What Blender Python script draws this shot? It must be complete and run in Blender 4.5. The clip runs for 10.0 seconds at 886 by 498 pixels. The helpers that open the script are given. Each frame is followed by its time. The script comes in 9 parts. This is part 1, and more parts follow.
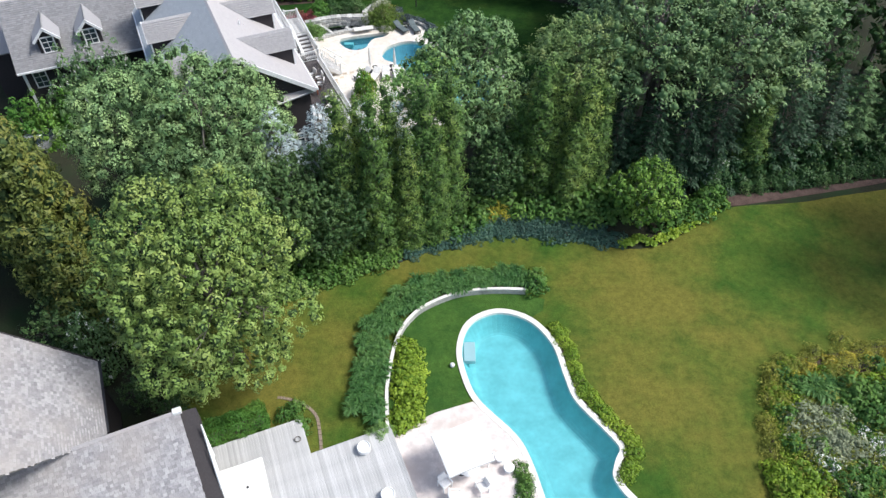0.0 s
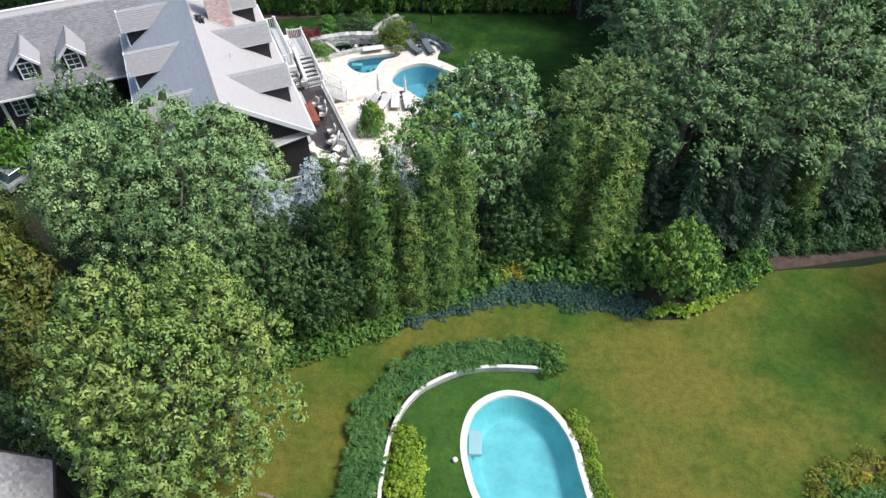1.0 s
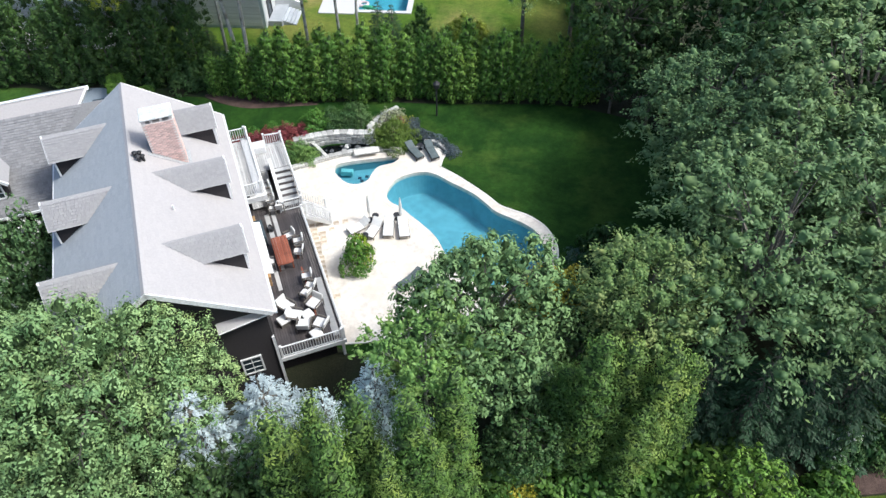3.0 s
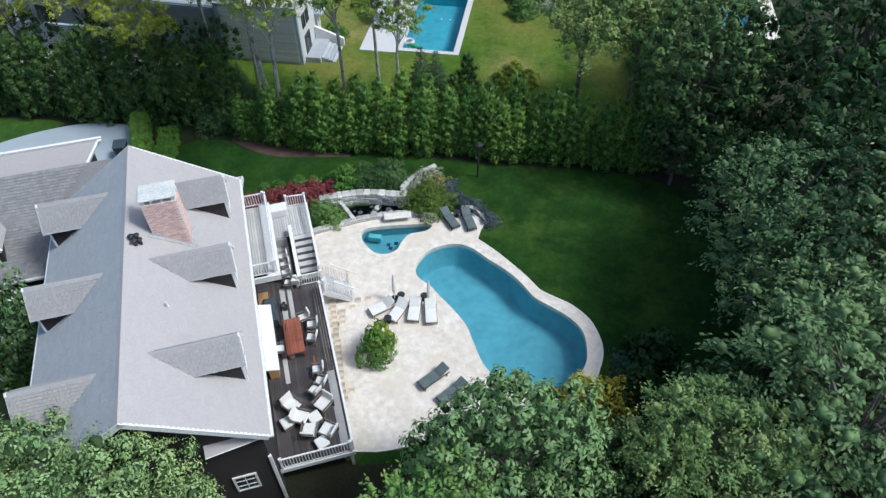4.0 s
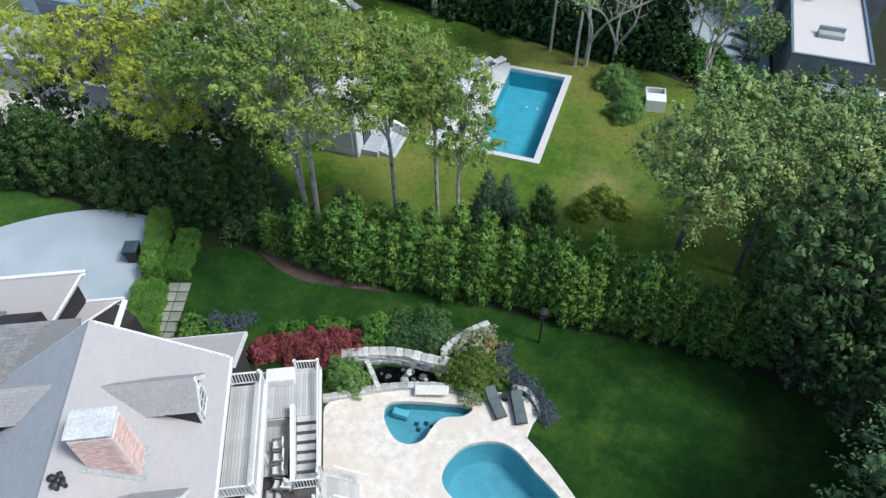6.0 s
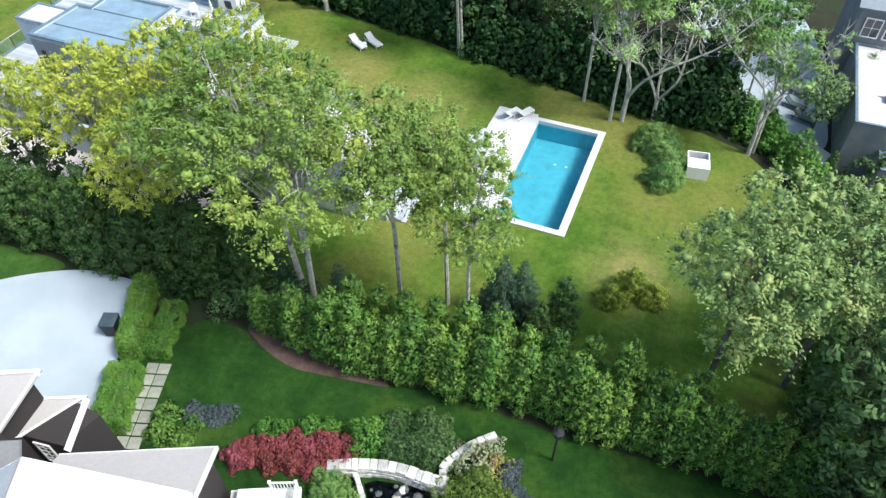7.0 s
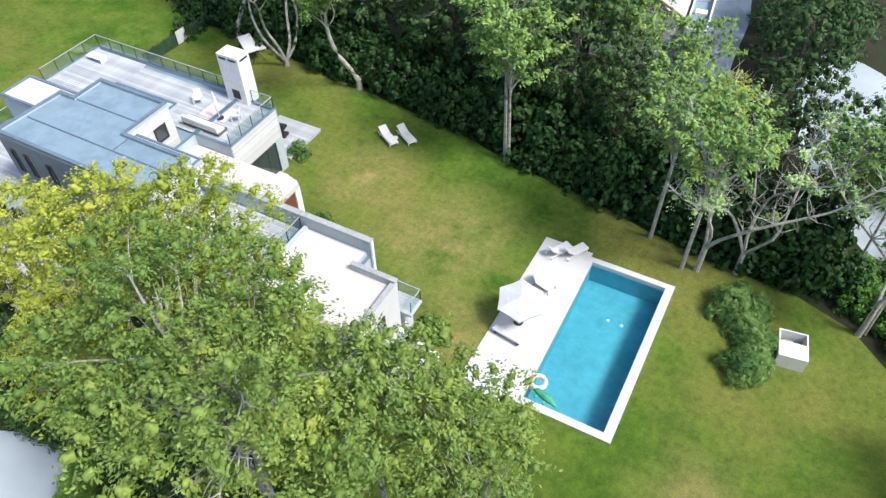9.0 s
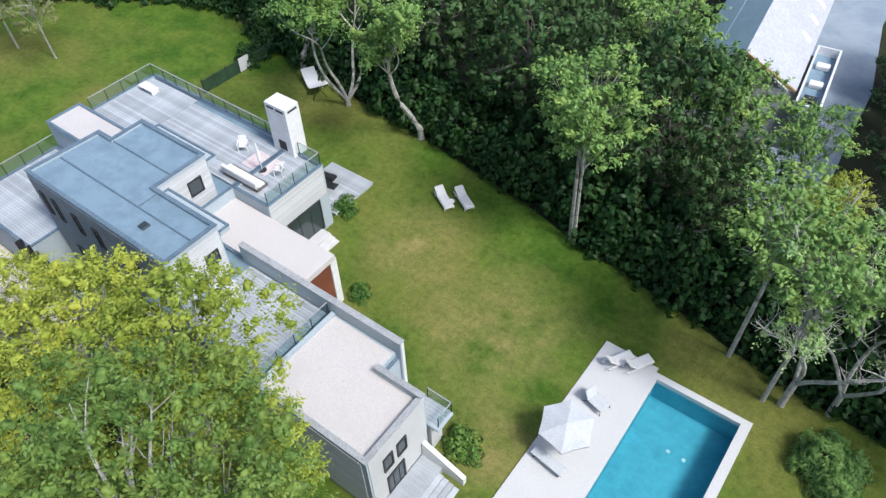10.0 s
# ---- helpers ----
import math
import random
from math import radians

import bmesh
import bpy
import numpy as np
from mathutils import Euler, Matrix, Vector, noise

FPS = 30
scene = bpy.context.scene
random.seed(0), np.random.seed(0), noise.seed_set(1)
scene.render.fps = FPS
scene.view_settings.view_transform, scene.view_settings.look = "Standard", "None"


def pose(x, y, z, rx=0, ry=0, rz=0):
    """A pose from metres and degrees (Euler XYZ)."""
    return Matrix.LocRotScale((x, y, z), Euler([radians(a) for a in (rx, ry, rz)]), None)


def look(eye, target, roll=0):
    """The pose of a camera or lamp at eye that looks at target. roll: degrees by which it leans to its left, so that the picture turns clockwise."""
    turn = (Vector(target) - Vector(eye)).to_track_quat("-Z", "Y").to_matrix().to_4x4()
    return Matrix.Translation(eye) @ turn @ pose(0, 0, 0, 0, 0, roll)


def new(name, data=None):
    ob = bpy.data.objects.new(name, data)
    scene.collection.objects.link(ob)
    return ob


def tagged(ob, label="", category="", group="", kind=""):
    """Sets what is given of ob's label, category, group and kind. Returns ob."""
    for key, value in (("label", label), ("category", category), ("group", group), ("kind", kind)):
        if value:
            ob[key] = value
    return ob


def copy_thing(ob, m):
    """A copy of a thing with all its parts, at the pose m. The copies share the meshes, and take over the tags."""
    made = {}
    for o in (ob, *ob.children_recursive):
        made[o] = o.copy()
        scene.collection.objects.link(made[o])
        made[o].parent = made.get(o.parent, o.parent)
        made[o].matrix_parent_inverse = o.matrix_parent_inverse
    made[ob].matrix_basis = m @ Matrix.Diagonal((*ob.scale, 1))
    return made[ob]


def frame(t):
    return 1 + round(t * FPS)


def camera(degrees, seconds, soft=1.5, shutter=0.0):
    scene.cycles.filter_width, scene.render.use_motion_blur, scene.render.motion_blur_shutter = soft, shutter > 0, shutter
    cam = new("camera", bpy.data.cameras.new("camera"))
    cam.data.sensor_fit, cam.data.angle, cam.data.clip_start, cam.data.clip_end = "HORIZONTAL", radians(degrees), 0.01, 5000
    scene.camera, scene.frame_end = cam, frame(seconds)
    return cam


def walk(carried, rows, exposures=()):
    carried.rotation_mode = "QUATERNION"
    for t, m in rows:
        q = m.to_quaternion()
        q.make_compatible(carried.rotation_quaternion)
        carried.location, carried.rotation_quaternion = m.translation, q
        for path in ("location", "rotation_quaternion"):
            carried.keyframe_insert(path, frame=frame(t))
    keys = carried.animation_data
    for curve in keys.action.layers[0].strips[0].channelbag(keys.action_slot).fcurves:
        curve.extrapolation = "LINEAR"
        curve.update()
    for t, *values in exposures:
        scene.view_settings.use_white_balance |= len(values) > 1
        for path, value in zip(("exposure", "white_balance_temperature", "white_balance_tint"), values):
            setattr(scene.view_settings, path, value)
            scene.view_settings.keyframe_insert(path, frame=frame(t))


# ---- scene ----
cam = camera(64.8, 10.0, soft=1.4)
METRES, EYE, TILT, LEAN, TURN = 72.0, 34.5, -46.3, 0.0, 0.0
ROWS = [
    (0.0, 0.0, 0.0, 0.0, 0.0, 0.0, 0.0),
    (0.5, 0.0041, 0.0336, 0.0354, 1.01, -1.45, -0.97),
    (1.0, 0.008, 0.0675, 0.0703, 1.5, -1.42, -1.42),
    (1.5, 0.0105, 0.1014, 0.1054, 1.48, -1.4, -1.36),
    (2.0, 0.0121, 0.1351, 0.1408, 1.88, -1.36, -1.69),
    (2.5, 0.0135, 0.1692, 0.1773, 2.15, -1.36, -1.9),
    (3.0, 0.0138, 0.2039, 0.2135, 2.83, -1.34, -2.64),
    (4.5, 0.009, 0.3083, 0.3245, 8.43, -1.86, -8.25),
    (5.0, 0.0048, 0.3433, 0.3609, 10.23, -2.11, -10.05),
    (5.5, 0.0004, 0.3753, 0.3948, 11.75, -2.4, -11.46),
    (7.0, -0.0221, 0.4773, 0.5013, 15.84, -3.35, -15.14),
    (7.5, -0.0334, 0.5107, 0.5358, 17.06, -3.66, -16.21),
    (8.0, -0.046, 0.5436, 0.5705, 18.32, -4.01, -17.26),
    (8.5, -0.0602, 0.577, 0.6051, 19.62, -4.37, -18.29),
    (9.0, -0.0761, 0.6107, 0.6402, 20.94, -4.81, -19.33),
    (9.5, -0.0934, 0.6445, 0.6758, 22.86, -5.47, -20.75),
    (10.0, -0.113, 0.6789, 0.7109, 27.78, -7.37, -24.52),
]
EXPOSURES = [(0.0, 0.70, 6250, 8), (0.6, 0.65, 6300, 8), (0.9, 0.66, 6300, 8), (1.6, 0.9, 6300, 8), (3.0, 0.78, 6200, 6), (4.3, 0.25, 5850, 4), (5.7, 0.3, 5900, 4), (7.0, 1.07, 6250, 4), (8.2, 1.15, 6650, 9), (10.0, 0.54, 6150, 8)]
walk(cam, [(t, pose(0, 0, EYE, TILT, LEAN, TURN) @ pose(METRES * x, METRES * y, METRES * z, 90 + pitch, roll, yaw)) for t, x, y, z, yaw, pitch, roll in ROWS], EXPOSURES)

# ---- world and sun: thin high cloud, a soft sun from the east ----
SUN_EL, SUN_AZ = 54.0, 92.0
world = bpy.data.worlds.new("sky")
scene.world = world
world.use_nodes = True
wn = world.node_tree
sky = wn.nodes.new("ShaderNodeTexSky")
sky.sky_type = "NISHITA"
sky.sun_disc = False
sky.sun_elevation = radians(SUN_EL)
sky.sun_rotation = radians(SUN_AZ)
sky.dust_density, sky.air_density = 3.0, 1.0
wn.links.new(sky.outputs[0], wn.nodes["Background"].inputs[0])
wn.nodes["Background"].inputs[1].default_value = 0.13
sun_data = bpy.data.lights.new("sun", "SUN")
sun_data.energy, sun_data.angle, sun_data.color = 2.2, radians(14), (1.0, 0.97, 0.93)
sun = new("sun", sun_data)
az, el = radians(SUN_AZ), radians(SUN_EL)
sun.matrix_world = look((60 * math.sin(az), 60 * math.cos(az), 80), (60 * math.sin(az) - math.sin(az) * math.cos(el), 60 * math.cos(az) - math.cos(az) * math.cos(el), 80 - math.sin(el)))

# ---- materials ----
def nodes_of(name):
    m = bpy.data.materials.new(name)
    m.use_nodes = True
    t = m.node_tree
    return m, t, t.nodes["Principled BSDF"]


def node(t, kind, **values):
    n = t.nodes.new(kind)
    for key, value in values.items():
        n.inputs[key].default_value = value
    return n


def noise_tex(t, coord, scale, detail=4.0, rough=0.6):
    n = node(t, "ShaderNodeTexNoise", Scale=scale, Detail=detail, Roughness=rough)
    t.links.new(coord, n.inputs["Vector"])
    return n.outputs["Fac"]


def ramp(t, fac, *stops):
    r = t.nodes.new("ShaderNodeValToRGB")
    while len(r.color_ramp.elements) < len(stops):
        r.color_ramp.elements.new(0.5)
    for el_, (p, c) in zip(r.color_ramp.elements, stops):
        el_.position, el_.color = p, (*c, 1)
    t.links.new(fac, r.inputs[0])
    return r.outputs[0]


def blend(t, fac, a, b, mode="MIX"):
    m = t.nodes.new("ShaderNodeMix")
    m.data_type, m.blend_type = "RGBA", mode
    for socket, value in ((0, fac), (6, a), (7, b)):
        if hasattr(value, "is_output"):
            t.links.new(value, m.inputs[socket])
        else:
            m.inputs[socket].default_value = value if socket == 0 else (*value, 1)
    return m.outputs[2]


def bump(t, height, strength, distance, p):
    b = node(t, "ShaderNodeBump", Strength=strength, Distance=distance)
    t.links.new(height, b.inputs["Height"])
    t.links.new(b.outputs[0], p.inputs["Normal"])


def coords(t, which="Object"):
    return t.nodes.new("ShaderNodeTexCoord").outputs[which]


def rough_surface(name, dark, light, big=0.4, fine=14.0, roughness=0.8, relief=0.3, depth=0.02, stain=None, stain_scale=0.25, metal=0.0, vary=0.0):
    """Two scales of variation, an optional stain, and a fine relief."""
    m, t, p = nodes_of(name)
    c = coords(t)
    col = ramp(t, noise_tex(t, c, big), (0.40, dark), (0.60, light))
    fine_n = noise_tex(t, c, fine, 6.0, 0.7)
    col = blend(t, 0.5, col, ramp(t, fine_n, (0.36, tuple(v * 0.72 for v in dark)), (0.64, tuple(min(1, v * 1.15) for v in light))))
    if stain:
        col = blend(t, ramp(t, noise_tex(t, c, stain_scale, 5.0), (0.5, (0, 0, 0)), (0.68, (1, 1, 1))), col, stain)
    if vary:
        info = t.nodes.new("ShaderNodeObjectInfo")
        hsv = t.nodes.new("ShaderNodeHueSaturation")
        mr = node(t, "ShaderNodeMapRange")
        mr.inputs[3].default_value, mr.inputs[4].default_value = 1 - vary, 1 + vary
        t.links.new(info.outputs["Random"], mr.inputs[0])
        t.links.new(mr.outputs[0], hsv.inputs["Value"])
        t.links.new(col, hsv.inputs["Color"])
        col = hsv.outputs[0]
    t.links.new(col, p.inputs["Base Color"])
    p.inputs["Roughness"].default_value, p.inputs["Metallic"].default_value = roughness, metal
    p.inputs["Specular IOR Level"].default_value = 0.3
    bump(t, fine_n, relief, depth, p)
    return m


def island_surface(name, dark, light, roughness=0.85, fine=9.0, tint=None):
    """Pieces joined in one mesh, each with a shade of its own."""
    m, t, p = nodes_of(name)
    c = coords(t)
    geo = t.nodes.new("ShaderNodeNewGeometry")
    info = t.nodes.new("ShaderNodeObjectInfo")
    add = t.nodes.new("ShaderNodeMath")
    add.operation = "ADD"
    t.links.new(geo.outputs["Random Per Island"], add.inputs[0])
    t.links.new(info.outputs["Random"], add.inputs[1])
    wrap = t.nodes.new("ShaderNodeMath")
    wrap.operation = "FRACT"
    t.links.new(add.outputs[0], wrap.inputs[0])
    col = ramp(t, wrap.outputs[0], (0.0, dark), (1.0, light))
    fine_n = noise_tex(t, c, fine, 6.0, 0.7)
    col = blend(t, 0.35, col, ramp(t, fine_n, (0.3, tuple(v * 0.7 for v in dark)), (0.7, light)))
    if tint:
        col = blend(t, ramp(t, noise_tex(t, c, 0.3, 4.0), (0.42, (0, 0, 0)), (0.7, (0.8, 0.8, 0.8))), col, tint)
    t.links.new(col, p.inputs["Base Color"])
    p.inputs["Roughness"].default_value = roughness
    p.inputs["Specular IOR Level"].default_value = 0.3
    bump(t, fine_n, 0.3, 0.01, p)
    return m


def foliage(name, dark, light, accent, accent_amount=0.35, lucent=0.13):
    """Leaves: each one its own shade, patches of younger growth, some light let through."""
    m, t, p = nodes_of(name)
    c = coords(t)
    geo = t.nodes.new("ShaderNodeNewGeometry")
    info = t.nodes.new("ShaderNodeObjectInfo")
    mid = tuple(0.42 * a + 0.58 * b for a, b in zip(dark, light))
    col = ramp(t, geo.outputs["Random Per Island"], (0.0, tuple(0.3 * a + 0.7 * b for a, b in zip(dark, mid))), (0.8, tuple(0.5 * a + 0.5 * b for a, b in zip(mid, light))), (1.0, light))
    col = blend(t, 0.55, col, ramp(t, noise_tex(t, c, 1.7, 2.0), (0.38, dark), (0.62, light)))
    patch = ramp(t, noise_tex(t, c, 0.55, 3.0), (0.48, (0, 0, 0)), (0.72, (accent_amount,) * 3))
    col = blend(t, patch, col, accent)
    hsv = t.nodes.new("ShaderNodeHueSaturation")
    mr = node(t, "ShaderNodeMapRange")
    mr.inputs[3].default_value, mr.inputs[4].default_value = 0.8, 1.2
    t.links.new(info.outputs["Random"], mr.inputs[0])
    t.links.new(mr.outputs[0], hsv.inputs["Value"])
    hue = node(t, "ShaderNodeMapRange")
    hue.inputs[3].default_value, hue.inputs[4].default_value = 0.515, 0.488
    t.links.new(info.outputs["Random"], hue.inputs[0])
    t.links.new(hue.outputs[0], hsv.inputs["Hue"])
    t.links.new(col, hsv.inputs["Color"])
    t.links.new(hsv.outputs[0], p.inputs["Base Color"])
    p.inputs["Roughness"].default_value = 0.5
    p.inputs["Specular IOR Level"].default_value = 0.22
    tr = t.nodes.new("ShaderNodeBsdfTranslucent")
    t.links.new(hsv.outputs[0], tr.inputs["Color"])
    mix = t.nodes.new("ShaderNodeMixShader")
    mix.inputs[0].default_value = lucent
    t.links.new(p.outputs[0], mix.inputs[1])
    t.links.new(tr.outputs[0], mix.inputs[2])
    t.links.new(mix.outputs[0], t.nodes["Material Output"].inputs["Surface"])
    return m


def lawn_material(name, deep, mid, dry, dry_at=0.52, patch=0.09, worn=()):
    """Grass: broad dry patches, tufts, and a fine grain."""
    m, t, p = nodes_of(name)
    c = coords(t)
    col = ramp(t, noise_tex(t, c, 0.4, 6.0, 0.65), (0.38, deep), (0.62, mid))
    col = blend(t, ramp(t, noise_tex(t, c, patch, 6.0, 0.62), (dry_at - 0.07, (0, 0, 0)), (dry_at + 0.12, (0.8, 0.8, 0.8))), col, dry)
    for x, y, r in worn:
        gap = t.nodes.new("ShaderNodeVectorMath")
        gap.operation = "DISTANCE"
        t.links.new(c, gap.inputs[0])
        gap.inputs[1].default_value = (x, y, 0.0)
        near = node(t, "ShaderNodeMapRange")
        near.inputs[1].default_value, near.inputs[2].default_value = r, 0.0
        t.links.new(gap.outputs["Value"], near.inputs[0])
        edge = t.nodes.new("ShaderNodeMath")
        edge.operation = "MULTIPLY"
        t.links.new(near.outputs[0], edge.inputs[0])
        t.links.new(ramp(t, noise_tex(t, c, 0.35, 6.0, 0.7), (0.35, (0, 0, 0)), (0.7, (1.5, 1.5, 1.5))), edge.inputs[1])
        col = blend(t, edge.outputs[0], col, (0.28, 0.245, 0.095))
    tuft = noise_tex(t, c, 2.2, 8.0, 0.75)
    col = blend(t, 0.62, col, ramp(t, tuft, (0.36, (0.55, 0.62, 0.5)), (0.5, (0.95, 0.95, 0.95)), (0.66, (1.35, 1.3, 1.2))), "MULTIPLY")
    fine_n = noise_tex(t, c, 11.0, 8.0, 0.85)
    col = blend(t, 0.7, col, ramp(t, fine_n, (0.36, (0.6, 0.65, 0.55)), (0.64, (1.3, 1.25, 1.2))), "MULTIPLY")
    t.links.new(col, p.inputs["Base Color"])
    p.inputs["Roughness"].default_value = 0.9
    p.inputs["Specular IOR Level"].default_value = 0.12
    bump(t, fine_n, 0.8, 0.06, p)
    return m


def water_material(name, tint):
    m, t, p = nodes_of(name)
    t.nodes.remove(p)
    c = coords(t)
    b = node(t, "ShaderNodeBump", Strength=0.06, Distance=0.05)
    t.links.new(noise_tex(t, c, 2.2, 3.0), b.inputs["Height"])
    tr = t.nodes.new("ShaderNodeBsdfTransparent")
    tr.inputs[0].default_value = (*tint, 1)
    gl = node(t, "ShaderNodeBsdfGlossy", Roughness=0.04)
    fr = node(t, "ShaderNodeFresnel", IOR=1.33)
    for n in (gl, fr):
        t.links.new(b.outputs[0], n.inputs["Normal"])
    mix = t.nodes.new("ShaderNodeMixShader")
    t.links.new(fr.outputs[0], mix.inputs[0])
    t.links.new(tr.outputs[0], mix.inputs[1])
    t.links.new(gl.outputs[0], mix.inputs[2])
    t.links.new(mix.outputs[0], t.nodes["Material Output"].inputs["Surface"])
    return m


def rail_glass(name, tint):
    m, t, p = nodes_of(name)
    t.nodes.remove(p)
    tr = t.nodes.new("ShaderNodeBsdfTransparent")
    tr.inputs[0].default_value = (*tint, 1)
    gl = node(t, "ShaderNodeBsdfGlossy", Roughness=0.03)
    mix = t.nodes.new("ShaderNodeMixShader")
    mix.inputs[0].default_value = 0.1
    t.links.new(tr.outputs[0], mix.inputs[1])
    t.links.new(gl.outputs[0], mix.inputs[2])
    t.links.new(mix.outputs[0], t.nodes["Material Output"].inputs["Surface"])
    return m


def glass_material(name, tint):
    m, t, p = nodes_of(name)
    p.inputs["Base Color"].default_value = (*tint, 1)
    p.inputs["Roughness"].default_value = 0.05
    p.inputs["Specular IOR Level"].default_value = 0.8
    return m


def board_material(name, dark, light, roughness=0.75, length=(1, 14, 14), vary=0.25):
    """Grain along x of the board, each board its own shade."""
    m, t, p = nodes_of(name)
    mp = t.nodes.new("ShaderNodeMapping")
    mp.inputs["Scale"].default_value = length
    t.links.new(coords(t), mp.inputs[0])
    info = t.nodes.new("ShaderNodeObjectInfo")
    n = noise_tex(t, mp.outputs[0], 1.0, 6.0, 0.7)
    col = ramp(t, n, (0.3, dark), (0.7, light))
    col = blend(t, ramp(t, noise_tex(t, coords(t), 0.5, 4.0), (0.45, (0, 0, 0)), (0.65, (0.5, 0.5, 0.5))), col, tuple(min(1, v * (1 + vary)) for v in light))
    hsv = t.nodes.new("ShaderNodeHueSaturation")
    mr = node(t, "ShaderNodeMapRange")
    mr.inputs[3].default_value, mr.inputs[4].default_value = 1 - vary, 1 + vary
    t.links.new(info.outputs["Random"], mr.inputs[0])
    t.links.new(mr.outputs[0], hsv.inputs["Value"])
    t.links.new(col, hsv.inputs["Color"])
    t.links.new(hsv.outputs[0], p.inputs["Base Color"])
    p.inputs["Roughness"].default_value = roughness
    bump(t, n, 0.25, 0.01, p)
    return m


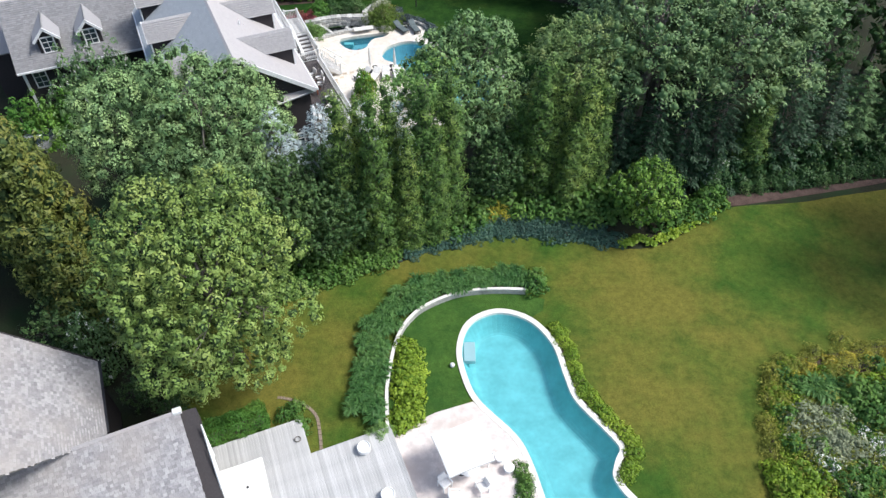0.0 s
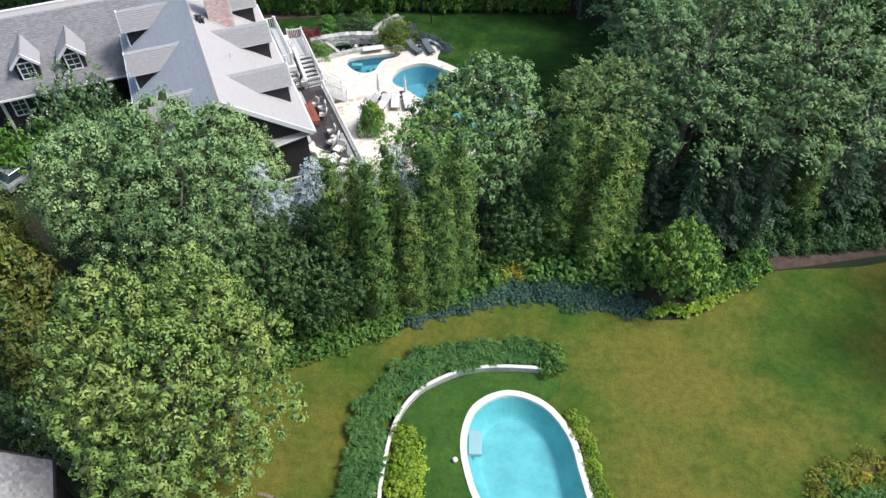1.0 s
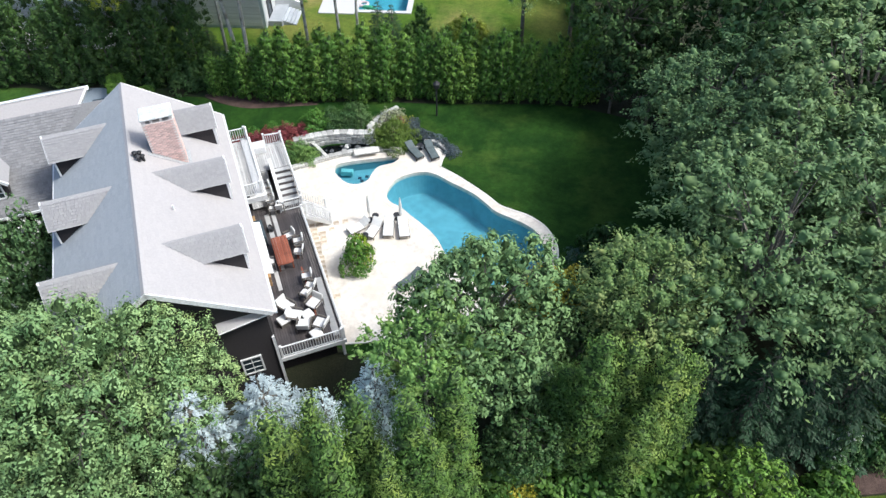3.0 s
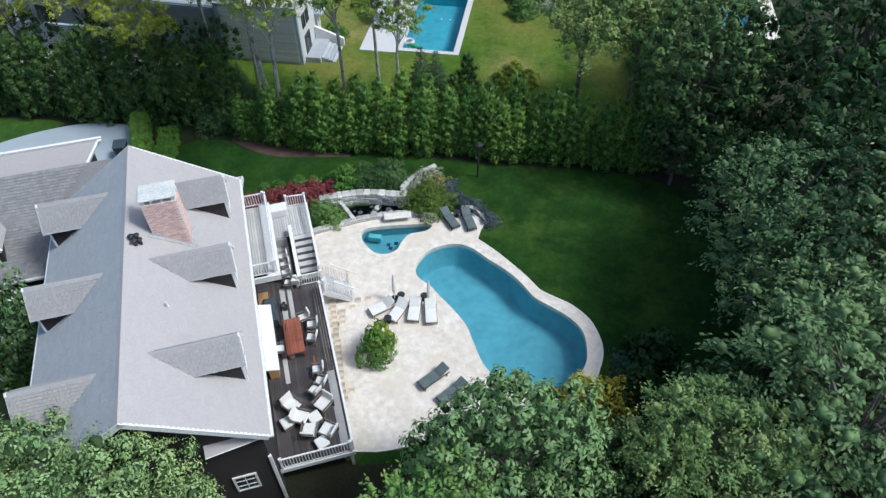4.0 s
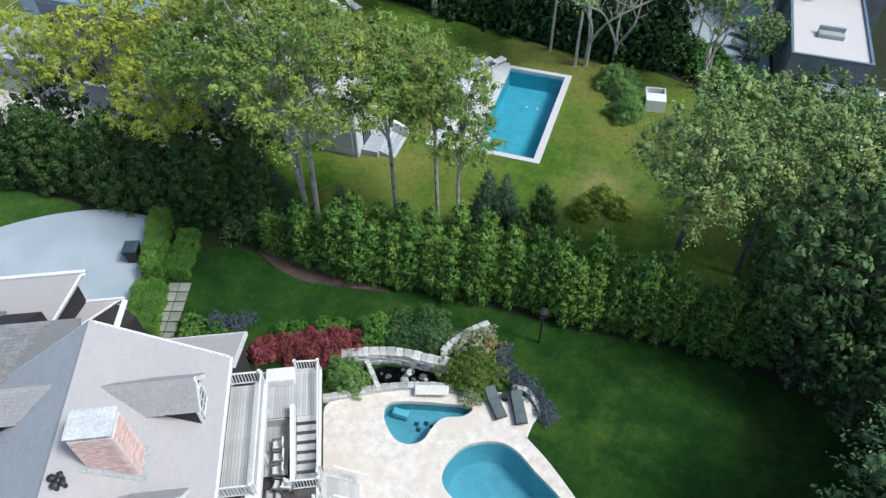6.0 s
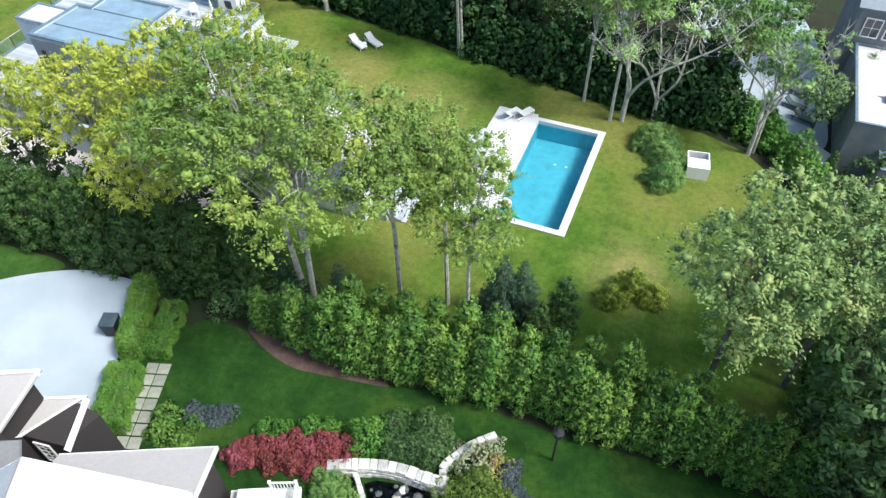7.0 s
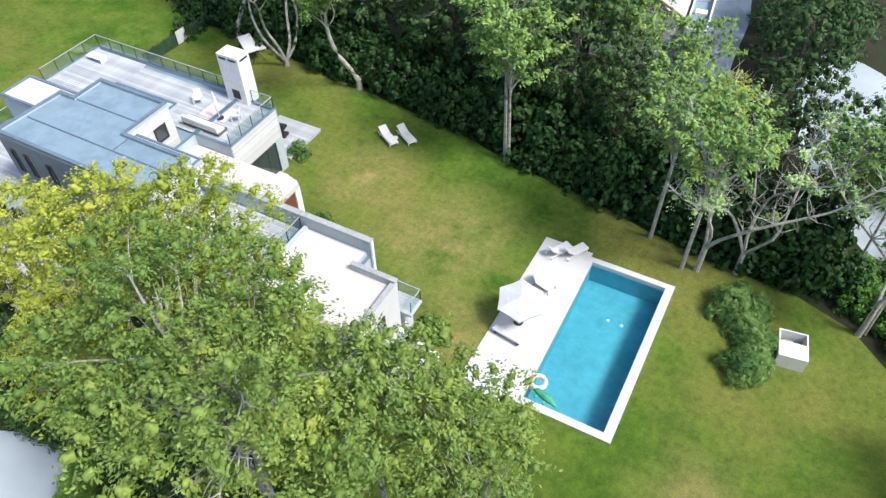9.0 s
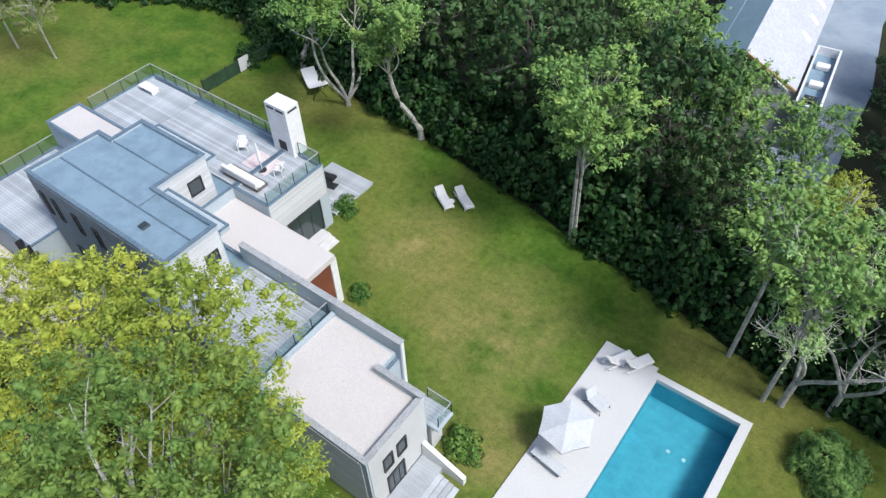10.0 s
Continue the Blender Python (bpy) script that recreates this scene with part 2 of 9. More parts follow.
# bare, dry places of the northern lawn: x, y, reach
WORN_NORTH = ((-21.5, 92.6, 7.0), (-29.5, 95.4, 4.5), (-17.0, 86.0, 4.0), (-1.5, 81.5, 4.5))
M = dict(
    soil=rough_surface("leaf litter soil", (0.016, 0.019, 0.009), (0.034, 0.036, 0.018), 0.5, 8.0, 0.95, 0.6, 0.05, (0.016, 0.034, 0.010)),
    mulch=rough_surface("bark mulch", (0.06, 0.038, 0.032), (0.12, 0.08, 0.066), 1.2, 16.0, 0.95, 0.8, 0.05),
    lawn_front=lawn_material("front lawn grass", (0.041, 0.094, 0.014), (0.08, 0.124, 0.020), (0.17, 0.15, 0.032), 0.47, 0.11),
    lawn_ring=lawn_material("watered lawn grass", (0.035, 0.09, 0.018), (0.06, 0.125, 0.024), (0.08, 0.12, 0.024), 0.62),
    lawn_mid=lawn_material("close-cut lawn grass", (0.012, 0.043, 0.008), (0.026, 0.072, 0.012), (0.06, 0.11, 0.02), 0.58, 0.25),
    lawn_north=lawn_material("northern lawn grass", (0.056, 0.122, 0.015), (0.108, 0.178, 0.026), (0.20, 0.198, 0.054), 0.51, 0.07, WORN_NORTH),
    gravel=rough_surface("pale blue gravel", (0.34, 0.40, 0.45), (0.45, 0.51, 0.56), 0.25, 30.0, 0.9, 0.5, 0.02),
    court=rough_surface("blue-grey gravel", (0.20, 0.25, 0.31), (0.31, 0.36, 0.42), 0.35, 20.0, 0.9, 0.5, 0.02),
    patio=rough_surface("pale travertine", (0.682, 0.614, 0.542), (0.758, 0.701, 0.634), 0.6, 2.2, 0.6, 0.1, 0.01, (0.662, 0.586, 0.499), 0.4),
    patio_a=rough_surface("pink travertine", (0.60, 0.53, 0.50), (0.74, 0.67, 0.63), 0.5, 2.2, 0.7, 0.1, 0.01, (0.55, 0.47, 0.43), 0.4),
    coping=rough_surface("white coping stone", (0.66, 0.63, 0.58), (0.78, 0.75, 0.70), 0.8, 12.0, 0.6, 0.15, 0.01),
    concrete=rough_surface("white pool deck", (0.580, 0.577, 0.575), (0.616, 0.614, 0.612), 0.3, 18.0, 0.6, 0.1, 0.01),
    pool_a=rough_surface("pale blue plaster", (0.25, 0.545, 0.555), (0.285, 0.58, 0.59), 0.12, 0.8, 0.6, 0.1, 0.01),
    pool_b=rough_surface("grey-blue plaster", (0.185, 0.40, 0.47), (0.215, 0.435, 0.505), 0.15, 0.9, 0.6, 0.1, 0.01),
    pool_c=rough_surface("turquoise plaster", (0.115, 0.41, 0.50), (0.145, 0.45, 0.54), 0.15, 0.9, 0.6, 0.1, 0.01),
    water=water_material("pool water", (0.70, 0.90, 0.94)),
    pond_water=water_material("dark pond water", (0.20, 0.26, 0.28)),
    tile_dark=rough_surface("dark tile", (0.02, 0.04, 0.07), (0.04, 0.07, 0.11), 2.0, 10.0, 0.3, 0.1, 0.01),
    cap_stone=rough_surface("stained pale cap stone", (0.50, 0.52, 0.50), (0.66, 0.66, 0.64), 1.4, 9.0, 0.8, 0.3, 0.01, (0.40, 0.46, 0.44), 0.9),
    stone=rough_surface("grey field stone", (0.36, 0.36, 0.34), (0.60, 0.59, 0.56), 1.6, 9.0, 0.85, 0.5, 0.02, vary=0.25),
    edge_stone=rough_surface("brown edging stone", (0.20, 0.15, 0.11), (0.32, 0.26, 0.20), 1.5, 14.0, 0.9, 0.4, 0.02),
    rock=rough_surface("dark pond rock", (0.03, 0.035, 0.04), (0.14, 0.15, 0.16), 2.5, 9.0, 0.6, 0.6, 0.03),
    paver=rough_surface("grey-green paving stone", (0.21, 0.22, 0.185), (0.30, 0.305, 0.26), 1.2, 14.0, 0.85, 0.2, 0.01, vary=0.2),
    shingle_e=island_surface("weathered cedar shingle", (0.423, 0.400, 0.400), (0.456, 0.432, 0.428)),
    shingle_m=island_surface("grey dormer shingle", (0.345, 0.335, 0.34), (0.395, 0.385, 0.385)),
    # West slope: darker and bluer, its turn from the sun put in the colour.
    shingle_w=island_surface("weathered shingle, shaded slope", (0.345, 0.37, 0.39), (0.395, 0.415, 0.435)),
    shingle_d=island_surface("dark asphalt shingle", (0.21, 0.208, 0.212), (0.31, 0.305, 0.31)),
    shingle_3=island_surface("silvered roof shingle", (0.20, 0.195, 0.205), (0.46, 0.445, 0.45), tint=(0.34, 0.31, 0.29)),
    siding=island_surface("dark brown shingle siding", (0.026, 0.023, 0.025), (0.056, 0.050, 0.052)),
    white=rough_surface("white paint", (0.74, 0.74, 0.74), (0.82, 0.82, 0.82), 1.5, 12.0, 0.45, 0.05, 0.004),
    brick=rough_surface("pink brick", (0.62, 0.42, 0.38), (0.78, 0.58, 0.53), 2.0, 12.0, 0.85, 0.3, 0.01, vary=0.2),
    mortar=rough_surface("pale mortar", (0.66, 0.60, 0.57), (0.76, 0.70, 0.66), 2.0, 14.0, 0.9, 0.3, 0.01),
    cap_blue=rough_surface("dark blue-grey metal edge", (0.10, 0.15, 0.20), (0.16, 0.22, 0.28), 0.8, 8.0, 0.5, 0.1, 0.004),
    lead=rough_surface("grey flashing", (0.30, 0.31, 0.32), (0.42, 0.43, 0.44), 1.5, 12.0, 0.4, 0.1, 0.004),
    deck_dark=board_material("dark stained decking", (0.032, 0.027, 0.028), (0.10, 0.088, 0.088), 0.42),
    deck_grey=board_material("silvered decking", (0.40, 0.40, 0.40), (0.54, 0.53, 0.52), vary=0.14),
    deck_blue=board_material("weathered grey decking", (0.31, 0.335, 0.365), (0.46, 0.485, 0.515), vary=0.16),
    redwood=board_material("red-brown hardwood", (0.16, 0.045, 0.025), (0.30, 0.10, 0.06), 0.5),
    teak=board_material("honey teak", (0.34, 0.19, 0.08), (0.48, 0.30, 0.14), 0.6),
    glass=glass_material("window glass", (0.035, 0.05, 0.06)),
    pane=rail_glass("clear rail glass", (0.88, 0.94, 0.94)),
    dark_metal=rough_surface("dark metal", (0.02, 0.02, 0.022), (0.045, 0.045, 0.05), 2.0, 20.0, 0.45, 0.1, 0.004),
    black=rough_surface("black plastic", (0.012, 0.014, 0.015), (0.03, 0.032, 0.034), 2.0, 20.0, 0.5, 0.1, 0.004),
    grill=rough_surface("slate blue cover", (0.04, 0.06, 0.08), (0.07, 0.10, 0.12), 2.0, 15.0, 0.6, 0.3, 0.02),
    cushion=rough_surface("white cushion cloth", (0.70, 0.69, 0.67), (0.80, 0.79, 0.77), 1.5, 20.0, 0.9, 0.3, 0.01),
    wicker=rough_surface("grey-brown wicker", (0.10, 0.09, 0.08), (0.20, 0.18, 0.16), 3.0, 40.0, 0.8, 0.6, 0.01),
    sling=rough_surface("grey-green sling cloth", (0.09, 0.115, 0.12), (0.14, 0.17, 0.175), 2.0, 30.0, 0.85, 0.3, 0.01),
    canvas=rough_surface("white canvas", (0.74, 0.73, 0.72), (0.82, 0.81, 0.80), 0.8, 18.0, 0.9, 0.2, 0.01),
    grey_canvas=rough_surface("pale grey canvas", (0.50, 0.52, 0.55), (0.60, 0.62, 0.65), 0.8, 18.0, 0.9, 0.2, 0.01),
    stucco=rough_surface("blue-grey wall board", (0.40, 0.465, 0.51), (0.46, 0.525, 0.57), 0.5, 18.0, 0.8, 0.15, 0.01),
    zinc=rough_surface("blue-grey roof membrane", (0.195, 0.28, 0.352), (0.207, 0.293, 0.366), 0.3, 1.2, 0.6, 0.1, 0.01, (0.213, 0.302, 0.374), 0.25),
    roof_white=rough_surface("white roof membrane", (0.576, 0.540, 0.526), (0.603, 0.567, 0.549), 0.5, 18.0, 0.8, 0.1, 0.01, (0.540, 0.508, 0.495), 0.3),
    plank_white=rough_surface("whitewashed boards", (0.58, 0.59, 0.60), (0.66, 0.67, 0.68), 0.4, 26.0, 0.8, 0.2, 0.01, vary=0.1),
    bark=rough_surface("grey bark", (0.10, 0.09, 0.075), (0.22, 0.20, 0.17), 2.0, 9.0, 0.95, 0.8, 0.05),
    bark_white=rough_surface("pale mottled bark", (0.30, 0.29, 0.26), (0.54, 0.53, 0.48), 1.6, 7.0, 0.9, 0.5, 0.03, (0.16, 0.15, 0.12), 1.5),
    # Dark tuft hearts: the shade of gaps in a crown, put in the colour.
    infill=rough_surface("dark crown hearts, shade in the colour", (0.034, 0.066, 0.022), (0.06, 0.10, 0.034), 1.5, 12.0, 0.95, 0.6, 0.04),
    grey_wall=rough_surface("grey shingled wall", (0.13, 0.15, 0.16), (0.22, 0.24, 0.25), 0.8, 14.0, 0.9, 0.4, 0.02),
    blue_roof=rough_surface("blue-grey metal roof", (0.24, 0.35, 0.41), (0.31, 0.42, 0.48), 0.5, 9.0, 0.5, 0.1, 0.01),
    rust=rough_surface("rust-stained stone", (0.44, 0.35, 0.25), (0.60, 0.51, 0.41), 1.5, 4.0, 0.7, 0.2, 0.01, (0.66, 0.58, 0.49), 1.4, vary=0.2),
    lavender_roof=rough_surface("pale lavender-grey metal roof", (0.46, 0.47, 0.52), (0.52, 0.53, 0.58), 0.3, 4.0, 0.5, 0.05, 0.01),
    mesh_green=rough_surface("dark green mesh", (0.02, 0.05, 0.025), (0.04, 0.085, 0.045), 1.5, 20.0, 0.8, 0.3, 0.01),
    # Wall board of the south side, with its shade in the colour.
    shaded_wall=rough_surface("blue-grey wall board in shade", (0.24, 0.28, 0.32), (0.31, 0.35, 0.39), 0.6, 12.0, 0.8, 0.2, 0.01),
    slate=rough_surface("grey slate", (0.16, 0.19, 0.22), (0.26, 0.29, 0.32), 0.7, 12.0, 0.8, 0.3, 0.02),
    pink=rough_surface("pale pink vinyl", (0.62, 0.50, 0.50), (0.72, 0.62, 0.62), 2.0, 10.0, 0.4, 0.05, 0.004),
    green_vinyl=rough_surface("green vinyl", (0.05, 0.30, 0.16), (0.09, 0.40, 0.22), 2.0, 10.0, 0.4, 0.05, 0.004),
    car_paint=rough_surface("silver car paint", (0.36, 0.38, 0.40), (0.42, 0.44, 0.46), 1.0, 10.0, 0.3, 0.0, 0.001, metal=0.4),
    leaf_round=foliage("round tree leaves", (0.054, 0.114, 0.025), (0.234, 0.348, 0.088), (0.437, 0.478, 0.135), 0.5),
    leaf_big=foliage("big tree leaves", (0.120, 0.239, 0.085), (0.410, 0.570, 0.239), (0.593, 0.650, 0.239), 0.5),
    leaf_dark=foliage("dark tree leaves", (0.022, 0.062, 0.02), (0.075, 0.15, 0.048), (0.10, 0.18, 0.048)),
    leaf_dome=foliage("dome tree leaves", (0.085, 0.17, 0.065), (0.22, 0.35, 0.14), (0.27, 0.39, 0.14)),
    leaf_light=foliage("light open tree leaves", (0.046, 0.103, 0.021), (0.193, 0.297, 0.066), (0.363, 0.424, 0.079), 0.5, 0.18),
    leaf_golden=foliage("yellow-green tree leaves", (0.135, 0.20, 0.026), (0.38, 0.45, 0.068), (0.54, 0.54, 0.08), 0.55, 0.2),
    leaf_ash=foliage("ash tree leaves", (0.08, 0.155, 0.045), (0.285, 0.39, 0.125), (0.55, 0.55, 0.20), 0.6, 0.12),
    leaf_cedar=foliage("boundary cedar sprays", (0.022, 0.063, 0.016), (0.087, 0.168, 0.039), (0.146, 0.213, 0.050), 0.5),
    leaf_aspen=foliage("aspen leaves", (0.055, 0.14, 0.035), (0.20, 0.34, 0.088), (0.32, 0.40, 0.088), 0.45, 0.1),
    leaf_box=foliage("clipped box leaves", (0.05, 0.13, 0.02), (0.14, 0.29, 0.05), (0.21, 0.34, 0.055), 0.5),
    leaf_oak=foliage("oak leaves", (0.05, 0.11, 0.042), (0.18, 0.28, 0.115), (0.27, 0.345, 0.12), 0.5),
    leaf_under=foliage("understory leaves", (0.029, 0.074, 0.025), (0.095, 0.179, 0.058), (0.168, 0.241, 0.073), 0.45),
    leaf_column=foliage("cypress sprays", (0.030, 0.080, 0.021), (0.177, 0.291, 0.066), (0.376, 0.456, 0.097), 0.6),
    leaf_rust=foliage("rusty cypress sprays", (0.045, 0.075, 0.016), (0.15, 0.19, 0.045), (0.26, 0.22, 0.05), 0.55),
    leaf_hedge=foliage("hedge sprays", (0.052, 0.138, 0.023), (0.172, 0.322, 0.057), (0.299, 0.414, 0.069), 0.6),
    leaf_hedge_dark=foliage("dark hedge leaves", (0.011, 0.038, 0.010), (0.037, 0.092, 0.024), (0.051, 0.108, 0.025)),
    leaf_spruce=foliage("dark spruce needles", (0.014, 0.042, 0.020), (0.052, 0.112, 0.052), (0.066, 0.13, 0.055)),
    leaf_blue=foliage("blue spruce needles", (0.38, 0.49, 0.50), (0.68, 0.78, 0.78), (0.74, 0.82, 0.82)),
    leaf_lime=foliage("lime shrub leaves", (0.10, 0.18, 0.015), (0.275, 0.39, 0.04), (0.35, 0.43, 0.05)),
    leaf_green=foliage("green shrub leaves", (0.045, 0.11, 0.022), (0.13, 0.25, 0.05), (0.18, 0.27, 0.05)),
    leaf_bluegreen=foliage("blue-green perennial leaves", (0.035, 0.10, 0.027), (0.12, 0.25, 0.066), (0.18, 0.30, 0.075)),
    leaf_steel=foliage("steel blue groundcover leaves", (0.032, 0.081, 0.060), (0.083, 0.162, 0.119), (0.092, 0.173, 0.111)),
    leaf_red=foliage("red barberry leaves", (0.12, 0.028, 0.034), (0.34, 0.085, 0.10), (0.44, 0.18, 0.15), 0.5),
    leaf_lav=foliage("lavender flowers", (0.05, 0.07, 0.078), (0.12, 0.15, 0.18), (0.13, 0.17, 0.15)),
    leaf_olive=foliage("dry meadow leaves", (0.15, 0.17, 0.025), (0.36, 0.37, 0.07), (0.52, 0.44, 0.10), 0.6),
    leaf_weeping=foliage("weeping bush leaves", (0.05, 0.09, 0.015), (0.16, 0.24, 0.045), (0.24, 0.29, 0.06)),
    leaf_grass=foliage("ornamental grass blades", (0.06, 0.14, 0.035), (0.19, 0.33, 0.09), (0.25, 0.36, 0.09)),
    leaf_willow=foliage("olive willow leaves", (0.10, 0.125, 0.04), (0.26, 0.28, 0.11), (0.36, 0.36, 0.16), 0.5),
    leaf_yellow=foliage("golden shrub leaves", (0.22, 0.20, 0.02), (0.52, 0.46, 0.06), (0.60, 0.48, 0.07)),
    leaf_sage=foliage("grey-green sage leaves", (0.16, 0.20, 0.11), (0.36, 0.39, 0.24), (0.38, 0.38, 0.26)),
    petal=foliage("white blossom", (0.60, 0.60, 0.56), (0.78, 0.78, 0.74), (0.74, 0.75, 0.68)),
)

# ---- shapes ----
class Shape:
    """Vertices and faces, put together piece by piece."""

    def __init__(self):
        self.v, self.f = [], []

    def add(self, verts, faces):
        n = len(self.v)
        self.v.extend(tuple(p) for p in verts)
        self.f.extend(tuple(i + n for i in f) for f in faces)
        return self

    def box(self, x0, y0, z0, x1, y1, z1, c=0.0, m=None):
        """A box with its edges chamfered by c."""
        if c <= 0:
            vs = [(x, y, z) for z in (z0, z1) for y in (y0, y1) for x in (x0, x1)]
            fs = [(0, 2, 3, 1), (4, 5, 7, 6), (0, 1, 5, 4), (2, 6, 7, 3), (0, 4, 6, 2), (1, 3, 7, 5)]
        else:
            vs, fs = [], []
            lo, hi = (x0, y0, z0), (x1, y1, z1)
            idx = {}
            for sx in (0, 1):
                for sy in (0, 1):
                    for sz in (0, 1):
                        for axis in range(3):
                            q = []
                            for k, s in enumerate((sx, sy, sz)):
                                edge = hi[k] if s else lo[k]
                                q.append(edge if k == axis else edge + (-c if s else c))
                            idx[sx, sy, sz, axis] = len(vs)
                            vs.append(tuple(q))
            for axis in range(3):
                o1, o2 = [k for k in range(3) if k != axis]
                for s in (0, 1):
                    ring = []
                    for a, b in ((0, 0), (1, 0), (1, 1), (0, 1)):
                        key = [0, 0, 0]
                        key[axis], key[o1], key[o2] = s, a, b
                        ring.append(idx[(*key, axis)])
                    fs.append(tuple(ring))
                for a in (0, 1):
                    for b in (0, 1):
                        k0, k1 = [0, 0, 0], [0, 0, 0]
                        k0[axis], k1[axis] = 0, 1
                        k0[o1] = k1[o1] = a
                        k0[o2] = k1[o2] = b
                        fs.append((idx[(*k0, o1)], idx[(*k1, o1)], idx[(*k1, o2)], idx[(*k0, o2)]))
            for sx in (0, 1):
                for sy in (0, 1):
                    for sz in (0, 1):
                        fs.append(tuple(idx[sx, sy, sz, a] for a in range(3)))
        if m is not None:
            vs = [tuple(m @ Vector(p)) for p in vs]
        return self.add(vs, fs)

    def prism(self, poly, z0, z1):
        n = len(poly)
        vs = [(x, y, z0) for x, y in poly] + [(x, y, z1) for x, y in poly]
        fs = [tuple(range(n - 1, -1, -1)), tuple(range(n, 2 * n))]
        fs += [(i, (i + 1) % n, n + (i + 1) % n, n + i) for i in range(n)]
        return self.add(vs, fs)

    def slab(self, corners, thick):
        """A flat panel through corners, thick downwards along its normal."""
        ps = [Vector(p) for p in corners]
        nrm = (ps[1] - ps[0]).cross(ps[2] - ps[0]).normalized()
        if nrm.z < 0:
            ps.reverse()
            nrm = -nrm
        n = len(ps)
        vs = [tuple(p - nrm * thick) for p in ps] + [tuple(p) for p in ps]
        fs = [tuple(range(n - 1, -1, -1)), tuple(range(n, 2 * n))]
        fs += [(i, (i + 1) % n, n + (i + 1) % n, n + i) for i in range(n)]
        return self.add(vs, fs)

    def tube(self, pts, radii, n=8, caps=True):
        pts = [Vector(p) for p in pts]
        vs, fs = [], []
        for i, p in enumerate(pts):
            d = (pts[min(i + 1, len(pts) - 1)] - pts[max(i - 1, 0)]).normalized()
            side = d.cross(Vector((0, 0, 1)) if abs(d.z) < 0.9 else Vector((1, 0, 0))).normalized()
            up = side.cross(d)
            r = radii[i] if isinstance(radii, (list, tuple)) else radii
            vs += [tuple(p + (side * math.cos(a) + up * math.sin(a)) * r) for a in [2 * math.pi * k / n for k in range(n)]]
        for i in range(len(pts) - 1):
            for k in range(n):
                a, b = i * n + k, i * n + (k + 1) % n
                fs.append((a, b, b + n, a + n))
        if caps:
            fs += [tuple(range(n - 1, -1, -1)), tuple(range(len(vs) - n, len(vs)))]
        return self.add(vs, fs)

    def turned(self, profile, n=16, x=0.0, y=0.0):
        """A body of revolution from (radius, height) pairs."""
        vs = [(x + r * math.cos(2 * math.pi * k / n), y + r * math.sin(2 * math.pi * k / n), z) for r, z in profile for k in range(n)]
        fs = []
        for i in range(len(profile) - 1):
            for k in range(n):
                a, b = i * n + k, i * n + (k + 1) % n
                fs.append((a, b, b + n, a + n))
        fs += [tuple(range(n - 1, -1, -1)), tuple(range(len(vs) - n, len(vs)))]
        return self.add(vs, fs)

    def moved(self, m):
        self.v = [tuple(m @ Vector(p)) for p in self.v]
        return self

    def mesh(self, name):
        me = bpy.data.meshes.new(name)
        me.from_pydata(self.v, [], self.f)
        me.update()
        return me


def part(name, body, material, parent, label="", loc=None):
    """One mesh object under a thing or a part."""
    me = body.mesh(name) if isinstance(body, Shape) else body
    if not me.materials:
        me.materials.append(M[material])
    ob = new(name, me)
    ob.parent = parent
    if loc is not None:
        ob.matrix_basis = loc
    return tagged(ob, label)


def thing(name, label, category, m=None, group="", kind=""):
    ob = new(name)
    ob.empty_display_size = 0.2
    if m is not None:
        ob.matrix_basis = m
    return tagged(ob, label, category, group, kind)


def solid(name, body, material, label, category, m=None, group="", kind=""):
    """A thing that is one mesh."""
    me = body.mesh(name) if isinstance(body, Shape) else body
    if not me.materials:
        me.materials.append(M[material])
    ob = new(name, me)
    if m is not None:
        ob.matrix_basis = m
    return tagged(ob, label, category, group, kind)


def smooth_loop(points, per=6):
    """A closed Catmull-Rom curve."""
    out, n = [], len(points)
    for i in range(n):
        p0, p1, p2, p3 = (np.array(points[(i + k) % n], float) for k in (-1, 0, 1, 2))
        for s in range(per):
            u = s / per
            out.append(tuple(0.5 * (2 * p1 + (p2 - p0) * u + (2 * p0 - 5 * p1 + 4 * p2 - p3) * u * u + (3 * p1 - p0 - 3 * p2 + p3) * u ** 3)))
    return out


def smooth_line(points, per=6):
    pts = [points[0]] + list(points) + [points[-1]]
    out = []
    for i in range(1, len(pts) - 2):
        p0, p1, p2, p3 = (np.array(pts[i + k], float) for k in (-1, 0, 1, 2))
        for s in range(per):
            u = s / per
            out.append(tuple(0.5 * (2 * p1 + (p2 - p0) * u + (2 * p0 - 5 * p1 + 4 * p2 - p3) * u * u + (3 * p1 - p0 - 3 * p2 + p3) * u ** 3)))
    out.append(tuple(points[-1]))
    return out


def grown(loop, d):
    """A closed loop moved outwards by d."""
    a = np.array(loop)
    t = np.roll(a, -1, 0) - np.roll(a, 1, 0)
    t /= np.linalg.norm(t, axis=1)[:, None] + 1e-9
    area = np.sum(a[:, 0] * np.roll(a[:, 1], -1) - np.roll(a[:, 0], -1) * a[:, 1])
    n = np.stack([t[:, 1], -t[:, 0]], 1) * (1 if area > 0 else -1)
    return [tuple(p) for p in a + n * d]


def ring(inner, outer, z0, z1):
    n = len(inner)
    s = Shape()
    vs = [(x, y, z) for loop, z in ((inner, z0), (inner, z1), (outer, z1), (outer, z0)) for x, y in loop]
    fs = []
    for r in range(4):
        for i in range(n):
            j = (i + 1) % n
            a, b = r * n, ((r + 1) % 4) * n
            fs.append((a + i, a + j, b + j, b + i))
    return s.add(vs, fs)


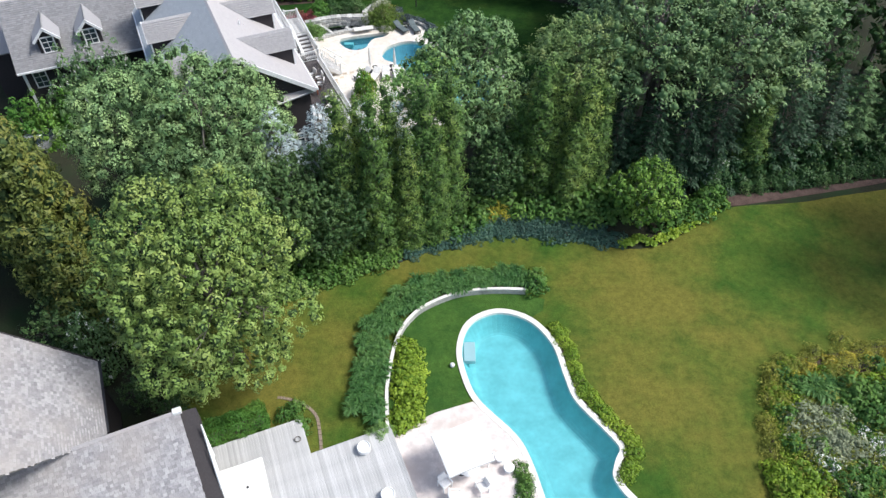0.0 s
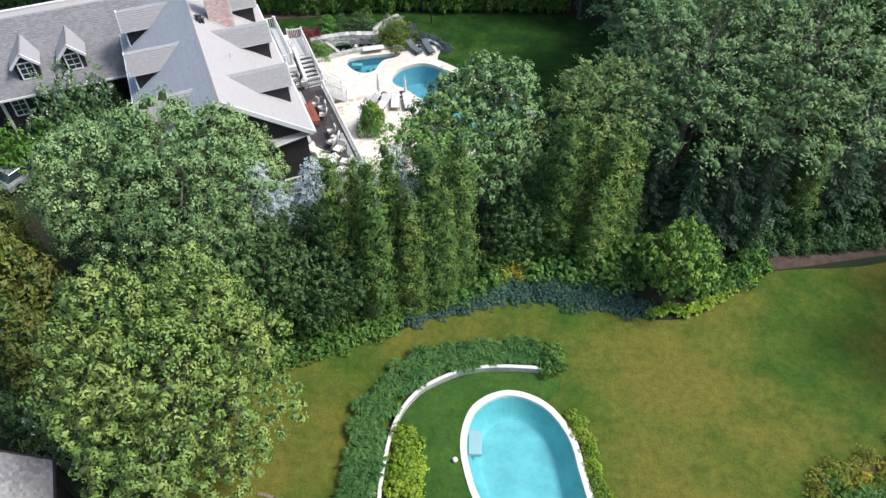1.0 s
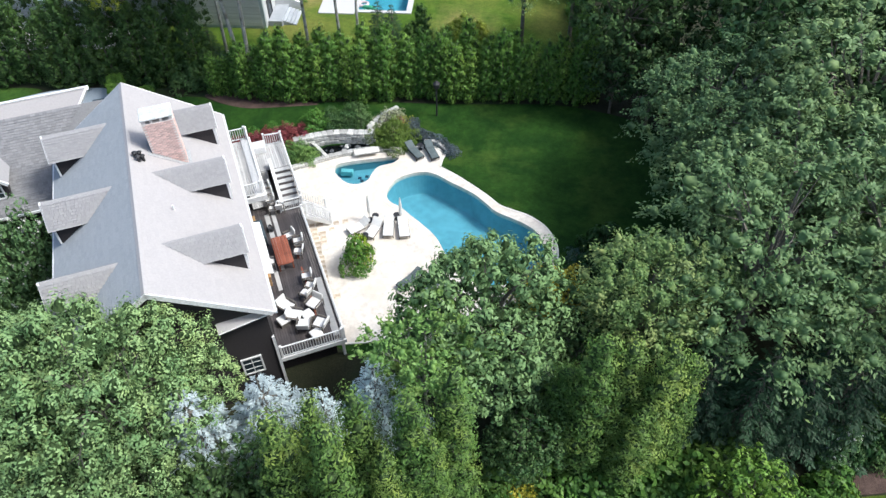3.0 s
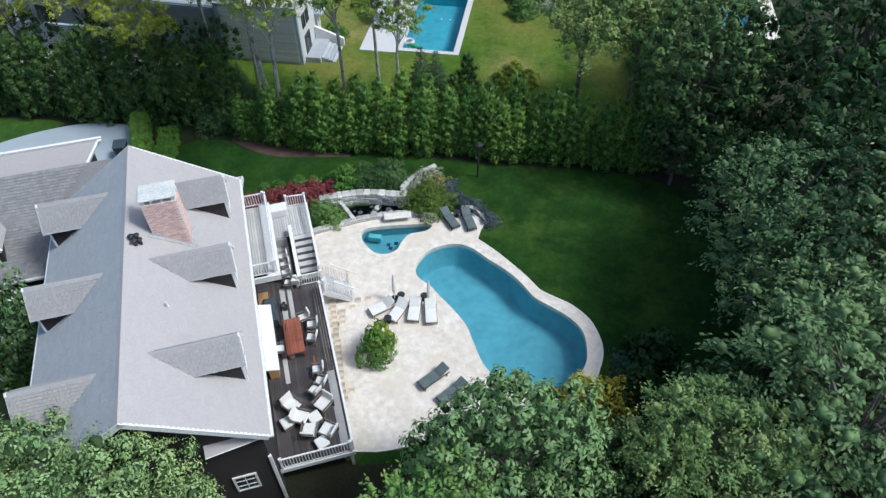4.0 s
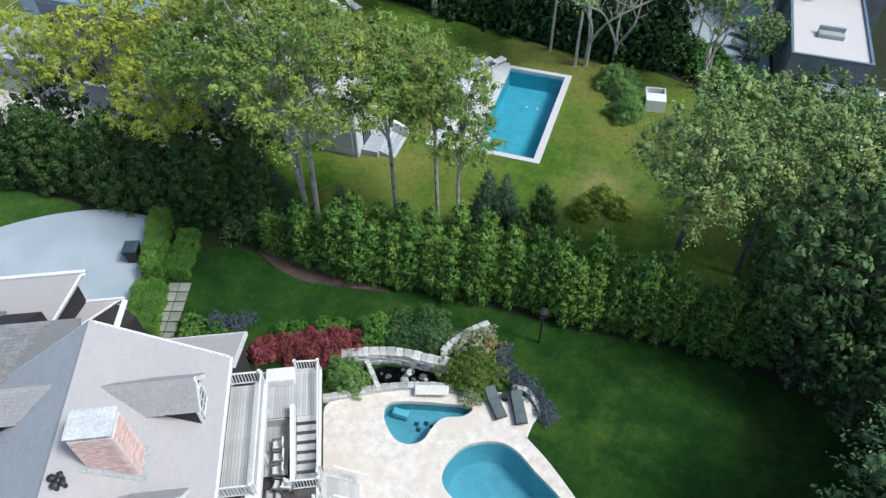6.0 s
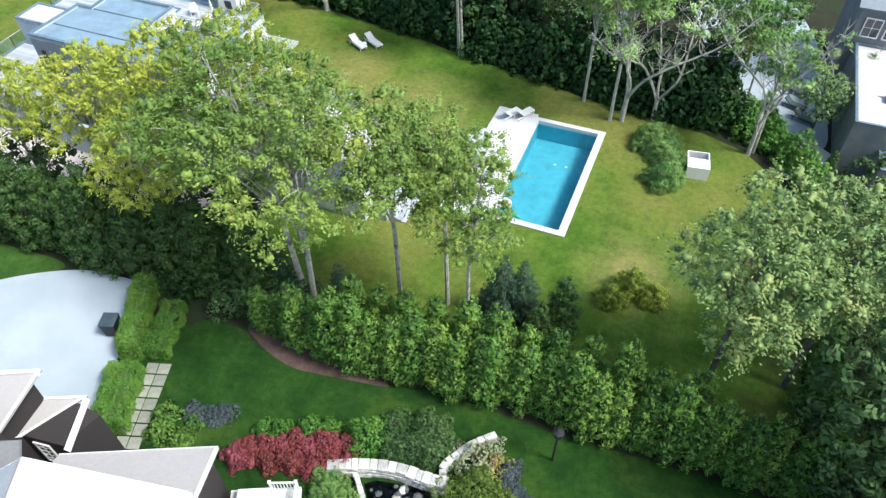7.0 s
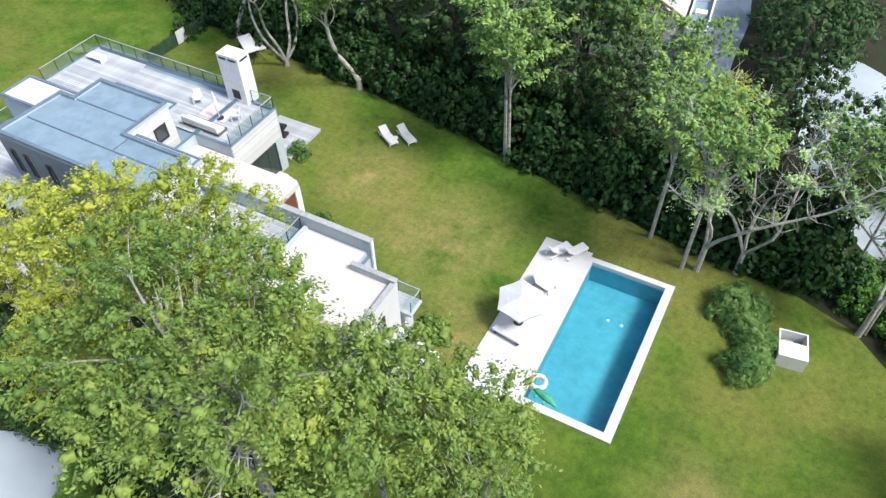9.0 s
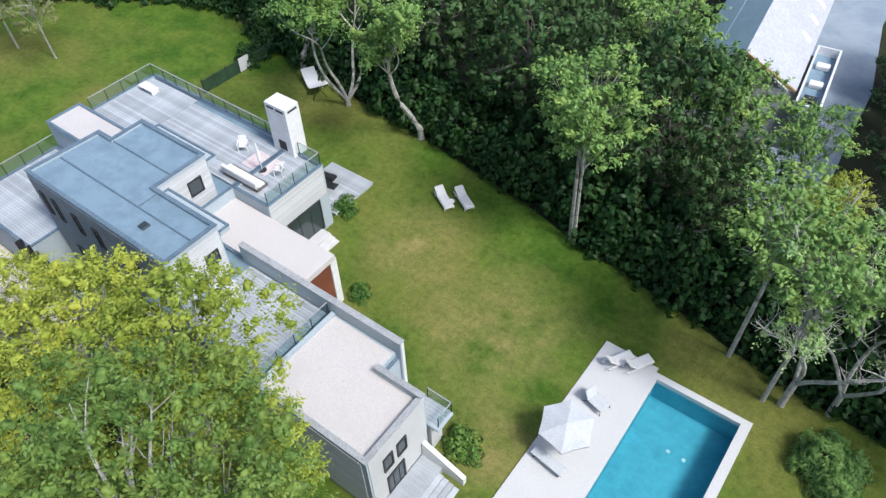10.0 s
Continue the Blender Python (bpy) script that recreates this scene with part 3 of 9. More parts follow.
def band(left, right, z0, z1):
    """A strip with thickness between two open lines."""
    n = len(left)
    s = Shape()
    vs = [(x, y, z) for line, z in ((left, z0), (left, z1), (right, z1), (right, z0)) for x, y in line]
    fs = [(r * n + i, r * n + i + 1, ((r + 1) % 4) * n + i + 1, ((r + 1) % 4) * n + i) for r in range(4) for i in range(n - 1)]
    fs += [(0, n, 2 * n, 3 * n), (n - 1, 4 * n - 1, 3 * n - 1, 2 * n - 1)]
    return s.add(vs, fs)


def sheet(name, outer, holes, z):
    """A level sheet with holes."""
    bm = bmesh.new()
    for loop in (outer, *holes):
        vs = [bm.verts.new((x, y, z)) for x, y in loop]
        for i in range(len(vs)):
            bm.edges.new((vs[i], vs[(i + 1) % len(vs)]))
    bmesh.ops.triangle_fill(bm, use_beauty=True, edges=bm.edges[:], normal=(0, 0, 1))
    for f in bm.faces:
        f.normal_update()
        if f.normal.z < 0:
            f.normal_flip()
    me = bpy.data.meshes.new(name)
    bm.to_mesh(me)
    bm.free()
    return me


# ---- foliage ----
def unit(a):
    return a / (np.linalg.norm(a, axis=1)[:, None] + 1e-9)


HEART = np.array([f for k in range(5) for f in ((0, 1 + k, 1 + (k + 1) % 5), (1 + k, 6 + k, 6 + (k + 1) % 5), (1 + k, 6 + (k + 1) % 5, 1 + (k + 1) % 5))]).ravel()


def leaf_mesh(name, pos, nor, length, width, material, axis=None, rng=None, fold=0.18, grow=None, hearts=None, heart="infill"):
    """Folded four-cornered leaves at pos, facing nor, along axis, and the tuft hearts that they hide, dark to shade the
    gaps unless leaf-coloured.
    """
    n = len(pos)
    nor = unit(nor)
    t = rng.normal(size=(n, 3)) if axis is None else axis
    t = unit(t - nor * np.sum(t * nor, 1)[:, None])
    s = np.cross(nor, t)
    size = rng.uniform(0.7, 1.3, n)[:, None]
    if grow is not None:
        size = size * grow[:, None]
        width = width * np.clip(grow[:, None] * 0.6, 1, 1.6)
    l, w = t * length * size * 0.5, s * width * size * 0.5
    up = nor * width * fold
    co = np.stack([pos - l, pos + w + up, pos + l, pos - w + up], 1).reshape(-1, 3)
    inner = np.zeros(0, int)
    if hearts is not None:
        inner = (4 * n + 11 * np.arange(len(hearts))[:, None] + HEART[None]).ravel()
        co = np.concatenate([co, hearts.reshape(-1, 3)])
    tris = len(inner) // 3
    me = bpy.data.meshes.new(name)
    me.vertices.add(len(co))
    me.vertices.foreach_set("co", co.astype(np.float32).ravel())
    me.loops.add(4 * n + 3 * tris)
    me.loops.foreach_set("vertex_index", np.concatenate([np.arange(4 * n), inner]).astype(np.int32))
    me.polygons.add(n + tris)
    me.polygons.foreach_set("loop_start", np.concatenate([np.arange(0, 4 * n, 4), 4 * n + 3 * np.arange(tris)]).astype(np.int32))
    me.materials.append(M[material])
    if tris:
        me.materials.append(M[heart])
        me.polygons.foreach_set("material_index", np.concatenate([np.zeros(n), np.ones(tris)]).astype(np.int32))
    me.update(calc_edges=True)
    return me


def on_sphere(rng, n):
    return unit(rng.normal(size=(n, 3)))


def spread(rng, n):
    """Evenly spaced directions, turned at random."""
    i = np.arange(n) + 0.5
    z = 1 - 2 * i / n
    a = i * 2.39996
    p = np.stack([np.sqrt(1 - z * z) * np.cos(a), np.sqrt(1 - z * z) * np.sin(a), z], 1) + rng.normal(size=(n, 3)) * 0.45 / np.sqrt(n)
    q, _ = np.linalg.qr(rng.normal(size=(3, 3)))
    return unit(p @ q)


def tufts(rng, c, k, r, per, lift=0.6, stretch=1.45, vary=0.3, spray=False):
    """Domed tufts of leaves at c that point along k and upwards, or loose drooping sprays: places, facings and axes of the leaves, and the heart of each tuft."""
    n = len(c)
    a = unit(k + np.array([0, 0, lift]) + rng.normal(size=(n, 3)) * 0.12)[:, None]
    e = on_sphere(rng, n * per).reshape(n, per, 3)
    dot = np.sum(e * a, 2, keepdims=True)
    e = np.where(dot < -0.15, e - 2 * dot * a, e)
    dot = np.sum(e * a, 2, keepdims=True)
    size = rng.uniform(1 - vary, 1 + vary, (n, 1, 1)) * r
    pos = c[:, None] + (e + a * dot * (stretch - 1)) * rng.uniform(0.62, 1.12, (n, per, 1)) * size
    nor = e * 0.95 + a * 0.25 + rng.normal(size=e.shape) * 0.16
    axis = a * 0.8 + e * 0.55 + rng.normal(size=e.shape) * 0.35
    if spray:
        out = unit(k + rng.normal(size=(n, 3)) * 0.5)[:, None]
        flow = rng.uniform(-1.0, 1.25, (n, per, 1))
        pos = c[:, None] + (out * flow * 0.95 + rng.normal(size=e.shape) * [0.38, 0.38, 0.24] - np.array([0, 0, 0.28]) * flow ** 2) * size
        nor = np.array([0, 0, 0.75]) + k[:, None] * 0.35 + rng.normal(size=e.shape) * 0.42
        axis = out * 0.9 - np.array([0, 0, 0.35]) + rng.normal(size=e.shape) * 0.5
    u = np.cross(a, rng.normal(size=(n, 1, 3)))
    u /= np.linalg.norm(u, axis=2, keepdims=True) + 1e-9
    v = np.cross(a, u)
    turn = np.concatenate([[0], np.arange(5), np.arange(5) + 0.5]) * math.pi / 2.5
    high = np.radians(np.concatenate([[0], np.full(5, 50), np.full(5, 105)]))
    w = np.sin(high)[None, :, None] * (u * np.cos(turn)[None, :, None] + v * np.sin(turn)[None, :, None]) + a * (np.cos(high) * stretch)[None, :, None]
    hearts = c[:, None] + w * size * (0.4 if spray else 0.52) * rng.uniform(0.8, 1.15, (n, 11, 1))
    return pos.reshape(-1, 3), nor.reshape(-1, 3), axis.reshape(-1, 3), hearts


def lobed_crown(rng, radius, low, high, lobes, tuft, per, open_=0.0, lobe=(0.30, 0.44), crowd=1.0, spray=False):
    """Tufts on the outside of overlapping lobes within an egg-shaped envelope."""
    mid, half = (low + high) / 2, (high - low) / 2
    d = unit(spread(rng, lobes) + on_sphere(rng, lobes) * 0.32)
    d[:, 2] = np.clip(d[:, 2] * 0.9 + 0.12, -0.75, 1)
    env = np.array([radius, radius, half])
    lr = rng.uniform(*lobe, lobes) * radius
    c = d * (env - lr[:, None] * 0.9) * rng.uniform(0.5 if spray else 0.72, 1.1, (lobes, 1)) + [0, 0, mid]
    squash = np.array([1, 1, 0.5 if spray else 0.85])
    at, way = [], []
    for i in range(lobes):
        n = max(6, int(crowd * 2.5 * (lr[i] / tuft) ** 2))
        k = spread(rng, n)
        k = k[k[:, 2] > (-0.12 if spray else -0.55)]
        q = c[i] + k * lr[i] * squash
        keep = np.ones(len(q), bool)
        for j in range(lobes):
            if j != i:
                keep &= np.linalg.norm((q - c[j]) / squash, axis=1) > lr[j] * 0.97
        keep &= rng.uniform(size=len(q)) > open_
        at.append(q[keep])
        way.append(k[keep])
    at, way = np.concatenate(at), np.concatenate(way)
    pos, nor, axes, hearts = tufts(rng, at, way, tuft, per, spray=spray)
    return pos, nor, c, lr, axes, hearts


def limbs(shape, rng, height, r0, targets, fork=0.45, lean=0.0, n=7):
    """A tapered trunk with limbs that reach for the targets."""
    top = Vector((lean, lean * 0.4, height))
    mid = Vector((lean * 0.3 + rng.normal() * 0.1, rng.normal() * 0.1, height * 0.5))
    shape.tube([(0, 0, -0.15), (0, 0, 0.15), mid, top], [r0 * 1.35, r0, r0 * 0.75, r0 * 0.25], n)
    for tg in targets:
        tg = Vector(tg)
        s = fork + (0.9 - fork if fork > 0.2 else 0.18) * rng.uniform()
        z = min(height * s, max(tg.z - 0.4, height * fork))
        start = mid.lerp(top, (z - mid.z) / max(top.z - mid.z, 0.1)) if z > mid.z else Vector((mid.x, mid.y, z))
        knee = start.lerp(tg, 0.5) + Vector((rng.normal() * 0.15, rng.normal() * 0.15, rng.uniform(0.1, 0.5)))
        shape.tube([start, knee, tg], [r0 * 0.42, r0 * 0.26, r0 * 0.08], 5)
        for _ in range(2):
            bud = knee.lerp(tg, rng.uniform(0.1, 0.7))
            tip = tg + Vector(rng.normal(size=3) * [1, 1, 0.6]) * min((tg - start).length, 4.0) * 0.13
            shape.tube([bud, bud.lerp(tip, 0.5) + Vector(rng.normal(size=3)) * 0.08, tip], [r0 * 0.16, r0 * 0.1, r0 * 0.03], 4, False)
    return shape


def smooth_points(line):
    """A winding line with its corners rounded."""
    p = np.array(line)
    q = [p[0]]
    for a, b in zip(p, p[1:]):
        q += [a * 0.75 + b * 0.25, a * 0.25 + b * 0.75]
    return [tuple(v) for v in q + [p[-1]]]


PLANTS = {}


def template(kind, label, category, build):
    PLANTS[kind] = [None, label, category, build]


def plant(kind, x, y, s=1.0, tall=1.0, turn=None, group="", z=0.0, tip=0.0):
    """Sets a plant of a kind: the first one is built, the rest are copies."""
    rec = PLANTS[kind]
    if turn is None:
        turn = (x * 57.3 + y * 91.7) % 360
    m = pose(x, y, z, tip, 0, turn) @ Matrix.Diagonal((s, s, s * tall, 1))
    if rec[0] is None:
        rec[0] = thing(kind, rec[1], rec[2], None, group)
        rec[3](rec[0])
        rec[0].matrix_basis = m
        return rec[0]
    rec[0].scale, keep = (1, 1, 1), rec[0].scale.copy()
    ob = copy_thing(rec[0], m)
    rec[0].scale = keep
    if group:
        ob["group"] = group
    return ob


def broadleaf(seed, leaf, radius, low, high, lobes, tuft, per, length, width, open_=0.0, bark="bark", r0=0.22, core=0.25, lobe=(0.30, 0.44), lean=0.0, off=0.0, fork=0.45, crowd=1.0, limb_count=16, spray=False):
    def build(root):
        rng = np.random.default_rng(seed)
        pos, nor, c, lr, axes, hearts = lobed_crown(rng, radius, low, high, lobes, tuft, per, open_, lobe, crowd, spray)
        # broad inner leaves that close each lobe
        inner = 2 if spray else max(3, int(core * 100))
        k = on_sphere(rng, len(c) * inner).reshape(len(c), inner, 3)
        ip = (c[:, None] + k * (lr[:, None, None] * rng.uniform(0.35, 0.7, (len(c), inner, 1))) * [1, 1, 0.85]).reshape(-1, 3)
        pos, nor, axes = np.concatenate([pos, ip]), np.concatenate([nor, k.reshape(-1, 3)]), np.concatenate([axes, on_sphere(rng, len(ip))])
        grow = np.ones(len(pos))
        grow[-len(ip):] = np.repeat(np.minimum(lr * 0.5 / length, 1.35), inner)
        pos[:, 0] += off
        hearts[:, :, 0] += off
        c[:, 0] += off
        trunk = limbs(Shape(), rng, low + (high - low) * 0.72, r0, c[: min(len(c), limb_count)], lean=lean + off * 0.6, fork=fork)
        part("trunk", trunk, bark, root)
        # Dense crowns get dark hearts: shade between the tufts is in their colour.
        part("crown", leaf_mesh("crown", pos, nor, length, width, leaf, axis=axes, rng=rng, grow=grow, hearts=hearts, heart=leaf if spray else "infill"), leaf, root)
    return build


def sinuous(seed, leaf, stems, high, reach, r0, low=0.6, infill=3, bunches=5, tuft=0.5, per=40, length=0.24, width=0.1, crown_from=0.55, bare=0.0):
    """A tree of a few winding stems that part low down, with crooked side branches and leaf sprays at their ends."""
    def build(root):
        rng = np.random.default_rng(seed)
        wood, tips = Shape(), []
        wood.tube([(0, 0, -0.15), (0, 0, 0.12), (0.03, 0, low)], [r0 * 1.5, r0 * 1.1, r0], 9)

        def wander(start, way, length_, r, steps):
            p, d, line = np.array(start, float), unit(np.array([way], float))[0], [tuple(start)]
            for _ in range(steps):
                d = unit(np.array([d + rng.normal(size=3) * ([0.34, 0.34, 0.16] if stems > 1 else [0.2, 0.2, 0.1]) + [0, 0, 0.16]]))[0]
                p = p + d * length_ / steps
                line.append(tuple(p))
            line = smooth_points(line)
            wood.tube(line, [r * (1 - 0.8 * i / (len(line) - 1)) for i in range(len(line))], 6, False)
            return line

        for k in range(stems):
            a = 2 * math.pi * (k + rng.uniform(-0.25, 0.25)) / stems
            out = reach if stems > 1 else reach * 0.4
            line = wander((0.03, 0, low * 0.9), (math.cos(a) * out, math.sin(a) * out, 1.0), high * rng.uniform(0.85, 1.1), r0 * (0.75 if stems > 1 else 1.0), 7)
            n = len(line)
            tips.append(line[-1])
            for i in range(int(n * (0.35 if bare else crown_from - 0.12)), n - 1, 2):
                for _ in range(infill):
                    b = rng.uniform(0, 2 * math.pi)
                    f = i / n
                    side = wander(line[i], (math.cos(b), math.sin(b), rng.uniform(0.5, 1.3)), high * ((0.22 if bare else 0.32) - 0.14 * f) * rng.uniform(0.6, 1.2), r0 * (0.4 - 0.25 * f), 4)
                    tips.append(side[-1])
                    if f > 0.5 or bare > 0:
                        tips.append(side[len(side) // 2])
                    if bare > 0:
                        for _ in range(3):
                            c = rng.uniform(0, 2 * math.pi)
                            wander(side[rng.integers(2, len(side))], (math.cos(c), math.sin(c), 0.5), high * 0.09, r0 * 0.09, 3)
        tips = np.array([t for t in tips if t[2] > high * crown_from and rng.uniform() > bare])
        way = unit(rng.normal(size=(len(tips) * bunches, 3)) + [0, 0, 0.5])
        at = np.repeat(tips, bunches, 0) + way * rng.uniform(0.1, 1.5, (len(way), 1)) * tuft
        pos, nor, axes, hearts = tufts(rng, at, way, tuft, per, spray=True)
        part("trunk", wood, "bark_white", root, "pale winding trunk and branches")
        part("crown", leaf_mesh("crown", pos, nor, length, width, leaf, axis=axes, rng=rng, hearts=hearts, heart=leaf), leaf, root)
    return build


def column(seed, leaf, radius, high, plumes, per, length=0.34, width=0.12, base=0.2, belly=0.28, blunt=0.62, puff_r=0.3):
    """Upright evergreen: plumes that stand out and up from the stem."""
    def build(root):
        rng = np.random.default_rng(seed)
        table = np.linspace(0, 1, 200)
        wide = np.where(table < belly, 0.82 + 0.18 * table / belly, (1 - (table - belly) / (1 - belly)) ** blunt) + 0.08
        share = np.cumsum(wide) / np.sum(wide)
        f = np.interp((np.arange(plumes) + 0.5) / plumes, share, table) + rng.normal(size=plumes) * 0.006
        f = np.clip(f, 0, 1)
        h = base + (high - base) * f
        prof = np.where(f < belly, 0.82 + 0.18 * f / belly, (1 - (f - belly) / (1 - belly)) ** blunt)
        a = np.arange(plumes) * 2.39996 + rng.normal(size=plumes) * 0.12
        lumps = 1 + 0.08 * np.sin(a * 3 + h * 1.1) + 0.06 * np.sin(a * 5 - h * 2.3)
        r = radius * np.clip(prof, 0.03, 1) * lumps * rng.uniform(0.68, 1.08, plumes)
        out = np.stack([np.cos(a), np.sin(a), np.zeros(plumes)], 1)
        c = out * r[:, None] + np.stack([np.zeros(plumes), np.zeros(plumes), h - puff_r * 0.5], 1)
        pos, nor, axis, hearts = tufts(rng, c, out, puff_r, per, 1.3, 1.75, 0.2)
        pos[:, 2] = np.maximum(pos[:, 2], 0.05)
        hearts[:, :, 2] = np.maximum(hearts[:, :, 2], 0.05)
        # broad inner sprays round the stem
        m = plumes * 4
        h = base + (high - base) * rng.uniform(0, 0.93, m)
        f = (h - base) / (high - base)
        prof = np.where(f < belly, 0.82 + 0.18 * f / belly, (1 - (f - belly) / (1 - belly)) ** blunt)
        a = rng.uniform(0, 2 * np.pi, m)
        out = np.stack([np.cos(a), np.sin(a), np.zeros(m)], 1)
        ip = out * (radius * prof * rng.uniform(0.45, 0.8, m))[:, None] + np.stack([np.zeros(m), np.zeros(m), h], 1)
        grow = np.concatenate([np.ones(len(pos)), np.full(m, 2.0)])
        pos, nor, axis = np.concatenate([pos, ip]), np.concatenate([nor, out + rng.normal(size=(m, 3)) * 0.3]), np.concatenate([axis, out * 0.2 + [0, 0, 1.0] + rng.normal(size=(m, 3)) * 0.3])
        part("trunk", Shape().tube([(0, 0, -0.1), (0, 0, high * 0.4), (0, 0, high * 0.8)], [0.11, 0.07, 0.02], 6), "bark", root)
        # Dark hearts here too put the shade between plumes into the colour.
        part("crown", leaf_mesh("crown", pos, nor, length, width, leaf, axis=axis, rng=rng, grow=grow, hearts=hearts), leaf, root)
    return build


def spruce(seed, leaf, radius, high, tiers, arms, needles, length=0.3, width=0.1):
    """Tiers of level boughs, each a flat fan of needles."""
    def build(root):
        rng = np.random.default_rng(seed)
        pos, nor, axis = [], [], []
        wood = Shape().tube([(0, 0, -0.1), (0, 0, high * 0.5), (0, 0, high * 0.98)], [0.18, 0.11, 0.02], 6)
        for i in range(tiers):
            f = i / tiers
            z = 0.3 + (high - 0.4) * f
            reach = radius * (1 - f) ** 0.85 + 0.12
            count = max(4, int(arms * (1 - 0.5 * f)))
            for k in range(count):
                a = 2 * math.pi * (k + rng.uniform(-0.3, 0.3)) / count + i * 0.7
                rr = reach * rng.uniform(0.78, 1.1)
                d = np.array([math.cos(a), math.sin(a), 0])
                side = np.array([-d[1], d[0], 0])
                n = max(6, int(needles * (rr / radius) ** 1.2))
                u = rng.uniform(0.15, 1, n) ** 0.7
                v = rng.uniform(-1, 1, n) * 0.28 * (1.25 - u) * max(rr, 0.5)
                drop = -0.18 * u * rr + 0.10 * u * u * rr
                pos.append(d * (u * rr)[:, None] + side * v[:, None] + np.array([0, 0, 1]) * (z + drop + rng.normal(size=n) * 0.05)[:, None])
                nor.append(np.tile([0, 0, 1.0], (n, 1)) + d * 0.3 + rng.normal(size=(n, 3)) * 0.25)
                axis.append(d + side * (np.sign(v) * 0.7)[:, None] + rng.normal(size=(n, 3)) * 0.2)
                if rr > 0.6:
                    wood.tube([(0, 0, z), tuple(d * rr * 0.8 + [0, 0, z - 0.15 * rr])], [0.035, 0.012], 4, False)
        pos, nor, axis = np.concatenate(pos), np.concatenate(nor), np.concatenate(axis)
        part("trunk", wood, "bark", root)
        part("crown", leaf_mesh("crown", pos, nor, length, width, leaf, axis=axis, rng=rng), leaf, root)
    return build


def shrub(seed, leaf, radius, high, clumps, per, length, width, flowers=0, flat=0.75):
    """A mound of leaf clumps on a few stems."""
    def build(root):
        rng = np.random.default_rng(seed)
        d = spread(rng, 2 * clumps)
        d = d[np.argsort(-d[:, 2])][:clumps]
        lump = 1 + 0.16 * np.sin(d[:, 0] * 5 + 1) + 0.14 * np.sin(d[:, 1] * 6 + 2)
        c = d * np.array([radius, radius, high * 0.9]) * (lump * rng.uniform(0.75, 1.0, clumps))[:, None]
        cr = 1.62 * (2 * radius + high) / 3 / math.sqrt(clumps)
        pos, nor, _, hearts = tufts(rng, c, d, cr, per, 0.5, 1.2)
        pos[:, 2] = np.maximum(pos[:, 2], 0.03)
        stems = Shape()
        for k in range(5):
            stems.tube([(0, 0, -0.05), (c[k][0] * 0.4, c[k][1] * 0.4, high * 0.4), (c[k][0] * 0.8, c[k][1] * 0.8, max(0.15, c[k][2] * 0.8))], [0.03, 0.02, 0.01], 5)
        part("stem", stems, "bark", root)
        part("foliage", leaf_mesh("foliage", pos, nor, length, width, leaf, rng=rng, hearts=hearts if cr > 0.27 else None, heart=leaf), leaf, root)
        if flowers:
            k = rng.integers(0, clumps, flowers)
            fp = c[k] * 1.06
            fp = (fp[:, None] + rng.normal(size=(flowers, 7, 3)) * 0.07).reshape(-1, 3)
            part("blossom", leaf_mesh("blossom", fp, np.tile([0, 0, 1.0], (len(fp), 1)) + rng.normal(size=(len(fp), 3)) * 0.5, 0.13, 0.1, "petal", rng=rng), "petal", root, "white flower heads")
    return build


def tussock(seed, leaf, radius, high, blades, width=0.05):
    """A fountain of arching blades."""
    def build(root):
        rng = np.random.default_rng(seed)
        pos, nor, axis = [], [], []
        a = rng.uniform(0, 2 * np.pi, blades)
        r = radius * rng.uniform(0.3, 1, blades)
        h = high * rng.uniform(0.7, 1.1, blades)
        d = np.stack([np.cos(a), np.sin(a), np.zeros(blades)], 1)
        zed = np.array([0, 0, 1.0])
        pts = [d * (r * s)[:, None] + zed * (h * (1.9 * s - 1.25 * s * s))[:, None] for s in (0.05, 0.4, 0.7, 1.0)]
        for p, q in zip(pts, pts[1:]):
            pos.append((p + q) / 2)
            axis.append(q - p)
            nor.append(np.cross(np.stack([-d[:, 1], d[:, 0], d[:, 2]], 1), q - p) + rng.normal(size=(blades, 3)) * 0.05)
        seg = float(np.mean(np.linalg.norm(np.concatenate(axis), axis=1)))
        part("foliage", leaf_mesh("foliage", np.concatenate(pos), np.concatenate(nor), seg * 1.35, width, leaf, axis=np.concatenate(axis), rng=rng, fold=0.1), leaf, root)
    return build


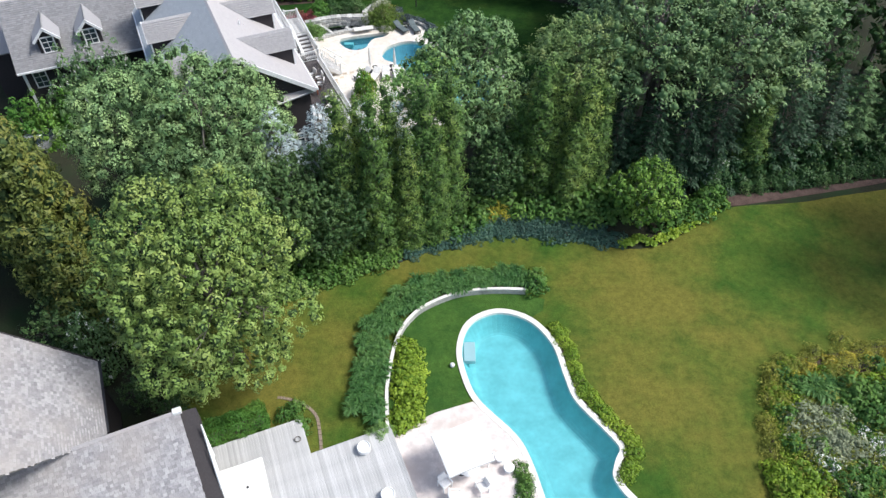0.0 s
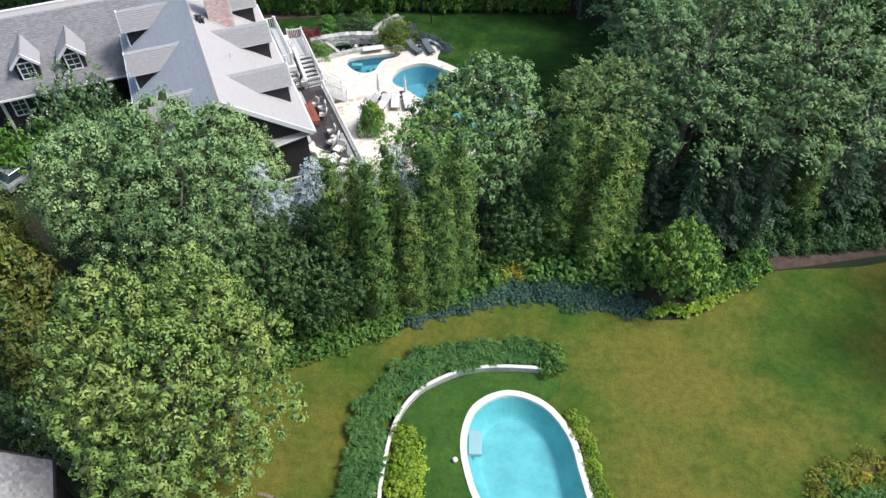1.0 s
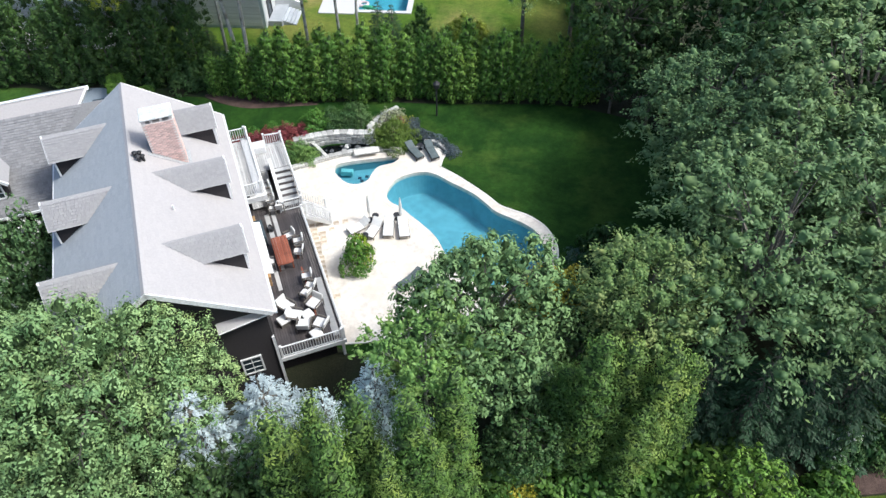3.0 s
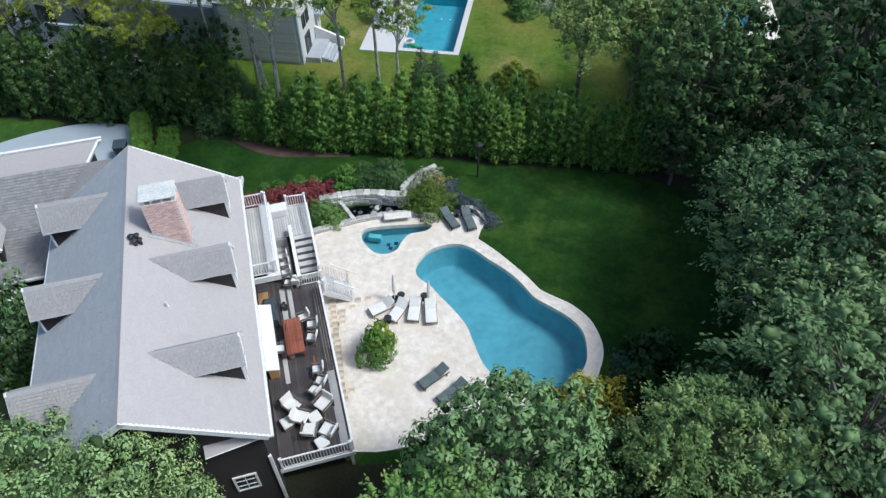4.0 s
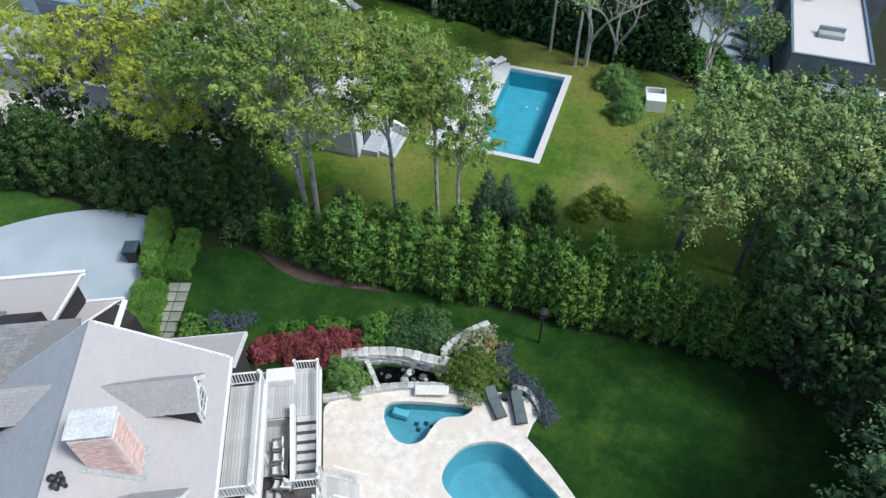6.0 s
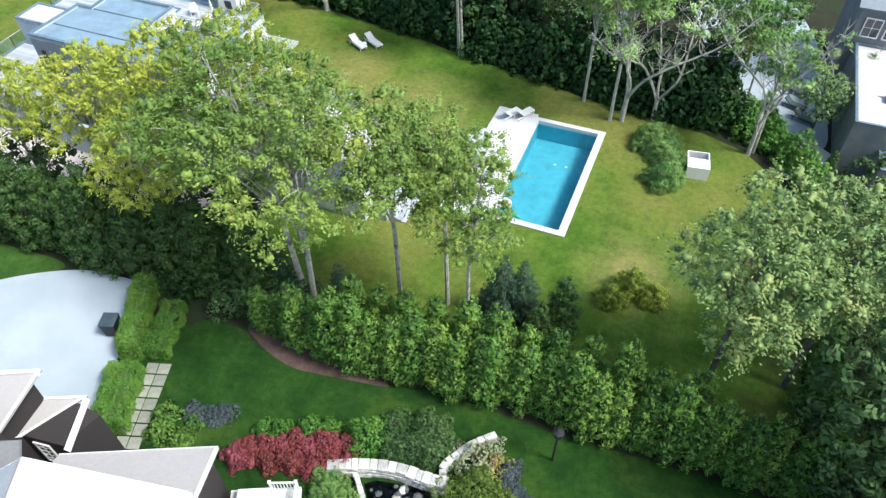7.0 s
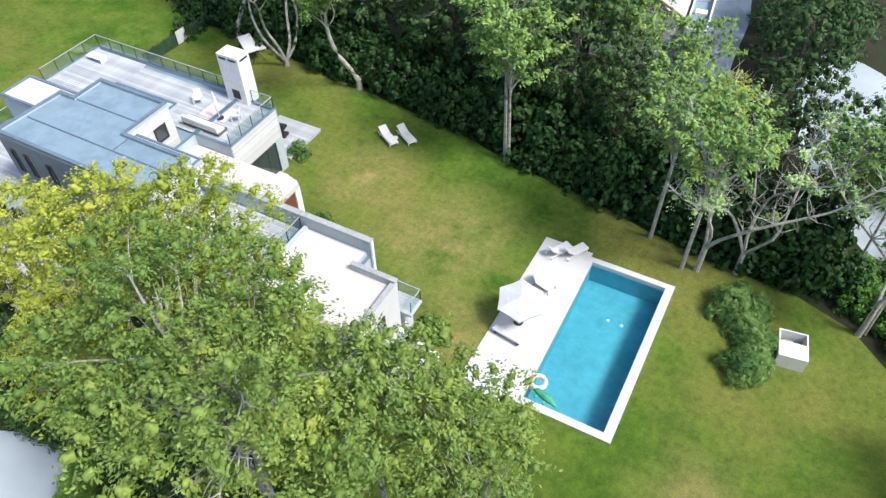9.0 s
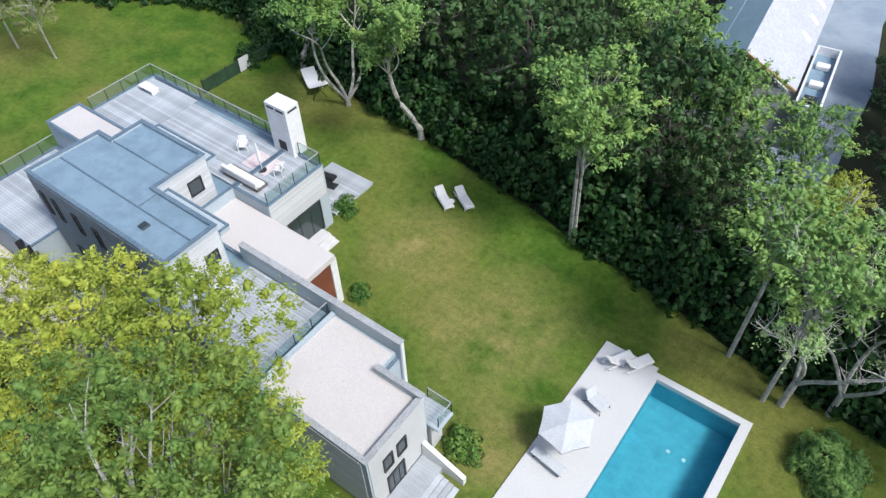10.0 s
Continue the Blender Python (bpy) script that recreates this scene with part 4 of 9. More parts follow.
def clipped_hedge(x0, y0, x1, y1, width, high, leaf, label, n=620, seed=1):
    """A hedge cut square: leaves over the sides and the top of a long block."""
    r = np.random.default_rng(seed)
    length = math.dist((x0, y0), (x1, y1))
    root = thing("clipped_hedge", label, "hedge", pose(x0, y0, 0, 0, 0, math.degrees(math.atan2(y1 - y0, x1 - x0))))
    top, side_, end = length * width, length * high, width * high
    pos, nor = [], []
    for area, make in ((top, lambda k: (r.uniform(0, length, k), r.uniform(-0.5, 0.5, k) * width, np.full(k, high), (0, 0, 1))),
                       (side_, lambda k: (r.uniform(0, length, k), np.full(k, -width / 2), r.uniform(0.02, 1, k) * high, (0, -1, 0.2))),
                       (side_, lambda k: (r.uniform(0, length, k), np.full(k, width / 2), r.uniform(0.02, 1, k) * high, (0, 1, 0.2))),
                       (end, lambda k: (np.zeros(k), r.uniform(-0.5, 0.5, k) * width, r.uniform(0.02, 1, k) * high, (-1, 0, 0.2))),
                       (end, lambda k: (np.full(k, length), r.uniform(-0.5, 0.5, k) * width, r.uniform(0.02, 1, k) * high, (1, 0, 0.2)))):
        k = int(area * n)
        x, y, z, d = make(k)
        q = np.stack([x, y, z], 1)
        lump = 0.07 * np.sin(q[:, 0] * 5.1 + q[:, 2] * 3) + 0.06 * np.sin(q[:, 1] * 7.3 + q[:, 0] * 2.2 + 1)
        q += np.array(d) * (lump + r.normal(size=k) * 0.05)[:, None]
        q[:, 2] = np.maximum(q[:, 2], 0.03)
        pos.append(q)
        nor.append(np.tile(d, (k, 1)) + r.normal(size=(k, 3)) * 0.55)
    part("stem", Shape().box(0.15, -width * 0.12, 0, length - 0.15, width * 0.12, high * 0.55), "bark", root)
    part("foliage", leaf_mesh("foliage", np.concatenate(pos), np.concatenate(nor), 0.13, 0.05, leaf, rng=r), leaf, root)
    return root

# ---- pools: outlines of the water ----
POOL_A = smooth_loop([(3.4, 27.4), (5.3, 26.8), (6.6, 25.0), (7.1, 22.6), (7.5, 21.1), (8.8, 19.3), (9.5, 18.2), (9.2, 17.5), (8.9, 16.6), (9.2, 15.8), (9.9, 14.6), (9.6, 12.4), (7.6, 11.4), (5.8, 12.6), (5.2, 15.3), (4.6, 17.6), (3.9, 19.0), (2.1, 21.0), (1.4, 22.6), (1.1, 24.6), (1.7, 26.5)], 5)
POOL_B = smooth_loop([(-5.7, 57.6), (-5.6, 58.5), (-5.0, 59.55), (-3.7, 60.25), (-2.45, 60.2), (-1.0, 59.25), (0.4, 58.35), (1.4, 57.4), (2.2, 56.5), (3.3, 55.9), (4.4, 55.25), (5.2, 54.4), (5.5, 53.3), (5.5, 52.1), (4.9, 50.9), (3.5, 49.9), (1.8, 49.7), (0.5, 50.15), (-0.5, 51.1), (-1.2, 52.4), (-1.8, 53.6), (-2.65, 54.6), (-3.8, 55.7), (-4.5, 56.4), (-5.3, 56.9)], 5)
SPA_B = smooth_loop([(-9.9, 60.1), (-9.75, 60.75), (-8.6, 61.2), (-6.95, 61.6), (-5.6, 61.87), (-5.2, 61.7), (-5.6, 61.15), (-6.6, 60.68), (-7.0, 59.9), (-7.2, 59.15), (-7.85, 58.65), (-8.7, 58.7), (-9.5, 59.4)], 5)
POND_B = [(-11.4, 62.5), (-10.6, 61.5), (-8.8, 62.15), (-7.55, 62.6), (-7.65, 63.35), (-9.2, 63.25), (-10.9, 62.9)]
POOL_C = [(-11.7, 83.6), (-6.9, 83.6), (-6.8, 95.0), (-11.7, 95.0)]
POOL_D = [(17.6, 91.2), (21.4, 91.2), (21.4, 99.5), (17.6, 99.5)]
HOLES = [grown(POOL_A, 0.2), grown(POOL_B, 0.2), grown(SPA_B, 0.15), POND_B, grown(POOL_C, 0.15), grown(POOL_D, 0.15)]


def pool(name, outline, depth, shell, label, level=-0.14, water="water", slope=0.0):
    root = thing(name, label, "pool", kind="structure")
    n = len(outline)
    s = Shape()
    low = outline
    for r in range(7 if slope else 1):
        u0, u1 = r / 7, (r + 1) / 7 if slope else 1.0
        a, low = low, grown(low, -slope / 7) if slope else low
        k = len(s.v)
        s.add([(x, y, -depth * math.sin(u0 * math.pi / 2)) for x, y in a] + [(x, y, -depth * math.sin(u1 * math.pi / 2)) for x, y in low], [(i, n + i, n + (i + 1) % n, (i + 1) % n) for i in range(n)])
    part("basin_wall", s, shell, root)
    part("basin_floor", sheet("basin_floor", low, [], -depth), shell, root)
    part("water", sheet("water", grown(outline, -0.005), [], level), water, root, "clear still water")
    return root


pool_a = pool("pool_1", POOL_A, 1.3, "pool_a", "curved blue swimming pool with white coping in a lawn", slope=0.9)
part("coping", ring(grown(POOL_A, -0.04), grown(POOL_A, 0.3), -0.25, 0.09), "coping", pool_a, "white stone coping")
part("step", Shape().box(1.25, 23.9, -0.5, 1.95, 25.3, -0.16, 0.03), "concrete", pool_a, "white entry step")
pool_b = pool("pool_2", POOL_B, 1.8, "pool_b", "curved blue swimming pool in a pale stone terrace", slope=0.4)
part("coping", ring(grown(POOL_B, -0.04), grown(POOL_B, 0.32), -0.25, 0.097), "patio", pool_b, "pale stone coping")
spa = pool("spa_pool", SPA_B, 0.9, "pool_b", "small kidney-shaped spa pool with dark floor tiles")
part("coping", ring(grown(SPA_B, -0.03), grown(SPA_B, 0.28), -0.25, 0.099), "patio", spa, "pale stone coping")
part("bench", Shape().box(-9.5, 60.35, -0.7, -8.6, 60.75, -0.3, 0.02), "pool_a", spa)
for x, y in ((-8.1, 60.4), (-7.6, 60.6), (-7.9, 60.1), (-7.2, 60.5)):
    part("floor_tile", Shape().box(x - 0.13, y - 0.13, -0.9, x + 0.13, y + 0.13, -0.87), "tile_dark", spa)
pond = pool("pond", POND_B, 0.7, "rock", "dark rocky pond with a small waterfall", 0.05, "pond_water")
pool_c = pool("pool_3", POOL_C, 1.7, "pool_c", "rectangular turquoise swimming pool with white coping")
part("coping", ring(grown(POOL_C, -0.03)[:], [(-12.0, 83.15), (-6.4, 83.15), (-6.3, 95.4), (-12.0, 95.4)], -0.25, 0.12), "concrete", pool_c, "white coping")
for x in (-9.4, -8.5):
    part("pool_light", Shape().turned([(0.12, -1.7), (0.12, -1.67), (0.05, -1.66)], 10, x, 92.3), "white", pool_c)
pool("pool_4", POOL_D, 1.6, "pool_c", "green-blue swimming pool in a pale terrace")

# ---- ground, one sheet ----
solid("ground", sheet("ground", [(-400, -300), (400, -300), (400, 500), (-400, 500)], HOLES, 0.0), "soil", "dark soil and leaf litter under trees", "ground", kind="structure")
FRONT = smooth_line([(-8.6, 29.3), (-6.1, 30.3), (-3.2, 31.5), (-1.7, 32.4), (0.6, 33.6), (3.0, 34.2), (5.4, 34.3), (7.7, 34.1), (10.0, 33.6), (12.1, 33.0), (14.6, 33.2), (17.3, 34.8), (20.3, 37.0), (26.3, 37.7), (33.0, 39.1), (70.0, 46.0)], 4)
front_edge = [*FRONT, (90, 40), (90, -60), (-30, -60), (-30, 8), (-13.4, 18.2), (-16.0, 21.5), (-14.5, 26.5)]
solid("lawn_1", sheet("lawn_1", front_edge, [HOLES[0]], 0.02), "lawn_front", "olive-green lawn with dry yellow patches", "lawn", kind="structure")
RING = smooth_line([(5.3, 28.9), (3.5, 28.95), (2.0, 28.85), (0.6, 28.5), (-0.9, 27.7), (-1.7, 27.0), (-2.4, 25.9), (-2.8, 24.6), (-3.0, 23.1), (-3.1, 21.5), (-3.0, 20.0), (-2.9, 18.7)], 4)
solid("lawn_2", sheet("lawn_2", [*RING, (-2.1, 19.4), (-0.4, 20.3), (1.5, 21.0), *grown(POOL_A, 0.2)[87:105], *grown(POOL_A, 0.2)[0:6], (6.3, 27.6), (6.5, 28.5)], [], 0.026), "lawn_ring", "deep green lawn beside the curved pool", "lawn", kind="structure")
MID = [(-26.5, 60.0), (-26.0, 67.6), (-22.8, 68.6), (-21.3, 68.0), (-18.3, 67.3), (-15.0, 67.9), (-10.0, 68.8), (-2.0, 68.9), (3.0, 69.2), (8.0, 69.2), (14.0, 67.0), (17.0, 62.0), (17.0, 56.0), (13.5, 50.5), (9.5, 47.5), (6.0, 47.0), (-2.0, 45.0), (-8.0, 45.0), (-13.0, 58.0)]
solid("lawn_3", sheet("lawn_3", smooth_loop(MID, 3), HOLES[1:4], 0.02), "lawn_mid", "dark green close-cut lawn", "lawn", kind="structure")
NORTH = [(-120, 70), (-60, 80), (-46, 74), (-24, 71.5), (-14.5, 70.4), (-6, 71.5), (2, 72.0), (8.5, 72.5), (9.5, 80), (8.8, 88), (6.5, 94.5), (4.0, 97.0), (0.6, 98.2), (-4.0, 98.6), (-9.0, 99.4), (-13.6, 100.6), (-20.8, 101.8), (-24.6, 102.9), (-35.7, 104.8), (-41.0, 105.4), (-46.5, 106.4), (-57, 107.4), (-70, 112), (-120, 130)]
solid("lawn_4", sheet("lawn_4", NORTH, [HOLES[4]], 0.02), "lawn_north", "yellow-green lawn with worn patches", "lawn", kind="structure")
MULCH = smooth_loop([(-22.4, 68.9), (-20.8, 69.6), (-18.0, 69.4), (-14.6, 68.7), (-12.6, 68.2), (-14.9, 67.75), (-16.9, 67.45), (-18.4, 67.3), (-20.1, 67.65), (-21.4, 68.2)], 4)
solid("mulch_bed_1", sheet("mulch_bed_1", MULCH, [], 0.035), "mulch", "reddish bark mulch bed under the hedge", "mulch bed", kind="structure")
solid("mulch_bed_2", sheet("mulch_bed_2", smooth_loop([(20.5, 37.2), (26.3, 38.3), (33.0, 39.8), (33.0, 40.3), (26.0, 39.0), (20.6, 38.2)], 4), [], 0.035), "mulch", "bare bark mulch bed by the lawn", "mulch bed", kind="structure")
solid("mulch_bed_3", sheet("mulch_bed_3", smooth_loop([(19.5, 23.2), (18.5, 21.3), (17.9, 19.3), (17.5, 17.0), (17.1, 14.0), (20, 8), (28.6, 10), (28.8, 22), (27.5, 24.8), (24, 24.4), (20.8, 23.9)], 4), [], 0.035), "mulch", "dark mulch under a mixed flower bed", "mulch bed", kind="structure")
solid("mulch_bed_4", sheet("mulch_bed_4", grown(POOL_A, 1.0)[8:44] + grown(POOL_A, 0.3)[8:44][::-1], [], 0.034), "mulch", "narrow dark bed along the pool coping", "mulch bed", kind="structure")

# ---- terraces, drives ----
TERRACE = [(-13.0, 59.3), (-10.9, 60.9), (-9.7, 61.5), (-6.7, 62.2), (-5.0, 62.45), (-4.4, 63.0), (-2.9, 63.3), (-1.85, 62.55), (-1.95, 61.9), (-2.05, 61.0), (-1.95, 60.85), (-0.8, 60.05), (0.5, 58.97), (1.66, 57.9), (2.4, 57.1), (3.2, 56.7), (4.45, 56.15), (5.55, 55.2), (6.15, 54.0), (6.35, 53.0), (6.2, 51.9), (5.6, 50.3), (3.5, 48.5), (0.8, 47.4), (-3.4, 45.6), (-6.0, 44.8), (-8.2, 45.4), (-10.6, 52.0)]
solid("terrace_1", sheet("terrace_1", smooth_loop(TERRACE, 4), HOLES[1:3], 0.085), "patio", "pale travertine pool terrace with rusty marks", "terrace", kind="structure")
solid("terrace_edge", ring(smooth_loop(TERRACE, 4), grown(smooth_loop(TERRACE, 4), 0.1), 0.0, 0.1), "coping", "pale stone terrace edge", "terrace edge", kind="structure")
solid("terrace_2", sheet("terrace_2", [(-2.9, 18.7), (-2.1, 19.4), (-0.4, 20.3), (1.7, 21.0), *[p for p in grown(POOL_A, 0.3) if p[0] < 6.6 and 11.8 < p[1] < 20.9][::-1], (5.0, 9.0), (-2.0, 9.0)], [], 0.07), "patio_a", "pinkish stone terrace by the pool", "terrace", kind="structure")
solid("terrace_3", sheet("terrace_3", [(-15.4, 82.8), (-11.95, 82.8), (-11.95, 95.7), (-15.2, 95.7)], [], 0.115), "concrete", "smooth white pool terrace", "terrace", kind="structure")
solid("terrace_edge_2", ring([(-15.4, 82.8), (-11.95, 82.8), (-11.95, 95.7), (-15.2, 95.7)], [(-15.43, 82.77), (-11.92, 82.77), (-11.92, 95.73), (-15.23, 95.73)], 0.0, 0.113), "concrete", "white terrace edge", "terrace edge", kind="structure")
solid("driveway", sheet("driveway", smooth_loop([(-42.5, 63.0), (-40.8, 65.1), (-38.3, 67.2), (-35.3, 68.8), (-32.5, 69.3), (-30.6, 69.0), (-29.0, 66.0), (-28.0, 62.5), (-27.5, 59.5), (-34, 56.0), (-44, 53.0), (-52, 55.0), (-48, 60.5)], 5), [], 0.03), "gravel", "pale blue-grey gravel turning court", "driveway", kind="structure")
solid("driveway_2", sheet("driveway_2", smooth_loop([(-31.0, 47.2), (-34.5, 46.6), (-42, 42.5), (-46, 38.5), (-40, 38.0), (-33, 42.5), (-29.0, 45.0)], 5), [], 0.03), "gravel", "pale gravel drive behind the trees", "driveway", kind="structure")
solid("driveway_4", sheet("driveway_4", smooth_loop([(-58, 71.5), (-50, 73.5), (-42, 74.5), (-33, 75.5), (-30.5, 77.5), (-33, 79.2), (-46, 78.8), (-58, 78.5), (-66, 75)], 4), [], 0.03), "patio_a", "pale pink gravel entry court", "driveway", kind="structure")
solid("driveway_3", sheet("driveway_3", smooth_loop([(3.6, 104.5), (7.4, 99.6), (9.8, 99.8), (9.6, 106.0), (8.5, 116.0), (4, 126.0), (-2, 128.0), (-3, 118.0), (1.0, 108.0)], 5), [], 0.03), "gravel", "blue-grey gravel court by a grey house", "driveway", kind="structure")
solid("road", sheet("road", [(-13.0, 112), (-8.2, 110), (-8.9, 124), (-9.0, 131), (-11.0, 143), (-11.0, 158), (-18.0, 158), (-16.4, 140), (-15.0, 128)], [], 0.03), "court", "blue-grey gravel lane", "road", kind="structure")
for i in range(7):
    for j in range(2):
        u_, v_ = Vector((0.364, 0.931)), Vector((0.931, -0.364))
        c = Vector((-24.25, 59.9)) + Vector((-0.24, 0.745)) * i + Vector((0.70, 0.22)) * (j - 0.5)
        if i + j == 0:
            paving = thing("paved_path", "two rows of square grey-green paving stones in grass", "path", kind="structure")
        part("paving_stone", Shape().box(-0.34, -0.345, 0, 0.34, 0.345, 0.06, 0.012), "paver", paving, loc=pose(c.x, c.y, 0.0, 0, 0, 17.5))
edging = thing("stone_edging", "curved row of small brown edging stones", "edging", kind="structure")
kerb = smooth_line([(-9.4, 21.3), (-8.75, 21.18), (-7.87, 20.86), (-7.08, 20.16), (-6.76, 19.24), (-6.52, 18.06)], 4)
for (x0, y0), (x1, y1) in zip(kerb, kerb[1:]):
    length = math.dist((x0, y0), (x1, y1))
    part("edging_stone", Shape().box(0.01, -0.09, 0, length - 0.01, 0.09, 0.07, 0.02), "edge_stone", edging, loc=pose(x0, y0, 0.0, 0, 0, math.degrees(math.atan2(y1 - y0, x1 - x0))))

# ---- retaining wall of the front pool garden ----
wall_line = RING
side = np.array(wall_line)
tang = np.gradient(side, axis=0)
tang /= np.linalg.norm(tang, axis=1)[:, None]
out_line = side + np.stack([tang[:, 1], -tang[:, 0]], 1) * 0.15
garden_wall = thing("garden_wall", "low curved whitewashed garden wall", "garden wall", kind="structure")
part("wall_body", band([tuple(p) for p in side], [tuple(p) for p in out_line], 0, 0.42), "stone", garden_wall)
part("wall_cap", band([tuple(p) for p in side - np.stack([tang[:, 1], -tang[:, 0]], 1) * 0.02], [tuple(p) for p in out_line + np.stack([tang[:, 1], -tang[:, 0]], 1) * 0.02], 0.42, 0.5), "coping", garden_wall, "pale cap stones")

# ---- stone walls behind the terrace ----
rng = np.random.default_rng(5)


def stone_wall(name, line, height, depth, label, courses):
    root = thing(name, label, "stone wall", kind="structure")
    pts = np.array(smooth_line(line, 5))
    seg = np.linalg.norm(np.diff(pts, axis=0), axis=1)
    dist = np.concatenate([[0], np.cumsum(seg)])
    h = height / courses
    for k in range(courses):
        s = -rng.uniform(0, 0.3)
        while s < dist[-1]:
            w = rng.uniform(0.3, 0.62)
            mid = min(max(s + w / 2, 0.05), dist[-1] - 0.05)
            x, y = np.interp(mid, dist, pts[:, 0]), np.interp(mid, dist, pts[:, 1])
            x2, y2 = np.interp(min(mid + 0.1, dist[-1]), dist, pts[:, 0]), np.interp(min(mid + 0.1, dist[-1]), dist, pts[:, 1])
            a = math.degrees(math.atan2(y2 - y, x2 - x + 1e-9))
            d = depth * rng.uniform(0.9, 1.08)
            part("stone", Shape().box(-w / 2 + 0.008, -d / 2, 0, w / 2 - 0.008, d / 2, h - 0.01, 0.025), "stone", root, loc=pose(x, y, k * h, rng.normal() * 1.5, 0, a))
            s += w
    return root


stone_wall("stone_wall_1", [(-13.3, 59.75), (-11.95, 60.5), (-10.6, 61.3), (-8.8, 62.05), (-7.05, 62.5), (-5.15, 62.45)], 0.42, 0.4, "low dry-stone wall along the terrace", 3)
stone_wall("stone_wall_2", [(-13.3, 62.4), (-11.5, 63.15), (-9.95, 63.55), (-8.5, 63.6), (-7.45, 63.7)], 1.0, 0.6, "pale dry-stone retaining wall", 5)
stone_wall("stone_wall_3", [(-7.6, 63.9), (-7.8, 64.6), (-7.4, 65.4), (-6.9, 66.2), (-6.05, 67.05)], 0.9, 0.36, "narrow pale stone wall climbing a bank", 4)
stone_wall("stone_wall_4", [(-12.0, 62.75), (-11.4, 62.1), (-10.75, 61.35)], 0.5, 0.28, "narrow pale stone wall beside the pond", 2)
stone_wall("stone_wall_5", [(-3.4, 63.75), (-2.5, 63.65), (-1.65, 62.75)], 0.34, 0.3, "low pale stone edge behind the loungers", 2)
for i in range(26):
    x, y = -11.0 + 3.3 * rng.uniform(), 0
    y = 61.7 + (x + 11.0) * 0.22 + rng.uniform(0.0, 1.2)
    s = Shape().turned([(0.05, 0), (0.2, 0.02), (0.22, 0.12), (0.12, 0.2)], 7)
    k = rng.uniform(0.5, 1.3)
    part("rock", s, "rock" if i % 4 else "stone", pond, loc=pose(x, y, -0.1, rng.uniform(-20, 20), rng.uniform(-20, 20), rng.uniform(0, 360)) @ Matrix.Diagonal((k, k * 0.8, k, 1)))
part("spill_stone", Shape().box(-0.95, -0.3, 0, 0.95, 0.3, 0.12, 0.03), "coping", pond, "flat pale spill stone", loc=pose(-7.7, 61.95, 0.42, 0, 0, 17))

# rust-marked paving along the deck
stained = thing("stained_paving", "rust-marked paving slabs along the deck", "paving", kind="structure")
rr = np.random.default_rng(9)
for i in range(17):
    f = i / 16
    for j in range(2):
        if rr.uniform() < (0.12 if j == 0 else 0.72):
            continue
        x, y = -10.35 + 2.45 * f + j * 0.45, 54.2 - 6.6 * f + j * 0.16
        w = rr.uniform(0.18, 0.26)
        part("slab", Shape().box(-w, -0.2, 0, w, 0.2, 0.006, 0.002), "rust", stained, loc=pose(x + rr.normal() * 0.05, y, 0.086, 0, 0, 20))
for x, y in ((-9.3, 54.9), (-8.8, 54.6), (-8.2, 54.8), (-9.0, 54.0)):
    part("slab", Shape().box(-0.2, -0.19, 0, 0.2, 0.19, 0.008, 0.002), "rust", stained, loc=pose(x, y, 0.086, 0, 0, 20))
solid("lawn_5", sheet("lawn_5", smooth_loop([(-56, 66.0), (-43.0, 64.6), (-40.6, 65.4), (-38.9, 66.9), (-37.4, 67.8), (-36.4, 68.6), (-37.5, 69.0), (-41, 68.8), (-48, 68.6), (-56, 68.2)], 4), [], 0.018), "lawn_ring", "narrow green lawn strip beside the gravel court", "lawn", kind="structure")

# ---- house with the shingled roof and its decks ----
def shingles(name, parent, material, origin, along, up, length, rise, shape=None, w=0.26, course=0.17, lift=0.045, seed=1):
    """Courses of shingles over a roof plane; shape(u, v) tells where the plane is. One joined mesh."""
    r = np.random.default_rng(seed)
    o, a, u_ = Vector(origin), Vector(along).normalized(), Vector(up).normalized()
    n = a.cross(u_).normalized()
    if n.z < 0:
        n = -n
    vs, fs = [], []
    rows_ = int(rise / course)
    for i in range(rows_):
        v = i * course
        s = -w * (i % 2) * 0.5
        while s < length:
            ww = w * r.uniform(0.75, 1.25)
            s0, s1 = max(s, 0.0), min(s + ww - 0.012, length)
            s += ww
            if s1 - s0 < 0.03 or (shape and not shape((s0 + s1) / 2, v + course / 2)):
                continue
            lf = lift * r.uniform(0.88, 1.12)
            e = r.uniform(-0.012, 0.012)
            p0, p1 = o + a * s0 + u_ * (v + e), o + a * s1 + u_ * (v + e)
            q0, q1 = o + a * s0 + u_ * min(v + course * 1.06, rise) + n * 0.004, o + a * s1 + u_ * min(v + course * 1.06, rise) + n * 0.004
            k = len(vs)
            vs += [tuple(p0), tuple(p1), tuple(p0 + n * lf), tuple(p1 + n * lf), tuple(q1), tuple(q0)]
            fs += [(k, k + 1, k + 3, k + 2), (k + 2, k + 3, k + 4, k + 5)]
    s_ = Shape()
    s_.v, s_.f = vs, fs
    ob = part(name, s_, material, parent)
    ob["kind"] = "stuff"
    return ob


def shared(name, me, parent, loc, label=""):
    ob = new(name, me)
    ob.parent = parent
    ob.matrix_basis = loc
    return tagged(ob, label)


def mesh_of(shape, name, material):
    me = shape.mesh(name)
    me.materials.append(M[material])
    return me


